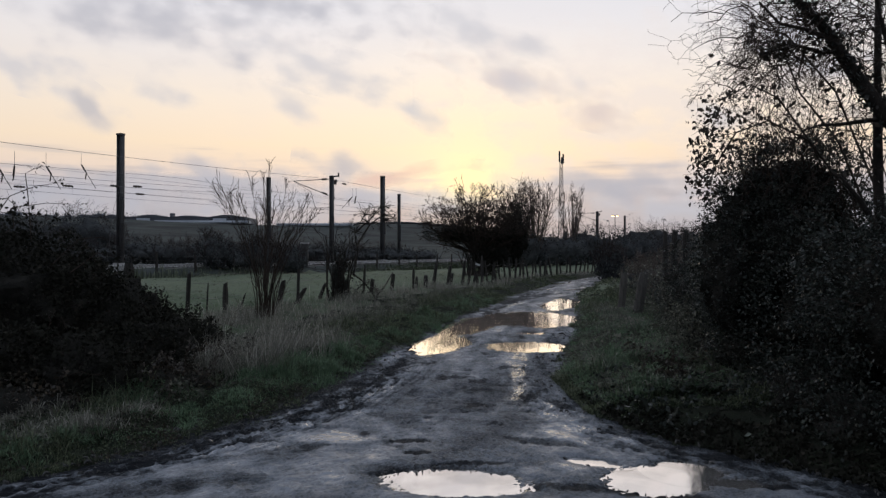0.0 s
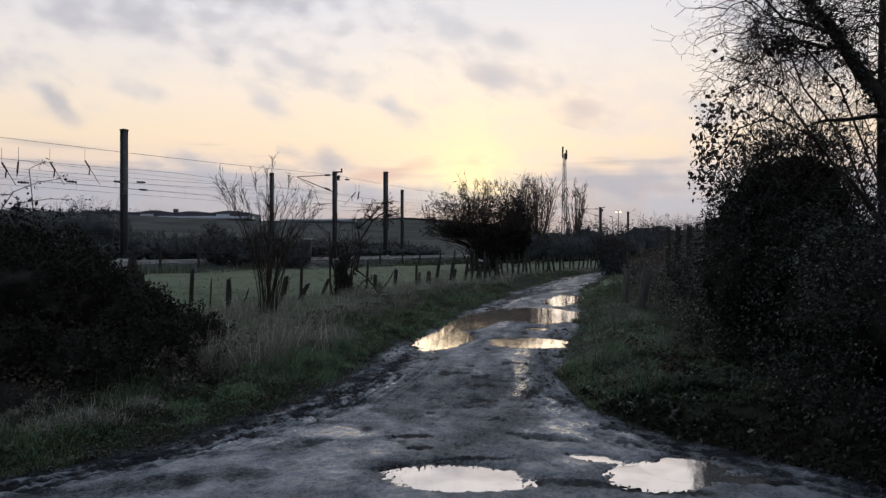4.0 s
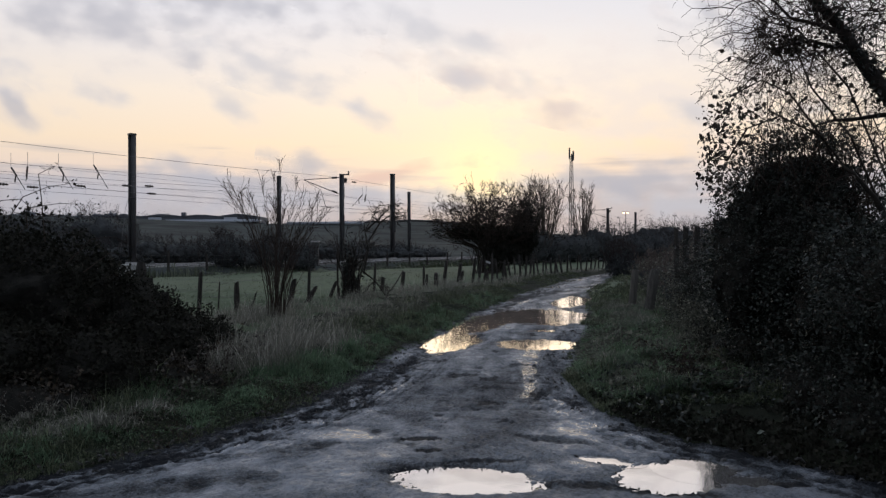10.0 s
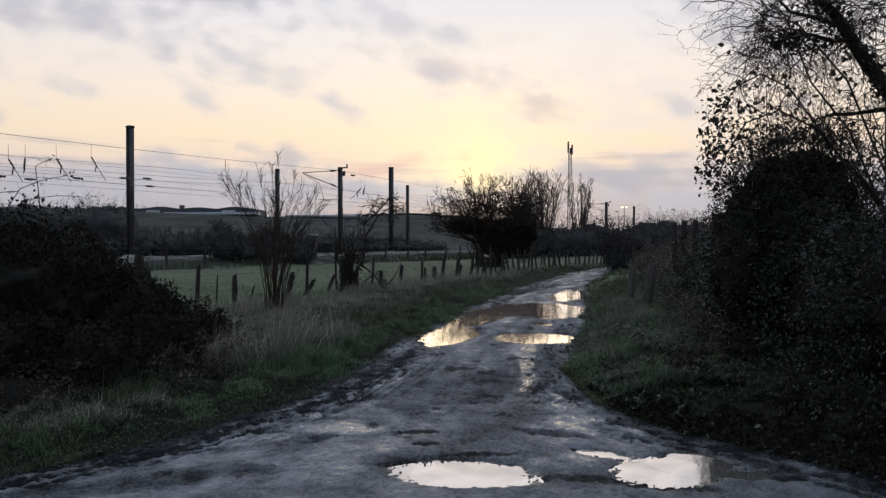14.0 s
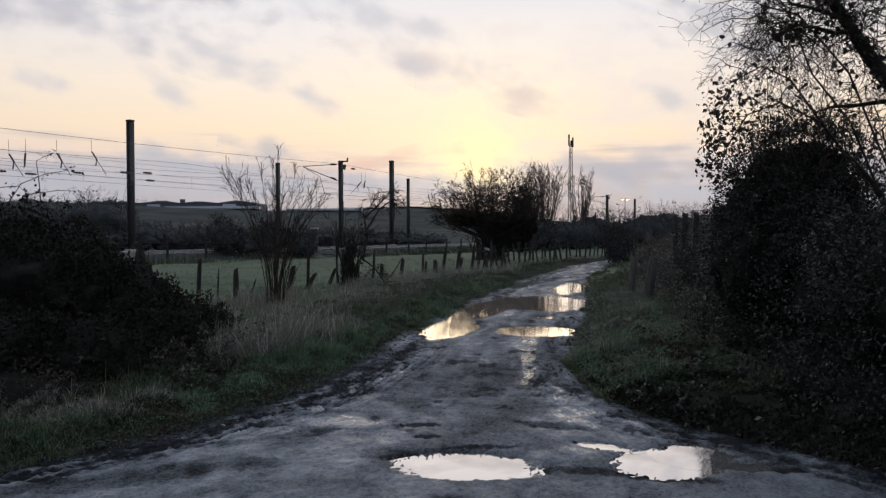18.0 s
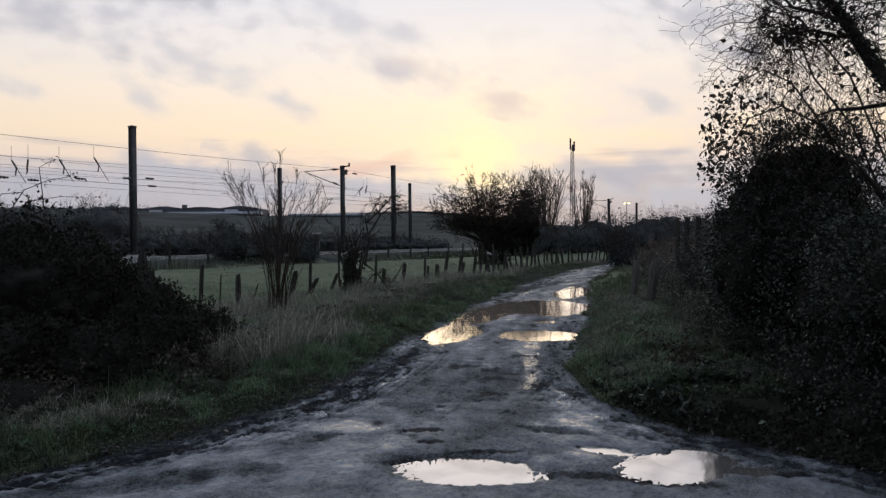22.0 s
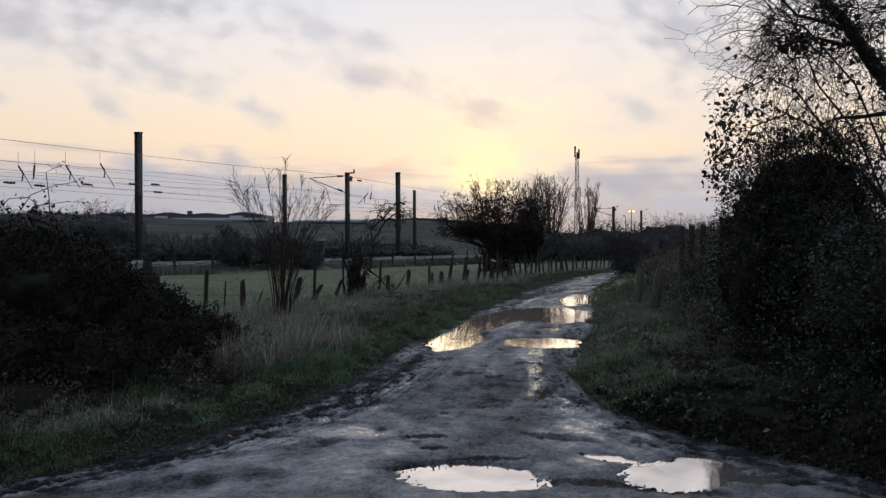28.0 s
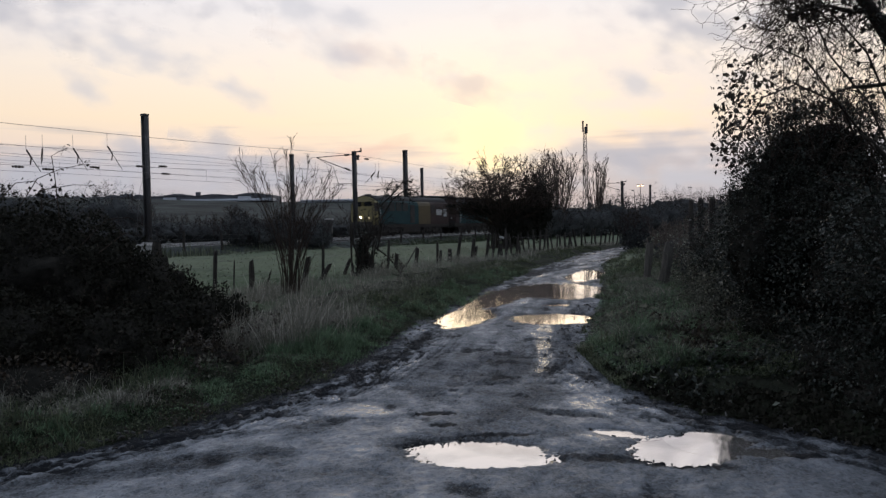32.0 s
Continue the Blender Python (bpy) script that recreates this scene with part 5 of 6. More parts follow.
def fan_tree(name, x, y, z0, half, low, top, stems, twigs, twig_len, r0, r1, seed, label, category, material=M_TWIG, flare=1.5, foot=0.12, wander=0.05, side=0.6, up=0.5, subs=3, deep=0.85):
    """Stems that rise from one foot and bend out to a dome; each one carries twigs, and they finer ones."""
    rr = np.random.default_rng(seed)
    thing = empty(name)
    for k in range(stems):
        tb = Tubes()
        a, o = rr.uniform(0, 2 * np.pi), math.sqrt(rr.uniform(0.01, 1.0))
        reach = half * o
        rise = (low + (top - low) * math.sqrt(max(0.0, 1 - o * o))) * rr.uniform(0.78, 1.0)
        t = np.linspace(0, 1, 8)[:, None]
        root = np.array([x + foot * math.cos(a) * rr.uniform(0.2, 1), y + foot * math.sin(a) * rr.uniform(0.2, 1), z0])
        path = root + np.concatenate([reach * math.cos(a) * t ** flare, deep * reach * math.sin(a) * t ** flare, rise * t], 1)
        path[1:] += np.cumsum(rr.normal(size=(7, 3)) * wander * top / 7, 0)
        rad = np.maximum(r1, r0 * rr.uniform(0.6, 1.1) * (1 - 0.85 * t[:, 0]))
        tb.add(path, rad, 5)
        for m in range(twigs):
            f = rr.uniform(0.08, 1.0) ** 0.55 * 7
            i = min(6, int(f))
            q = path[i] + (path[i + 1] - path[i]) * (f - i)
            d = unit(path[i + 1] - path[i]) * 0.8 + rr.normal(size=3) * side + np.array([0, 0, up])
            grow(tb, rr, q, d, twig_len * rr.uniform(0.5, 1.2) * (1.25 - f / 11), max(r1, rad[i] * 0.5), 1 if subs < 4 else 2, 0.30, (max(1, subs - 1), subs), 0.55, 0.1, 4, None, r1, 3, 0.8)
        tb.done("stem", material, thing)
    return tagged(thing, label, category)


fan_tree("bare_shrub", -3.84, 16.5, level(-3.84, 16.5) - 0.03, 1.35, 2.75, 3.55, 24, 13, 0.52, 0.015, 0.0042, 41, "bare multi-stemmed shrub growing through the fence line", "shrub", flare=2.1, foot=0.22, wander=0.04, side=0.28, up=0.25, subs=2)
fan_tree("bare_shrub", -3.80, 16.4, level(-3.80, 16.4) - 0.03, 0.50, 0.8, 1.6, 11, 6, 0.35, 0.010, 0.004, 44, "low bare shoots round the foot of the shrub", "shrub", flare=1.3, foot=0.22, side=0.5, subs=2)
# ivy-clad stump with a broken thorn limb
stump = empty("ivy_stump", pose(0, 0, 0))
STUMP = [(-3.02, 22.2, 0.5, 0.16, 0.2, 0.85), (-2.85, 22.1, 0.75, 0.17, 0.2, 0.9), (-2.7, 22.2, 0.35, 0.22, 0.2, 0.5)]
lumps("trunk", [(a, b, c, d * 0.6, e * 0.6, f * 0.9) for a, b, c, d, e, f in STUMP], M_BARK, stump, 0.35, 2.0)
rr = np.random.default_rng(8)
tb = Tubes()
for k in range(26):
    q = (-2.85 + rr.normal() * 0.16, 22.1 + rr.normal() * 0.1, 0.1)
    grow(tb, rr, q, (rr.normal() * 0.12, rr.normal() * 0.1, 1.0), rr.uniform(1.2, 2.2), 0.024, 2, 0.35, (2, 4), 0.35, 0.1, 4, None, 0.006, 4)
tb.done("ivy_stem", M_BARK, stump)["kind"] = "stuff"
v, f = leaves(shell(STUMP, 2200, rr, 0.6, 1.7), 0.06, r=rr)
raw("ivy", v, f, M_IVY, stump)["kind"] = "stuff"
tb = Tubes()
for a in ([(-2.45, 22.1, 0.9), (-2.3, 22, 1.6), (-2.4, 22, 2.2), (-2.1, 22, 2.75)], [(-2.4, 22, 2.2), (-2.0, 22, 2.55), (-1.65, 22, 2.95)], [(-2.5, 22.1, 1.0), (-2.1, 22, 0.7), (-1.75, 22, 0.2)], [(-2.35, 22, 1.8), (-1.95, 22, 2.45), (-1.55, 22, 2.75), (-1.5, 22, 2.6)]):
    tb.add(a, np.linspace(0.03, 0.01, len(a)), 5)
    for q in a[1:]:
        for k in range(8):
            grow(tb, rr, q, rr.normal(size=3) + np.array([0.2, 0, 0.3]), 0.36, 0.012, 2, 0.6, (1, 3), 0.6, 0, 4, None, 0.006)
tb.done("thorn_limb", M_BARK, stump)["kind"] = "stuff"
tagged(stump, "ivy-clad broken stump with crooked thorn limbs by the fence", "stump")

# the round thorn bush, the pale trees behind it
RB = (2.85, 46.0)
thorn = fan_tree("thorn_bush", 2.75, RB[1], 1.6, 3.7, 1.1, 3.9, 60, 7, 0.8, 0.06, 0.0075, 51, "round dark leafless thorn bush beside the fence", "thorn bush", flare=0.85, foot=0.5, wander=0.12, side=0.8, up=0.08, subs=3, deep=0.7)
rr = np.random.default_rng(53)
tb = Tubes()
for k in range(900):
    d = unit(rr.normal(size=3) * np.array([1, 1, 0.9]) + np.array([0, 0, 0.35]))
    q = np.array([2.85, RB[1], 2.65]) + d * np.array([3.85, 2.8, 3.2]) * rr.uniform(0.15, 0.88) ** 0.75
    if q[2] < 2.55:
        continue
    grow(tb, rr, q, d * np.array([1, 1, 0.8]) + np.array([0, 0, 0.10]) + rr.normal(size=3) * 0.55, rr.uniform(0.4, 0.85), 0.018, 2, 0.35, (2, 4), 0.6, 0.05, 4, None, 0.0085, 3, 0.8)
tb.done("twig_crown", M_TWIG, thorn)["kind"] = "stuff"
thorn = empty("briar_thicket")
rr = np.random.default_rng(52)
tb = Tubes()
for k in range(26):
    grow(tb, rr, (RB[0] + rr.normal() * 0.5, RB[1] + rr.normal() * 0.4, 0.0), (rr.normal() * 0.35, rr.normal() * 0.3, 1.0), 2.0, 0.07, 2, 0.3, (2, 4), 0.6, 0.0, 5, None, 0.012, 3, 0.8)
tb.done("trunk_tangle", M_BARK, thorn)["kind"] = "stuff"
TB = [(RB[0] - 0.2, RB[1], 2.65, 2.8, 1.2, 0.50), (RB[0] + 1.0, RB[1] + 0.4, 1.7, 1.1, 1.1, 1.2), (RB[0] + 0.3, RB[1], 1.2, 0.85, 0.9, 1.2), (RB[0] + 2.4, RB[1] + 1.5, 2.6, 0.85, 1.0, 1.9)]
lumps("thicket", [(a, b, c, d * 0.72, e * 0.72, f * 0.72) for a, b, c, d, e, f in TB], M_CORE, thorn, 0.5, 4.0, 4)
v, f = leaves(shell(TB, 22000, rr, 0.65, 1.25), 0.09, r=rr)
raw("dead_foliage", v, f, M_BRAMBLE, thorn)["kind"] = "stuff"
tagged(thorn, "dark tangled briars round the trunks of the thorn bush", "briar clump")
PALE_TREE = "pale leafless tree with fine upswept twigs"
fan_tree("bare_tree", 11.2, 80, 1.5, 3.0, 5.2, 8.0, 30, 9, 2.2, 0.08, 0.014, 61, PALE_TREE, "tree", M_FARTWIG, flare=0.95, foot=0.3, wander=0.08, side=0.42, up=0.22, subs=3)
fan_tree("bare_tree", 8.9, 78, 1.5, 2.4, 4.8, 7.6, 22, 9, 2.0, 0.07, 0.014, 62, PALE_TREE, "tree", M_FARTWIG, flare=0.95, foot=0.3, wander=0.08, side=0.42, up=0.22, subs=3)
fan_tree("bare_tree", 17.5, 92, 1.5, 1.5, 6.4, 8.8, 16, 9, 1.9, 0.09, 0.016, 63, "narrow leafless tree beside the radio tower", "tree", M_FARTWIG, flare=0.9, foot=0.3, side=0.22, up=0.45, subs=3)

FAR = "dark leafless hedge thicket on the railway bank"


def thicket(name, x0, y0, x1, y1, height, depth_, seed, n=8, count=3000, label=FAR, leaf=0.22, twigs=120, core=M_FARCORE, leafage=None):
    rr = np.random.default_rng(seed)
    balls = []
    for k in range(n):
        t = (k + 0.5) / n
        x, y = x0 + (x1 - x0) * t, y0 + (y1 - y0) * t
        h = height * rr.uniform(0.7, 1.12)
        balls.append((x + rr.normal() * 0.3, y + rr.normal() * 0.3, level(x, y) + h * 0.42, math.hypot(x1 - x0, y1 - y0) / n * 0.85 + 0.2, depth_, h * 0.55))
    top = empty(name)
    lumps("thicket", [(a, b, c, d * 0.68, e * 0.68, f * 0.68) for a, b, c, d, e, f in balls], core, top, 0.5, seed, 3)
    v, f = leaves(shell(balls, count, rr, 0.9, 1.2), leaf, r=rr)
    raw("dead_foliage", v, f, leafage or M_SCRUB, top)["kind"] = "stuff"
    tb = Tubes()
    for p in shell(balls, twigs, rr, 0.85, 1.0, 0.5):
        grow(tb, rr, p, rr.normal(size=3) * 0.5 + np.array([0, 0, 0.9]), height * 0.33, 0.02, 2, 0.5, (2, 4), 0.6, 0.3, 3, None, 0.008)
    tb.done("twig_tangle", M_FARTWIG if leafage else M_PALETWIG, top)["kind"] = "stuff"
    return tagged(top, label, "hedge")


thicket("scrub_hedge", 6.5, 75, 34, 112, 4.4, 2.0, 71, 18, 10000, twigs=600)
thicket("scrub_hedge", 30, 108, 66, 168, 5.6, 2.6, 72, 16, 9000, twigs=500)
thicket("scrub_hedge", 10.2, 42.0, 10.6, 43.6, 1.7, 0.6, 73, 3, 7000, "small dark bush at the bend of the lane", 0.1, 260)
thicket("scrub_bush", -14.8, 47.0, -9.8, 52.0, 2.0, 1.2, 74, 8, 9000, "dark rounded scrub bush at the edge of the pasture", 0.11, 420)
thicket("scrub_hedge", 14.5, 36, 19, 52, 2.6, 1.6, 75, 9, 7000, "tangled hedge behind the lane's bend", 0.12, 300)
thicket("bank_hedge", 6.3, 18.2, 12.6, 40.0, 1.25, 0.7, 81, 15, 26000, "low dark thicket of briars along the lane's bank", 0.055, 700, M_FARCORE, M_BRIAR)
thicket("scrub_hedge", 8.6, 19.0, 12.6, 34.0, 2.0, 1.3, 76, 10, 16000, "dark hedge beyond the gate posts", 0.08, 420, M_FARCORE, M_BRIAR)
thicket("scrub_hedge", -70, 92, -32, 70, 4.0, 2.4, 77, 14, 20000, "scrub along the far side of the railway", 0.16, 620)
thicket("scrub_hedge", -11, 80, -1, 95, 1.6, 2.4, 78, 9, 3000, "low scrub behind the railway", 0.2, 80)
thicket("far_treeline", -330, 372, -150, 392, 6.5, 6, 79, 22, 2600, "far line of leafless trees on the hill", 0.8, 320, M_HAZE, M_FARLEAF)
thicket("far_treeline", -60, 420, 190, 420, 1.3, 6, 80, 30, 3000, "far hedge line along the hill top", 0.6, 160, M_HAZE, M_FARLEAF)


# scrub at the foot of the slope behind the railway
thicket("scrub_hedge", -31, 55, -18, 78, 2.2, 1.6, 82, 12, 22000, "leafless scrub behind the railway, tinted grey for haze", 0.10, 700)
thicket("scrub_hedge", -18, 78, -4, 102, 2.0, 1.8, 83, 12, 18000, "leafless scrub behind the railway, tinted grey for haze", 0.12, 600)

# ---- verge growth ----
def scatter(n, y0, y1, side, near, far, power=1.0, seed=1, clump=0.0):
    """Points on a verge: side -1 beside the lane's left edge, +1 beside its right one; near..far metres from it."""
    rr = np.random.default_rng(seed)
    y = y0 + (y1 - y0) * rr.uniform(0, 1, n) ** power
    o = rr.uniform(near, far, n)
    x = left_edge(y) - o if side < 0 else right_edge(y) + o
    if clump:
        keep = 0.8 * speckle(x, y, 1.6, seed) + 0.4 * speckle(x, y, 6.0, seed + 1) + 0.8 * speckle(x, y, 0.5, seed + 2, 2) > clump
        x, y = x[keep], y[keep]
    dry = np.min([turned_to(x, y, *c) for c in PUDDLES if c[1] > 8], 0) > 1.5
    x, y = x[dry], y[dry]
    return np.stack([x, y, land(x, y) - 0.01], 1)


def stuff_grass(name, pts, h, wd, material, label, lean=0.4, spread=0.5, seed=1):
    v, f = blades(pts, h, wd, lean, spread, np.random.default_rng(seed))
    return tagged(raw(name, v, f, material), label, "grass", kind="stuff")


stuff_grass("verge_grass", scatter(190000, 3.2, 16, -1, -0.18, 2.4, 1.4, 2, 0.10), 0.055, 0.006, M_GRASS, "short wet green grass along the lane's edge", 0.8, 0.7)
stuff_grass("verge_grass", scatter(120000, 13, 45, -1, -0.15, 2.4, 1.5, 3, -0.2), 0.08, 0.014, M_GRASS, "short wet green grass along the lane's edge", 0.8, 0.7)
stuff_grass("verge_grass", scatter(130000, 7.0, 20, 1, -0.15, 2.1, 1.4, 4, -0.12), 0.075, 0.008, M_GRASS, "short wet green grass under the hedge", 0.9, 0.7)
stuff_grass("verge_grass", scatter(30000, 18, 45, 1, -0.15, 1.6, 1.4, 5, -0.05), 0.10, 0.018, M_GRASS, "short wet green grass under the hedge", 0.9, 0.7)
p = scatter(24000, 4.2, 12.5, -1, 0.9, 2.2, 1.1, 6, 0.26)
stuff_grass("dead_grass", p[(p[:, 1] < 6.5) | (p[:, 1] > 9.2)], 0.24, 0.004, M_STRAW, "tall bleached dead grass on the bank", 0.8, 0.7)
stuff_grass("dead_grass", scatter(46000, 11, 30, -1, 1.2, 3.6, 1.3, 7, 0.30), 0.16, 0.006, M_STRAW, "tall bleached dead grass along the fence", 0.7, 0.7)
stuff_grass("dead_grass", scatter(14000, 28, 52, -1, 0.9, 2.6, 1.2, 8, 0.3), 0.24, 0.014, M_STRAW, "tall bleached dead grass along the fence", 0.5, 0.7)
stuff_grass("verge_grass", scatter(60000, 11, 24, 1, 0.1, 2.3, 1.2, 11, -0.1), 0.07, 0.011, M_LUSH, "short green grass under the hedge", 1.0, 0.6, 11)
stuff_grass("dead_grass", scatter(60000, 7.6, 20, 1, 0.4, 2.0, 1.2, 9, 0.2), 0.12, 0.006, M_STRAW, "bleached dead grass under the hedge", 1.1, 0.7)
rr = np.random.default_rng(10)
t = rr.uniform(0, 1, 26000)
yy = np.interp(t, [0, 0.45, 1], [12.8, 16.6, 32.0]) + rr.normal(size=len(t)) * 0.55
xx = np.interp(t, [0, 0.45, 1], [-4.6, -4.1, 0.9]) + rr.normal(size=len(t)) * 0.5
keep = speckle(xx, yy, 1.3, 6.0) + 0.5 * speckle(xx, yy, 5.0, 2.0) > -0.12
stuff_grass("dead_grass", np.stack([xx, yy, land(xx, yy) - 0.01], 1)[keep], 0.26, 0.006, M_STRAW, "tall bleached dead grass round the feet of the fence", 0.6, 0.7, 10)
for side, y0, y1, n0, seed in ((-1, 3.4, 15, 16000, 13), (1, 6.9, 15, 16000, 14)):
    p = scatter(n0, y0, y1, side, 0.02, 1.8, 1.4, seed, -0.35)
    p[:, 2] += np.random.default_rng(seed).uniform(0.0, 0.05, len(p))
    v, f = leaves(p, 0.024, up=0.5, r=np.random.default_rng(seed))
    tagged(raw("low_weeds", v, f, M_WEED), "low creeping weeds and fallen leaves on the verge", "weeds", kind="stuff")
for side, y0, y1, n0, seed, size in ((-1, 3.4, 20, 16000, 23, 0.026), (1, 6.9, 20, 26000, 24, 0.036)):
    p = scatter(n0, y0, y1, side, 0.1, 2.2, 1.3, seed, 0.22)
    p[:, 2] += np.random.default_rng(seed).uniform(0.0, 0.10, len(p))
    v, f = leaves(p, size, up=0.3, r=np.random.default_rng(seed))
    tagged(raw("dock_weeds", v, f, M_WEED), "clumps of broad-leaved weeds on the verge", "weeds", kind="stuff")
for side, y0, y1, n0, seed in ((-1, 3.2, 26, 26000, 25), (1, 7.0, 26, 20000, 26)):
    p = scatter(n0, y0, y1, side, 0.15, 2.3, 1.4, seed, 0.18)
    stuff_grass("grass_tussocks", p, 0.17, 0.008, M_GRASS, "taller tussocks of rough grass on the verge", 0.8, 0.6, seed)
for gx_, gy_, wx, wy, n0, h_, mat_, lab, cat_seed in ((-2.75, 7.6, 0.45, 0.35, 9000, 0.09, M_LUSH, "lush green grass patch at the lane's edge", 91), (-1.7, 9.3, 0.45, 0.8, 8000, 0.10, M_LUSH, "lush green grass patch at the lane's edge", 92), (-1.05, 11.8, 0.40, 1.6, 14000, 0.08, M_LUSH, "lush green grass patch at the lane's edge", 88), (-0.2, 15.8, 0.5, 2.2, 14000, 0.08, M_LUSH, "lush green grass patch at the lane's edge", 89),
                                               (-4.0, 6.75, 0.30, 0.22, 3000, 0.26, M_STRAW, "pale tuft of dead grass on the bank", 93), (-3.45, 6.45, 0.40, 0.20, 1800, 0.12, M_STRAW, "pale tuft of dead grass on the bank", 94),
                                               (-2.62, 9.6, 0.42, 0.7, 8000, 0.36, M_STRAW, "pale tuft of dead grass on the bank", 95), (-2.3, 11.0, 0.55, 0.8, 8000, 0.36, M_STRAW, "pale tuft of dead grass on the bank", 96),
                                               (2.05, 9.7, 0.55, 1.6, 34000, 0.09, M_LUSH, "lush green grass patch under the hedge", 97), (3.1, 12.8, 0.75, 2.2, 46000, 0.09, M_LUSH, "lush green grass patch under the hedge", 98)):
    rr = np.random.default_rng(cat_seed)
    xx, yy = gx_ + rr.normal(size=n0) * wx * 0.6, gy_ + rr.normal(size=n0) * wy * 0.6
    keep = (fbm(xx, yy, 7.0, cat_seed) + 0.5 * fbm(xx, yy, 16.0, 1.0) > -0.12) & (xx < left_edge(yy) + 0.1) if gx_ < 0 else (fbm(xx, yy, 7.0, cat_seed) > -0.12) & (xx > right_edge(yy))
    xx, yy = xx[keep], yy[keep]
    stuff_grass("grass_patch" if mat_ is M_LUSH else "dead_grass", np.stack([xx, yy, land(xx, yy) - 0.01], 1), h_, 0.007, mat_, lab, 0.8, 0.6, cat_seed)


def mounds(name, side, y0, y1, near, far, count, each, radius, h, material, label, seed, power=1.2):
    """Separate tufts on a verge, each a small mound of blades that part from its middle."""
    rr = np.random.default_rng(seed)
    c = scatter(count, y0, y1, side, near, far, power, seed)
    size = rr.uniform(0.5, 1.25, len(c)) * radius
    k = np.repeat(np.arange(len(c)), each)
    o = rr.normal(size=(len(k), 2)) * 0.5 * size[k][:, None] * np.array([1.25, 1.0])
    x, y = c[k, 0] + o[:, 0], c[k, 1] + o[:, 1]
    rise = 0.45 * size[k] * np.exp(-(o ** 2).sum(1) / (0.5 * size[k] ** 2))
    stuff_grass(name, np.stack([x, y, land(x, y) - 0.01 + rise], 1), h, 0.006, material, label, 1.0, 0.7, seed)


mounds("grass_tussocks", -1, 4.6, 9.5, 0.25, 1.0, 70, 170, 0.16, 0.06, M_LUSH, "round tufts of green grass at the lane's edge", 141)
mounds("grass_tussocks", -1, 9.5, 24, 0.1, 0.9, 90, 130, 0.20, 0.07, M_LUSH, "round tufts of green grass at the lane's edge", 142)
mounds("dead_grass", -1, 4.6, 7.0, 0.7, 2.1, 55, 150, 0.17, 0.12, M_STRAW, "matted tufts of dead grass on the bank", 143, 1.0)
mounds("dead_grass", -1, 11, 26, 0.9, 2.6, 90, 120, 0.24, 0.12, M_BRIAR, "matted tufts of faded grass along the fence", 144)
mounds("grass_tussocks", 1, 8.0, 17, 0.15, 2.1, 150, 170, 0.19, 0.06, M_BRIAR, "round tufts of faded grass under the hedge", 145)
mounds("grass_tussocks", 1, 7.8, 18, 0.1, 1.7, 90, 170, 0.17, 0.06, M_LUSH, "round tufts of green grass under the hedge", 146)
rr = np.random.default_rng(15)
n0 = 30000
yy = 14 + 46 * rr.uniform(0, 1, n0) ** 1.3
xx = left_edge(yy) - rr.uniform(3, 26, n0)
keep = (xx * N[0] + yy * N[1] > -34.5)
pts = np.stack([xx, yy, land(xx, yy) - 0.01], 1)[keep]
stuff_grass("pasture_grass", pts, 0.05, 0.02, M_GRASS, "grazed green pasture grass", 0.9)

# a mat of small flat leaves over the grass under the hedge, added in pale colour to lighten the verge
for n0, size, material, lab, seed in ((60000, 0.036, M_BRIAR, "pale small-leaved weeds matted over the verge to lighten it", 121), (40000, 0.034, M_LUSH, "small green weeds matted over the verge", 122)):
    rr = np.random.default_rng(seed)
    p = scatter(n0, 7.6, 22, 1, 0.0, 2.1, 1.4, seed, -0.05)
    p[:, 2] += rr.uniform(0.05, 0.12, len(p))
    v, f = leaves(p, size, up=0.0, r=rr)
    v = v.reshape(-1, 4, 3)
    v[:, :, 2] = p[:, None, 2] + 0.35 * (v[:, :, 2] - p[:, None, 2])
    tagged(raw("matted_weeds", v.reshape(-1, 3), f, material), lab, "weeds", kind="stuff")
# leaf litter and stunted weeds on the left bank
rr = np.random.default_rng(131)
for n0, size, material, lab, seed in ((26000, 0.026, M_DRYLEAF, "dark brown fallen leaves on the bank", 132), (42000, 0.020, M_WEED, "stunted dark weeds on the bank", 133)):
    p = scatter(n0, 3.6, 12, -1, 0.0, 1.7, 1.2, seed, -0.25)
    p[:, 2] += rr.uniform(0.0, 0.045, len(p))
    v, f = leaves(p, size, up=0.3, r=rr)
    tagged(raw("leaf_litter" if size > 0.025 else "stunted_weeds", v, f, material), lab, "weeds", kind="stuff")
# fallen leaves on the bare soil under the hedge, broad-leaved clumps further on
rr = np.random.default_rng(27)
p = scatter(42000, 3.8, 8.4, 1, -0.05, 3.0, 1.0, 27, -0.35)
p[:, 2] += rr.uniform(0.005, 0.05, len(p))
v, f = leaves(p, 0.042, up=0.15, r=rr)
tagged(raw("leaf_litter", v, f, M_BRAMBLE), "dark wet fallen leaves under the hedge", "leaf litter", kind="stuff")
p = scatter(6000, 3.8, 9.0, 1, 0.0, 2.2, 1.0, 28, 0.2)
p[:, 2] += rr.uniform(0.01, 0.14, len(p))
v, f = leaves(p, 0.05, up=0.3, r=rr)
tagged(raw("ground_ivy", v, f, M_IVY), "low trailing ivy at the foot of the hedge", "ivy", kind="stuff")
p = scatter(9000, 7.2, 14, 1, 0.15, 1.5, 1.2, 29, 0.25)
p[:, 2] += rr.uniform(0.0, 0.12, len(p))
v, f = leaves(p, 0.06, up=0.2, r=rr)
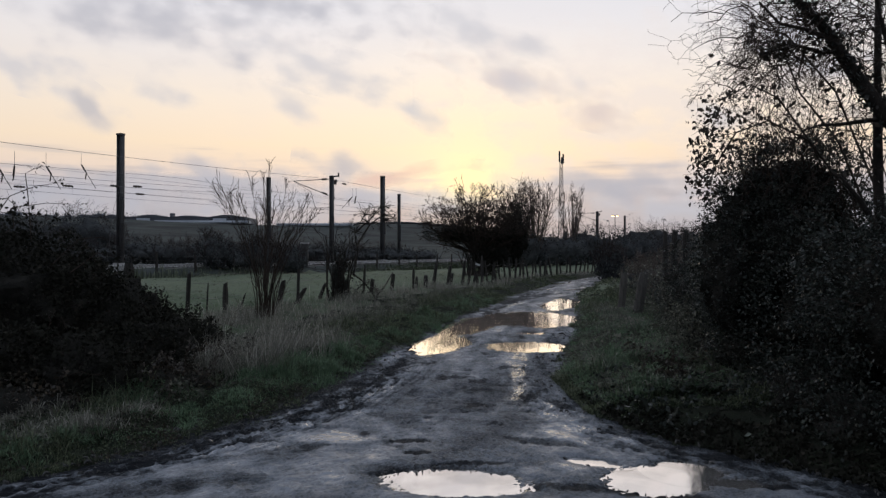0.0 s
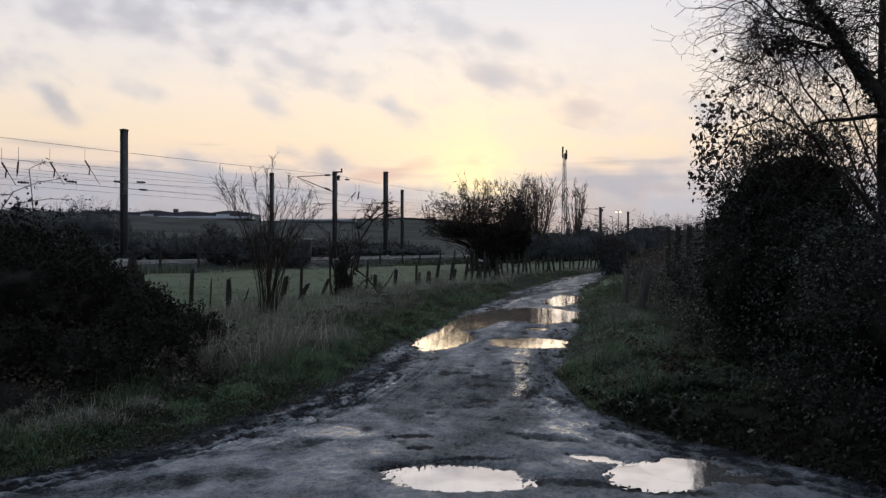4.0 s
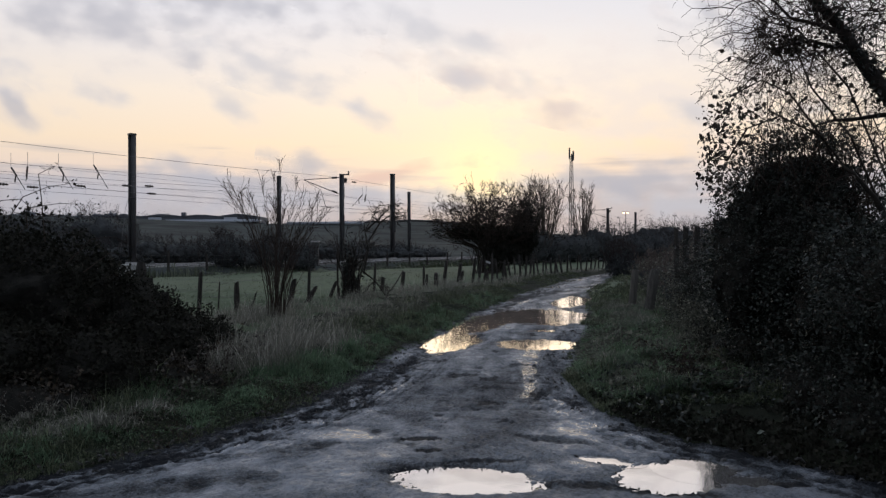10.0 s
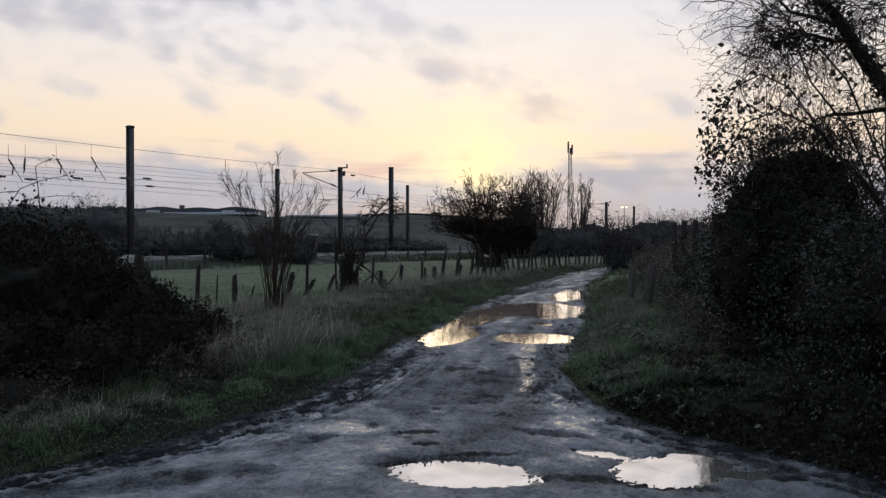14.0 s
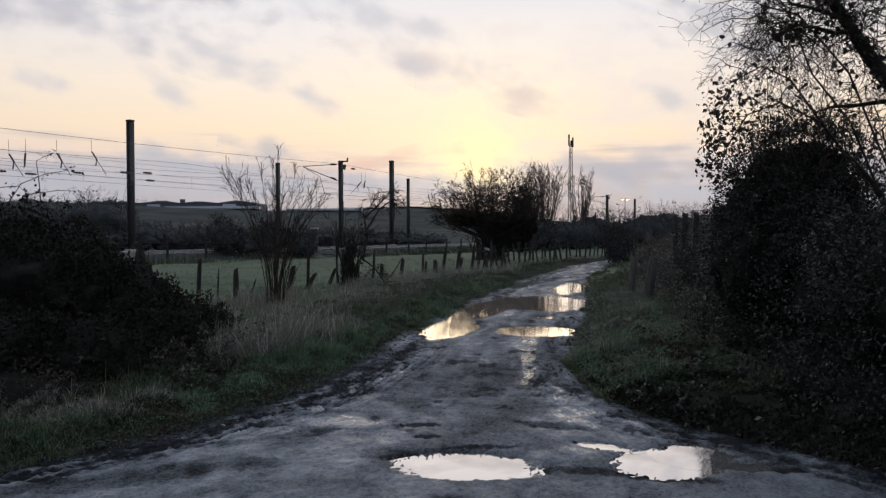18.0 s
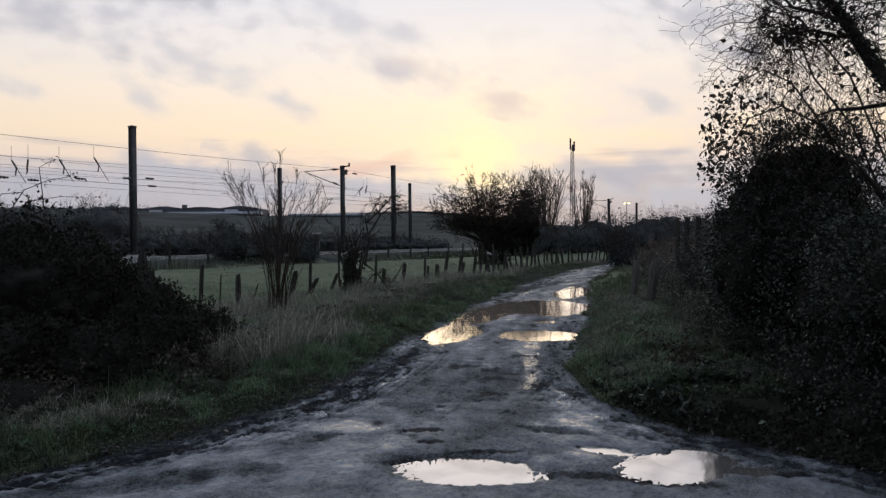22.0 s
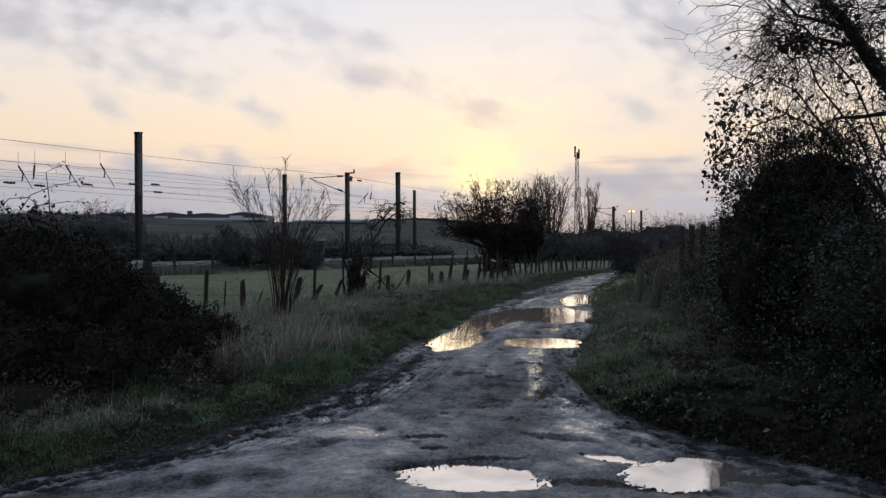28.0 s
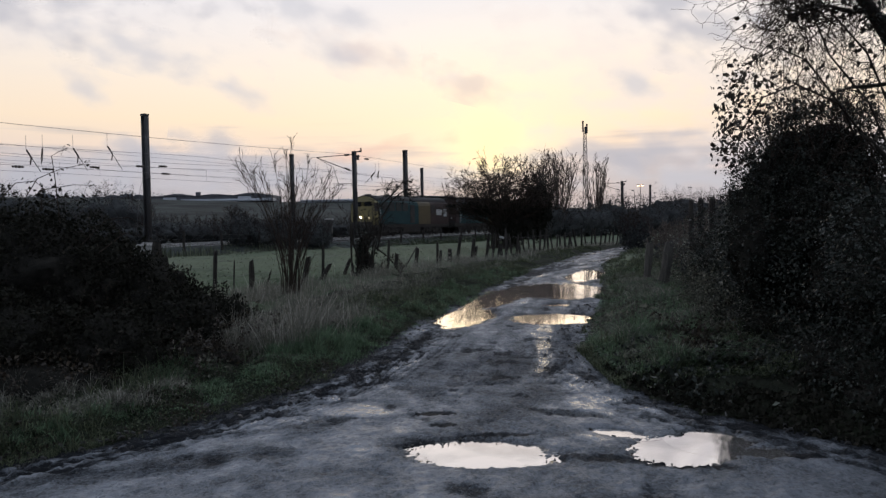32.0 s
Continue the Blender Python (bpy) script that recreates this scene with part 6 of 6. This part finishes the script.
tagged(raw("dock_weeds", v, f, M_BRIAR), "clumps of faded broad-leaved weeds on the verge", "weeds", kind="stuff")
p = scatter(5000, 5.0, 12, -1, 0.2, 1.6, 1.2, 39, 0.3)
p[:, 2] += rr.uniform(0.0, 0.10, len(p))
v, f = leaves(p, 0.04, up=0.2, r=rr)
tagged(raw("dock_weeds", v, f, M_BRIAR), "clumps of faded broad-leaved weeds on the verge", "weeds", kind="stuff")

# tufts that stand out of the sward
def tufts(count, y0, y1, side, near, far, blades_each, spread, height, wd, material, label, seed):
    rr = np.random.default_rng(seed)
    c = scatter(count, y0, y1, side, near, far, 1.3, seed)
    k = np.repeat(np.arange(len(c)), blades_each)
    size = rr.uniform(0.5, 1.4, len(c))[k]
    xy = c[k, :2] + rr.normal(size=(len(k), 2)) * spread * size[:, None]
    v, f = blades(np.stack([xy[:, 0], xy[:, 1], land(xy[:, 0], xy[:, 1]) - 0.01], 1), height, wd, 0.9, 0.5, rr)
    return tagged(raw("grass_tufts", v, f, material), label, "grass", kind="stuff")


tufts(70, 7.4, 15, 1, 0.1, 1.5, 170, 0.06, 0.14, 0.009, M_LUSH, "bright tufts of grass under the hedge", 101)
tufts(60, 7.4, 16, 1, 0.2, 1.8, 120, 0.07, 0.13, 0.008, M_STRAW, "faded tufts of dead grass under the hedge", 102)
tufts(24, 6.0, 13, -1, 0.2, 1.3, 150, 0.07, 0.10, 0.006, M_LUSH, "bright tufts of grass on the lane's edge", 103)
tufts(30, 9.2, 13, -1, 0.7, 2.2, 130, 0.07, 0.22, 0.006, M_STRAW, "faded tufts of dead grass on the bank", 104)

# clods thrown up along the lane's edges
cl = Tubes()
rr = np.random.default_rng(19)
for k in range(700):
    y = 3.4 + 16 * rr.uniform(0, 1) ** 1.6
    o = rr.normal() * 0.22
    x = left_edge(y) + o if k % 2 else right_edge(y) - o
    if any(((x - c[0]) / (c[2] + 0.25)) ** 2 + ((y - c[1]) / (c[3] + 0.3)) ** 2 < 1.2 for c in PUDDLES):
        continue
    s = rr.uniform(0.005, 0.018) * (1 + 0.03 * y)
    cl.add([(x - s, y + rr.normal() * s, 0.02), (x - s * 0.4, y, 0.03 + s * 0.5), (x + s * 0.4, y, 0.03 + s * 0.45), (x + s, y + rr.normal() * s, 0.02)], [s * 0.25, s * 0.7, s * 0.6, s * 0.2], 5)
tagged(cl.done("mud_clods", M_CLOD, smooth=False), "dark wet clods of mud along the edge of the track", "mud", kind="stuff")

rr = np.random.default_rng(17)
n0 = 16000
ss, nn = rr.uniform(-20, 130, n0), rr.uniform(-37.0, -32.6, n0)
xx, yy = ss * U[0] + nn * N[0], ss * U[1] + nn * N[1]
stuff_grass("bank_grass", np.stack([xx, yy, land(xx, yy) - 0.01], 1), 0.34, 0.05, M_WEED, "rank dark grass along the railway fence", 0.7, 0.7, 17)

# loose stones and crumbs of mud on the track, thickest round the puddles
def crumbs(name, count, material, label, seed, lo, hi, rims):
    rr = np.random.default_rng(seed)
    st = Tubes()
    spots = []
    for k in range(count):
        y = 3.6 + 11 * rr.uniform(0, 1) ** 1.9
        spots.append((rr.uniform(left_edge(y), right_edge(y)), y, 1.0))
    for c in PUDDLES[:5]:
        for k in range(int(rims * (c[2] + c[3]))):
            a, e = rr.uniform(0, 2 * np.pi), 1.04 + rr.normal() * 0.07 + abs(rr.normal(0, 0.22)) * (rr.uniform() < 0.6)
            u, v = c[2] * e * math.cos(a), c[3] * e * math.sin(a)
            k_, s_ = math.cos(radians(c[4])), math.sin(radians(c[4]))
            spots.append((c[0] + u * k_ - v * s_, c[1] + u * s_ + v * k_, 0.9))
    wet = [min(turned_to(np.float64(x), np.float64(y), *c) for c in PUDDLES) for x, y, _ in spots]
    for (x, y, much), e in zip(spots, wet):
        if e < 0.8:
            continue
        s = (lo + (hi - lo) * rr.uniform() ** 2) * much * (1.8 if rr.uniform() < 0.04 else 1)
        z = WATER_Z + 0.003 if e < 1.35 else -0.004
        st.box((x, y, z + s * 0.2), (s * rr.uniform(0.8, 1.6), s * rr.uniform(0.6, 1.3), s * 0.5), pose(0, 0, 0, rr.uniform(-25, 25), rr.uniform(-25, 25), rr.uniform(0, 180)))
    tagged(st.done(name, material), label, "gravel", kind="stuff")


crumbs("gravel", 900, M_STONE, "small wet stones on the track", 16, 0.005, 0.015, 0)
crumbs("mud_crumbs", 2200, M_CLOD, "dark crumbs of mud strewn round the puddles", 18, 0.004, 0.016, 110)


# ---- far things ----
def radio_tower(x, y, top):
    z0 = level(x, y)
    t = empty("radio_tower", pose(x, y, z0))
    h = top - z0
    wb, wt = 0.62, 0.26
    legs = [(math.cos(a), math.sin(a)) for a in (0.3, 2.4, 4.5)]
    for c, s in legs:
        Tubes().add([(c * wb, s * wb, 0), (c * wt, s * wt, h - 1.6)], 0.06, 5).done("leg", M_MAST, t)
    n = 16
    for k in range(n):
        z1, z2 = (h - 1.6) * k / n, (h - 1.6) * (k + 1) / n
        r1, r2 = wb + (wt - wb) * k / n, wb + (wt - wb) * (k + 1) / n
        for i in range(3):
            a, b = legs[i], legs[(i + 1) % 3]
            Tubes().add([(a[0] * r1, a[1] * r1, z1), (b[0] * r2, b[1] * r2, z2)], 0.025, 3).done("diagonal_brace", M_MAST, t)
            Tubes().add([(a[0] * r1, a[1] * r1, z1), (b[0] * r1, b[1] * r1, z1)], 0.022, 3).done("cross_brace", M_MAST, t)
    for dx, zz, hh in ((-0.32, h - 1.2, 2.0), (0.36, h - 1.6, 1.7), (0.1, h - 1.9, 1.2)):
        solid("antenna", (0.28, 0.2, hh), M_MAST, t, pose(dx, 0, zz), 0.04)
    solid("equipment_box", (0.6, 0.5, 1.6), M_MAST, t, pose(0.7, 0, 4.0), 0.03)
    tagged(t, "slim lattice radio tower with antennas at its top", "radio tower")


radio_tower(22.8, 130.0, 19.9)
M_LAMP = glowing("lamp_glow", (1.0, 0.62, 0.30), 6.0)


def yard_lamp(x, y, top, lit, heads=2):
    z0 = level(x, y)
    t = empty("yard_lamp", pose(x, y, z0))
    h = top - z0
    Tubes().add([(0, 0, 0), (0, 0, h * 0.6), (0, 0, h)], [0.12, 0.09, 0.06], 6).done("pole", M_MAST, t)
    for s in (-1, 1)[:heads]:
        solid("lamp_head", (0.5, 0.28, 0.18), M_MAST, t, pose(s * 0.42, 0, h + 0.05), 0.04)
        solid("lens", (0.42, 0.26, 0.16), M_LAMP if lit else M_CONC, t, pose(s * 0.42, -0.05, h - 0.10), 0.03, label="glowing orange lamp lens" if lit else "")
    tagged(t, "tall yard lamp with two %s heads" % ("glowing orange" if lit else "unlit"), "yard lamp", group="yard lamps")


yard_lamp(37.5, 150.0, 9.1, True)
yard_lamp(44.0, 182.0, 9.4, False, 1)
yard_lamp(73.0, 230.0, 12.0, False, 2)

# warehouse colours are lifted and greyed too, for distance haze
M_SHED = mat("dark_cladding", (0.055, 0.058, 0.068), (0.095, 0.10, 0.115), 0.2, 0.7, 0.1)
M_SHEDROOF = mat("shed_roof", (0.06, 0.063, 0.07), (0.10, 0.105, 0.115), 0.15, 0.6, 0.1)
M_PALE = mat("pale_sheeting", (0.34, 0.36, 0.40), (0.52, 0.54, 0.58), 0.1, 0.5, 0.1)


def gable(name, w_, d_, h0, h1, material, parent, at):
    bm = bmesh.new()
    v = [bm.verts.new(c) for c in ((-w_ / 2, -d_ / 2, h0), (w_ / 2, -d_ / 2, h0), (w_ / 2, d_ / 2, h0), (-w_ / 2, d_ / 2, h0), (-w_ * 0.1, -d_ / 2, h1), (w_ * 0.1, -d_ / 2, h1), (w_ * 0.1, d_ / 2, h1), (-w_ * 0.1, d_ / 2, h1))]
    for f in ((0, 1, 5, 4), (2, 3, 7, 6), (1, 2, 6, 5), (3, 0, 4, 7), (4, 5, 6, 7), (3, 2, 1, 0)):
        bm.faces.new([v[i] for i in f])
    return part(name, bm, material, parent, at=at)


def warehouse(x, y, z0, bays, bay, label):
    t = empty("warehouse", pose(x, y, z0))
    for k in range(bays):
        cx = (k - (bays - 1) / 2) * bay
        solid("wall", (bay - 0.02, 24, 3.4), M_SHED, t, pose(cx, 0, 1.7), 0.05)
        gable("roof", bay, 25, 3.42, 4.2 + 0.4 * (k % 2), M_SHEDROOF, t, pose(cx, 0, 0))
        door = solid("door", (7, 0.2, 2.6), M_PALE if k in (1, 3) else M_SHED, t, pose(cx - 4, -12.12, 1.5), 0.05)
        solid("door_frame", (7.6, 0.15, 0.3), M_SHEDROOF, t, pose(cx - 4, -12.12, 2.95), 0.03)
    solid("chimney", (2.2, 2.2, 2.0), M_SHED, t, pose(-3, 0, 5.0), 0.1)
    tagged(t, label, "warehouse")


warehouse(-139, 396, level(-139, 396) - 0.2, 4, 20, "long low dark warehouse on the far hill")
pale = solid("polytunnel", (48, 8, 1.4), M_PALE, None, pose(-118, 372, level(-118, 372) + 0.9), 0.5)
tagged(pale, "long pale low polytunnel before the warehouse", "polytunnel", group="polytunnels")
pale = solid("polytunnel", (40, 8, 1.2), M_PALE, None, pose(-62, 380, level(-62, 380) + 0.9), 0.5)
tagged(pale, "long pale low polytunnel before the warehouse", "polytunnel", group="polytunnels")

# ---- the train: two diesel locomotives ----
M_YELLOW = mat("warning_yellow", (0.11, 0.090, 0.028), (0.16, 0.132, 0.045), 1.5, 0.5, 0.05)
M_OCHRE = mat("dark_ochre_paint", (0.045, 0.033, 0.012), (0.080, 0.058, 0.022), 1.2, 0.6, 0.05)
M_BLUE = mat("dull_blue_paint", (0.009, 0.030, 0.034), (0.017, 0.048, 0.052), 0.8, 0.75, 0.05, spec=0.25)
M_GREYP = mat("brown_grey_paint", (0.026, 0.017, 0.016), (0.048, 0.032, 0.029), 0.8, 0.75, 0.05, spec=0.25)
M_ROOF = mat("dark_roof_paint", (0.012, 0.012, 0.013), (0.03, 0.029, 0.029), 1.0, 0.85, 0.1)
M_UNDER = mat("underframe_grime", (0.012, 0.011, 0.010), (0.040, 0.034, 0.030), 2.0, 0.8, 0.3)
M_GLASS = mat("dark_cab_glass", (0.010, 0.012, 0.014), (0.018, 0.020, 0.022), 1.0, 0.08, 0.0)
M_WHITE = mat("white_lettering_paint", (0.22, 0.22, 0.22), (0.38, 0.38, 0.37), 3.0, 0.6, 0.0)
M_HEADLIGHT = glowing("headlight_glow", (1.0, 0.86, 0.62), 6.0)
M_MARKER = glowing("marker_glow", (1.0, 0.75, 0.45), 0.7)


def hull(name, y0, y1, material, parent, half=1.34, z0=1.15, zs=2.95, top=3.80, slope=0.0, label=""):
    """A length of loco body: straight sides, rounded shoulders; slope: how far its front leans back at the top."""
    prof = [(-half, z0), (-half, zs)] + [(-half * math.cos(a), zs + (top - zs) * math.sin(a)) for a in (0.35, 0.75, 1.15)] + [(0, top)]
    prof = prof + [(-x, z) for x, z in prof[-2::-1]]
    bm = bmesh.new()
    rows = []
    for y in (y0, y1):
        rows.append([bm.verts.new((x, y + (slope * max(0, z - 2.2) / 1.6 if y == y0 else 0), z)) for x, z in prof])
    n = len(prof)
    for i in range(n - 1):
        bm.faces.new((rows[0][i], rows[1][i], rows[1][i + 1], rows[0][i + 1]))
    bm.faces.new(rows[0])
    bm.faces.new(rows[1][::-1])
    bm.faces.new((rows[0][0], rows[0][-1], rows[1][-1], rows[1][0]))
    return part(name, bm, material, parent, label)


def locomotive(lit):
    t = empty("diesel_locomotive")
    hull("front_cab", 0.45, 1.30, M_YELLOW if lit else M_GREYP, t, slope=0.5, label="yellow cab front" if lit else "brown-grey cab front")
    hull("body", 1.302, 8.0, M_BLUE, t, label="dull blue body side")
    hull("engine_cover", 8.002, 10.2, M_OCHRE, t, 1.35, label="dark ochre body panel")
    hull("rear_body", 10.202, 13.8, M_GREYP, t, label="brown-grey rear body side")
    hull("roof", 1.0, 13.7, M_ROOF, t, 1.12, 3.2, 3.45, 3.90)
    solid("underframe", (2.55, 13.7, 0.34), M_UNDER, t, pose(0, 7.1, 1.0), 0.03)
    for y in (0.42, 13.85):
        solid("buffer_beam", (2.6, 0.22, 0.62), M_UNDER, t, pose(0, y, 1.02), 0.03)
        for x in (-0.87, 0.87):
            s = -1 if y < 5 else 1
            turned("buffer", [(0.10, 0), (0.10, 0.32), (0.25, 0.33), (0.25, 0.38)], M_UNDER, t, pose(x, y, 1.05, 90 if s < 0 else -90, 0, 0), 12)
    solid("nose_stripe", (2.5, 0.03, 0.18), M_ROOF, t, pose(0, 0.44, 1.32), 0.005)
    for x in (-0.62, 0.62):
        solid("windscreen", (0.95, 0.05, 0.62), M_GLASS, t, pose(x, 0.66, 2.98, 17, 0, 0), 0.02)
        m = solid("marker_light", (0.18, 0.05, 0.18), M_MARKER if lit else M_WHITE, t, pose(x * 1.35, 0.43, 1.75), 0.02)
    solid("headlight", (0.19, 0.07, 0.19), M_HEADLIGHT if lit else M_WHITE, t, pose(-0.1, 0.42, 1.85), 0.03, label="glowing round headlight" if lit else "")
    solid("centre_pillar", (0.20, 0.05, 0.7), M_YELLOW, t, pose(0, 0.64, 2.98, 17, 0, 0), 0.02)
    for x in (-1.345, 1.345):
        s = 0.05
        solid("cab_window", (s, 0.78, 0.78), M_UNDER, t, pose(x, 0.98, 2.75), 0.02)
        solid("side_door", (s, 0.75, 1.75), M_UNDER, t, pose(x, 6.9, 2.15), 0.02, label="dark side doorway")
        for k in range(4):
            solid("grille", (s, 0.9, 0.8), M_UNDER, t, pose(x, 2.3 + k * 1.12, 2.85), 0.01)
            for q in range(4):
                solid("slat", (0.02, 0.88, 0.03), M_BLUE, t, pose(x * 1.02, 2.3 + k * 1.12, 2.58 + q * 0.18), 0.004)
        solid("number_bar", (s, 1.1, 0.6), M_WHITE, t, pose(x, 11.9, 2.35), 0.01, label="white painted lettering bar")
        solid("rear_window", (s, 0.7, 0.9), M_UNDER, t, pose(x, 10.7, 2.65), 0.02)
        solid("logo_bar", (s, 0.6, 0.8), M_WHITE, t, pose(x, 13.1, 2.3), 0.01, label="pale painted panel")
        Tubes().add([(x * 1.03, 1.45, 1.3), (x * 1.05, 1.45, 2.9)], 0.025, 5).done("handrail", M_WHITE, t)
    for y in (3.1, 11.0):
        bogie = empty("bogie", pose(0, y, 0))
        bogie.parent = t
        for x in (-1.05, 1.05):
            solid("side_frame", (0.16, 3.6, 0.34), M_UNDER, bogie, pose(x, 0, 0.62), 0.04)
            for k in (-1.3, 0, 1.3):
                turned("wheel", [(0.46, -0.06), (0.50, 0.0), (0.46, 0.06)], M_UNDER, bogie, pose(x * 0.72, k, 0.5, 0, 90, 0), 18)
                solid("axle_box", (0.22, 0.3, 0.34), M_UNDER, bogie, pose(x * 1.1, k, 0.5), 0.03)
                turned("spring", [(0.09, -0.15), (0.09, 0.15)], M_UNDER, bogie, pose(x * 1.1, k + 0.4, 0.72), 8)
    solid("fuel_tank", (2.3, 3.4, 0.62), M_UNDER, t, pose(0, 7.05, 0.62), 0.12)
    for y in (4.2, 6.3):
        turned("roof_fan", [(0.55, 0), (0.55, 0.10), (0.4, 0.12)], M_ROOF, t, pose(0, y, 3.84), 16)
    solid("exhaust", (0.5, 0.9, 0.16), M_ROOF, t, pose(0, 8.6, 3.92), 0.03)
    solid("horn_box", (0.7, 0.3, 0.16), M_ROOF, t, pose(0, 1.5, 3.92), 0.03)
    return t


loco_1 = tagged(locomotive(True), "yellow-fronted blue diesel locomotive with lit headlight on the rails", "locomotive", group="train")
loco_2 = tagged(locomotive(False), "second blue and brown-grey diesel locomotive coupled behind the first", "locomotive", group="train")


# ---- drifting clouds, far behind everything ----
def cloud_matter(name, colour, rim, density):
    m = bpy.data.materials.new(name)
    m.use_nodes = True
    n, l = m.node_tree.nodes, m.node_tree.links
    n.clear()
    o = n.new("ShaderNodeOutputMaterial")
    mix, tr_, em = n.new("ShaderNodeMixShader"), n.new("ShaderNodeBsdfTransparent"), n.new("ShaderNodeEmission")
    co, info = n.new("ShaderNodeTexCoord"), n.new("ShaderNodeObjectInfo")
    mp = n.new("ShaderNodeMapping")
    mp.inputs["Location"].default_value = (-1.0, 0.0, -1.0)
    mp.inputs["Scale"].default_value = (2.0, 0.0, 2.0)
    l.new(co.outputs["Generated"], mp.inputs[0])
    ln = n.new("ShaderNodeVectorMath")
    ln.operation = "LENGTH"
    l.new(mp.outputs[0], ln.inputs[0])
    sc = n.new("ShaderNodeMapping")
    sc.inputs["Scale"].default_value = (0.0065, 0.0065, 0.011)
    l.new(co.outputs["Object"], sc.inputs[0])
    shift = n.new("ShaderNodeVectorMath")
    shift.operation = "ADD"
    l.new(sc.outputs[0], shift.inputs[0])
    k = n.new("ShaderNodeMath")
    k.operation = "MULTIPLY"
    l.new(info.outputs["Random"], k.inputs[0])
    k.inputs[1].default_value = 37.0
    l.new(k.outputs[0], shift.inputs[1])
    t = n.new("ShaderNodeTexNoise")
    t.inputs["Scale"].default_value, t.inputs["Detail"].default_value, t.inputs["Roughness"].default_value = 0.95, 3.0, 0.36
    l.new(shift.outputs[0], t.inputs["Vector"])
    a = n.new("ShaderNodeMath")
    a.operation = "MULTIPLY_ADD"
    l.new(t.outputs["Fac"], a.inputs[0])
    a.inputs[1].default_value = 2.3
    a.inputs[2].default_value = -0.36
    b = n.new("ShaderNodeMath")
    b.operation = "SUBTRACT"
    l.new(a.outputs[0], b.inputs[0])
    l.new(ln.outputs["Value"], b.inputs[1])
    c = n.new("ShaderNodeMapRange")
    c.interpolation_type = "SMOOTHSTEP"
    l.new(b.outputs[0], c.inputs[0])
    c.inputs[1].default_value, c.inputs[2].default_value, c.inputs[3].default_value, c.inputs[4].default_value = -0.20, 0.95, 0.0, density
    ramp = n.new("ShaderNodeMixRGB")
    l.new(c.outputs[0], ramp.inputs[0])
    ramp.inputs[1].default_value, ramp.inputs[2].default_value = (*rim, 1), (*colour, 1)
    l.new(ramp.outputs[0], em.inputs[0])
    l.new(c.outputs[0], mix.inputs[0])
    l.new(tr_.outputs[0], mix.inputs[1])
    l.new(em.outputs[0], mix.inputs[2])
    l.new(mix.outputs[0], o.inputs[0])
    return m


C_GREY = cloud_matter("grey_cloud", (0.43, 0.44, 0.51), (0.64, 0.62, 0.66), 0.72)
C_SOFT = cloud_matter("soft_cloud", (0.51, 0.525, 0.60), (0.72, 0.70, 0.73), 0.62)
C_WARM = cloud_matter("warm_grey_cloud", (0.60, 0.50, 0.52), (0.84, 0.72, 0.66), 0.6)
C_PINK = cloud_matter("lit_cloud", (0.80, 0.50, 0.44), (0.95, 0.68, 0.52), 0.6)
C_VEIL = cloud_matter("pale_veil", (0.86, 0.78, 0.77), (0.90, 0.80, 0.76), 0.5)
# angle across and up (in thousandths of the distance), half sizes, turn, drift a second, matter
CLOUDS = [(-473, 194, 44, 24, 38, -11.5, C_GREY), (-400, 318, 180, 50, 12, -8.0, C_GREY), (60, 292, 150, 42, 22, -8.5, C_SOFT), (227, 186, 40, 16, 15, -6.4, C_WARM),
          (-127, 117, 48, 18, 8, -6.3, C_GREY), (-26, 190, 50, 15, 28, -8.6, C_SOFT), (-198, 206, 40, 20, 24, -10.0, C_SOFT), (-361, 218, 36, 20, 20, -10.0, C_SOFT),
          (275, 92, 150, 24, 0, -0.6, C_GREY), (-480, 75, 200, 36, 0, -1.5, C_GREY), (-290, 98, 95, 26, 4, -4.0, C_GREY), (-60, 104, 95, 10, -8, -2.0, C_PINK),
          (-210, 72, 170, 24, 0, -1.0, C_GREY), (500, 290, 120, 60, 20, -6.2, C_GREY), (395, 185, 38, 18, 10, -4.6, C_SOFT), (-250, 360, 170, 46, 12, -7.5, C_GREY), (330, 60, 160, 20, 0, -0.4, C_SOFT),
          (-60, 66, 160, 18, 0, -0.8, C_SOFT), (-150, 250, 130, 26, 16, -9.0, C_SOFT), (-560, 250, 110, 26, 18, -9.0, C_SOFT), (120, 235, 110, 20, 14, -7.5, C_WARM), (360, 205, 260, 90, 0, -0.5, C_VEIL)]
drifting = []
for k, (ax, az, hw, hh, turn, rate, matter) in enumerate(CLOUDS):
    D = 2900 + 45 * k
    s = D / 1000
    ob = raw("cloud", [(-hw * 1.5 * s, 0, -hh * 1.5 * s), (hw * 1.5 * s, 0, -hh * 1.5 * s), (hw * 1.5 * s, 0, hh * 1.5 * s), (-hw * 1.5 * s, 0, hh * 1.5 * s)], np.array([[0, 1, 2, 3]]), matter)
    tagged(ob, "soft drifting grey evening cloud" if matter is not C_PINK else "thin sunlit pink evening cloud", "cloud", group="clouds", kind="structure")
    drifting.append((ob, ax * s, D, 1.65 + az * s, turn, rate * s))


def motions():
    rows = []
    for ob, back in ((loco_1, 0.0), (loco_2, 14.9)):
        rows = []
        for k in range(0, 33, 2):
            s = 52.9 + 16.25 * (32 - k) + back
            p = by_rail(s, NEAR_TRACK, RAIL_Z)
            rows.append((k, pose(p[0], p[1], p[2], 0, 0, -30)))
        walk(ob, rows)
    for ob, x, y, z, turn, rate in drifting:
        walk(ob, [(t, pose(x + rate * t, y, z, 0, turn, 0)) for t in (0, 8, 16, 24, 32)])


motions()
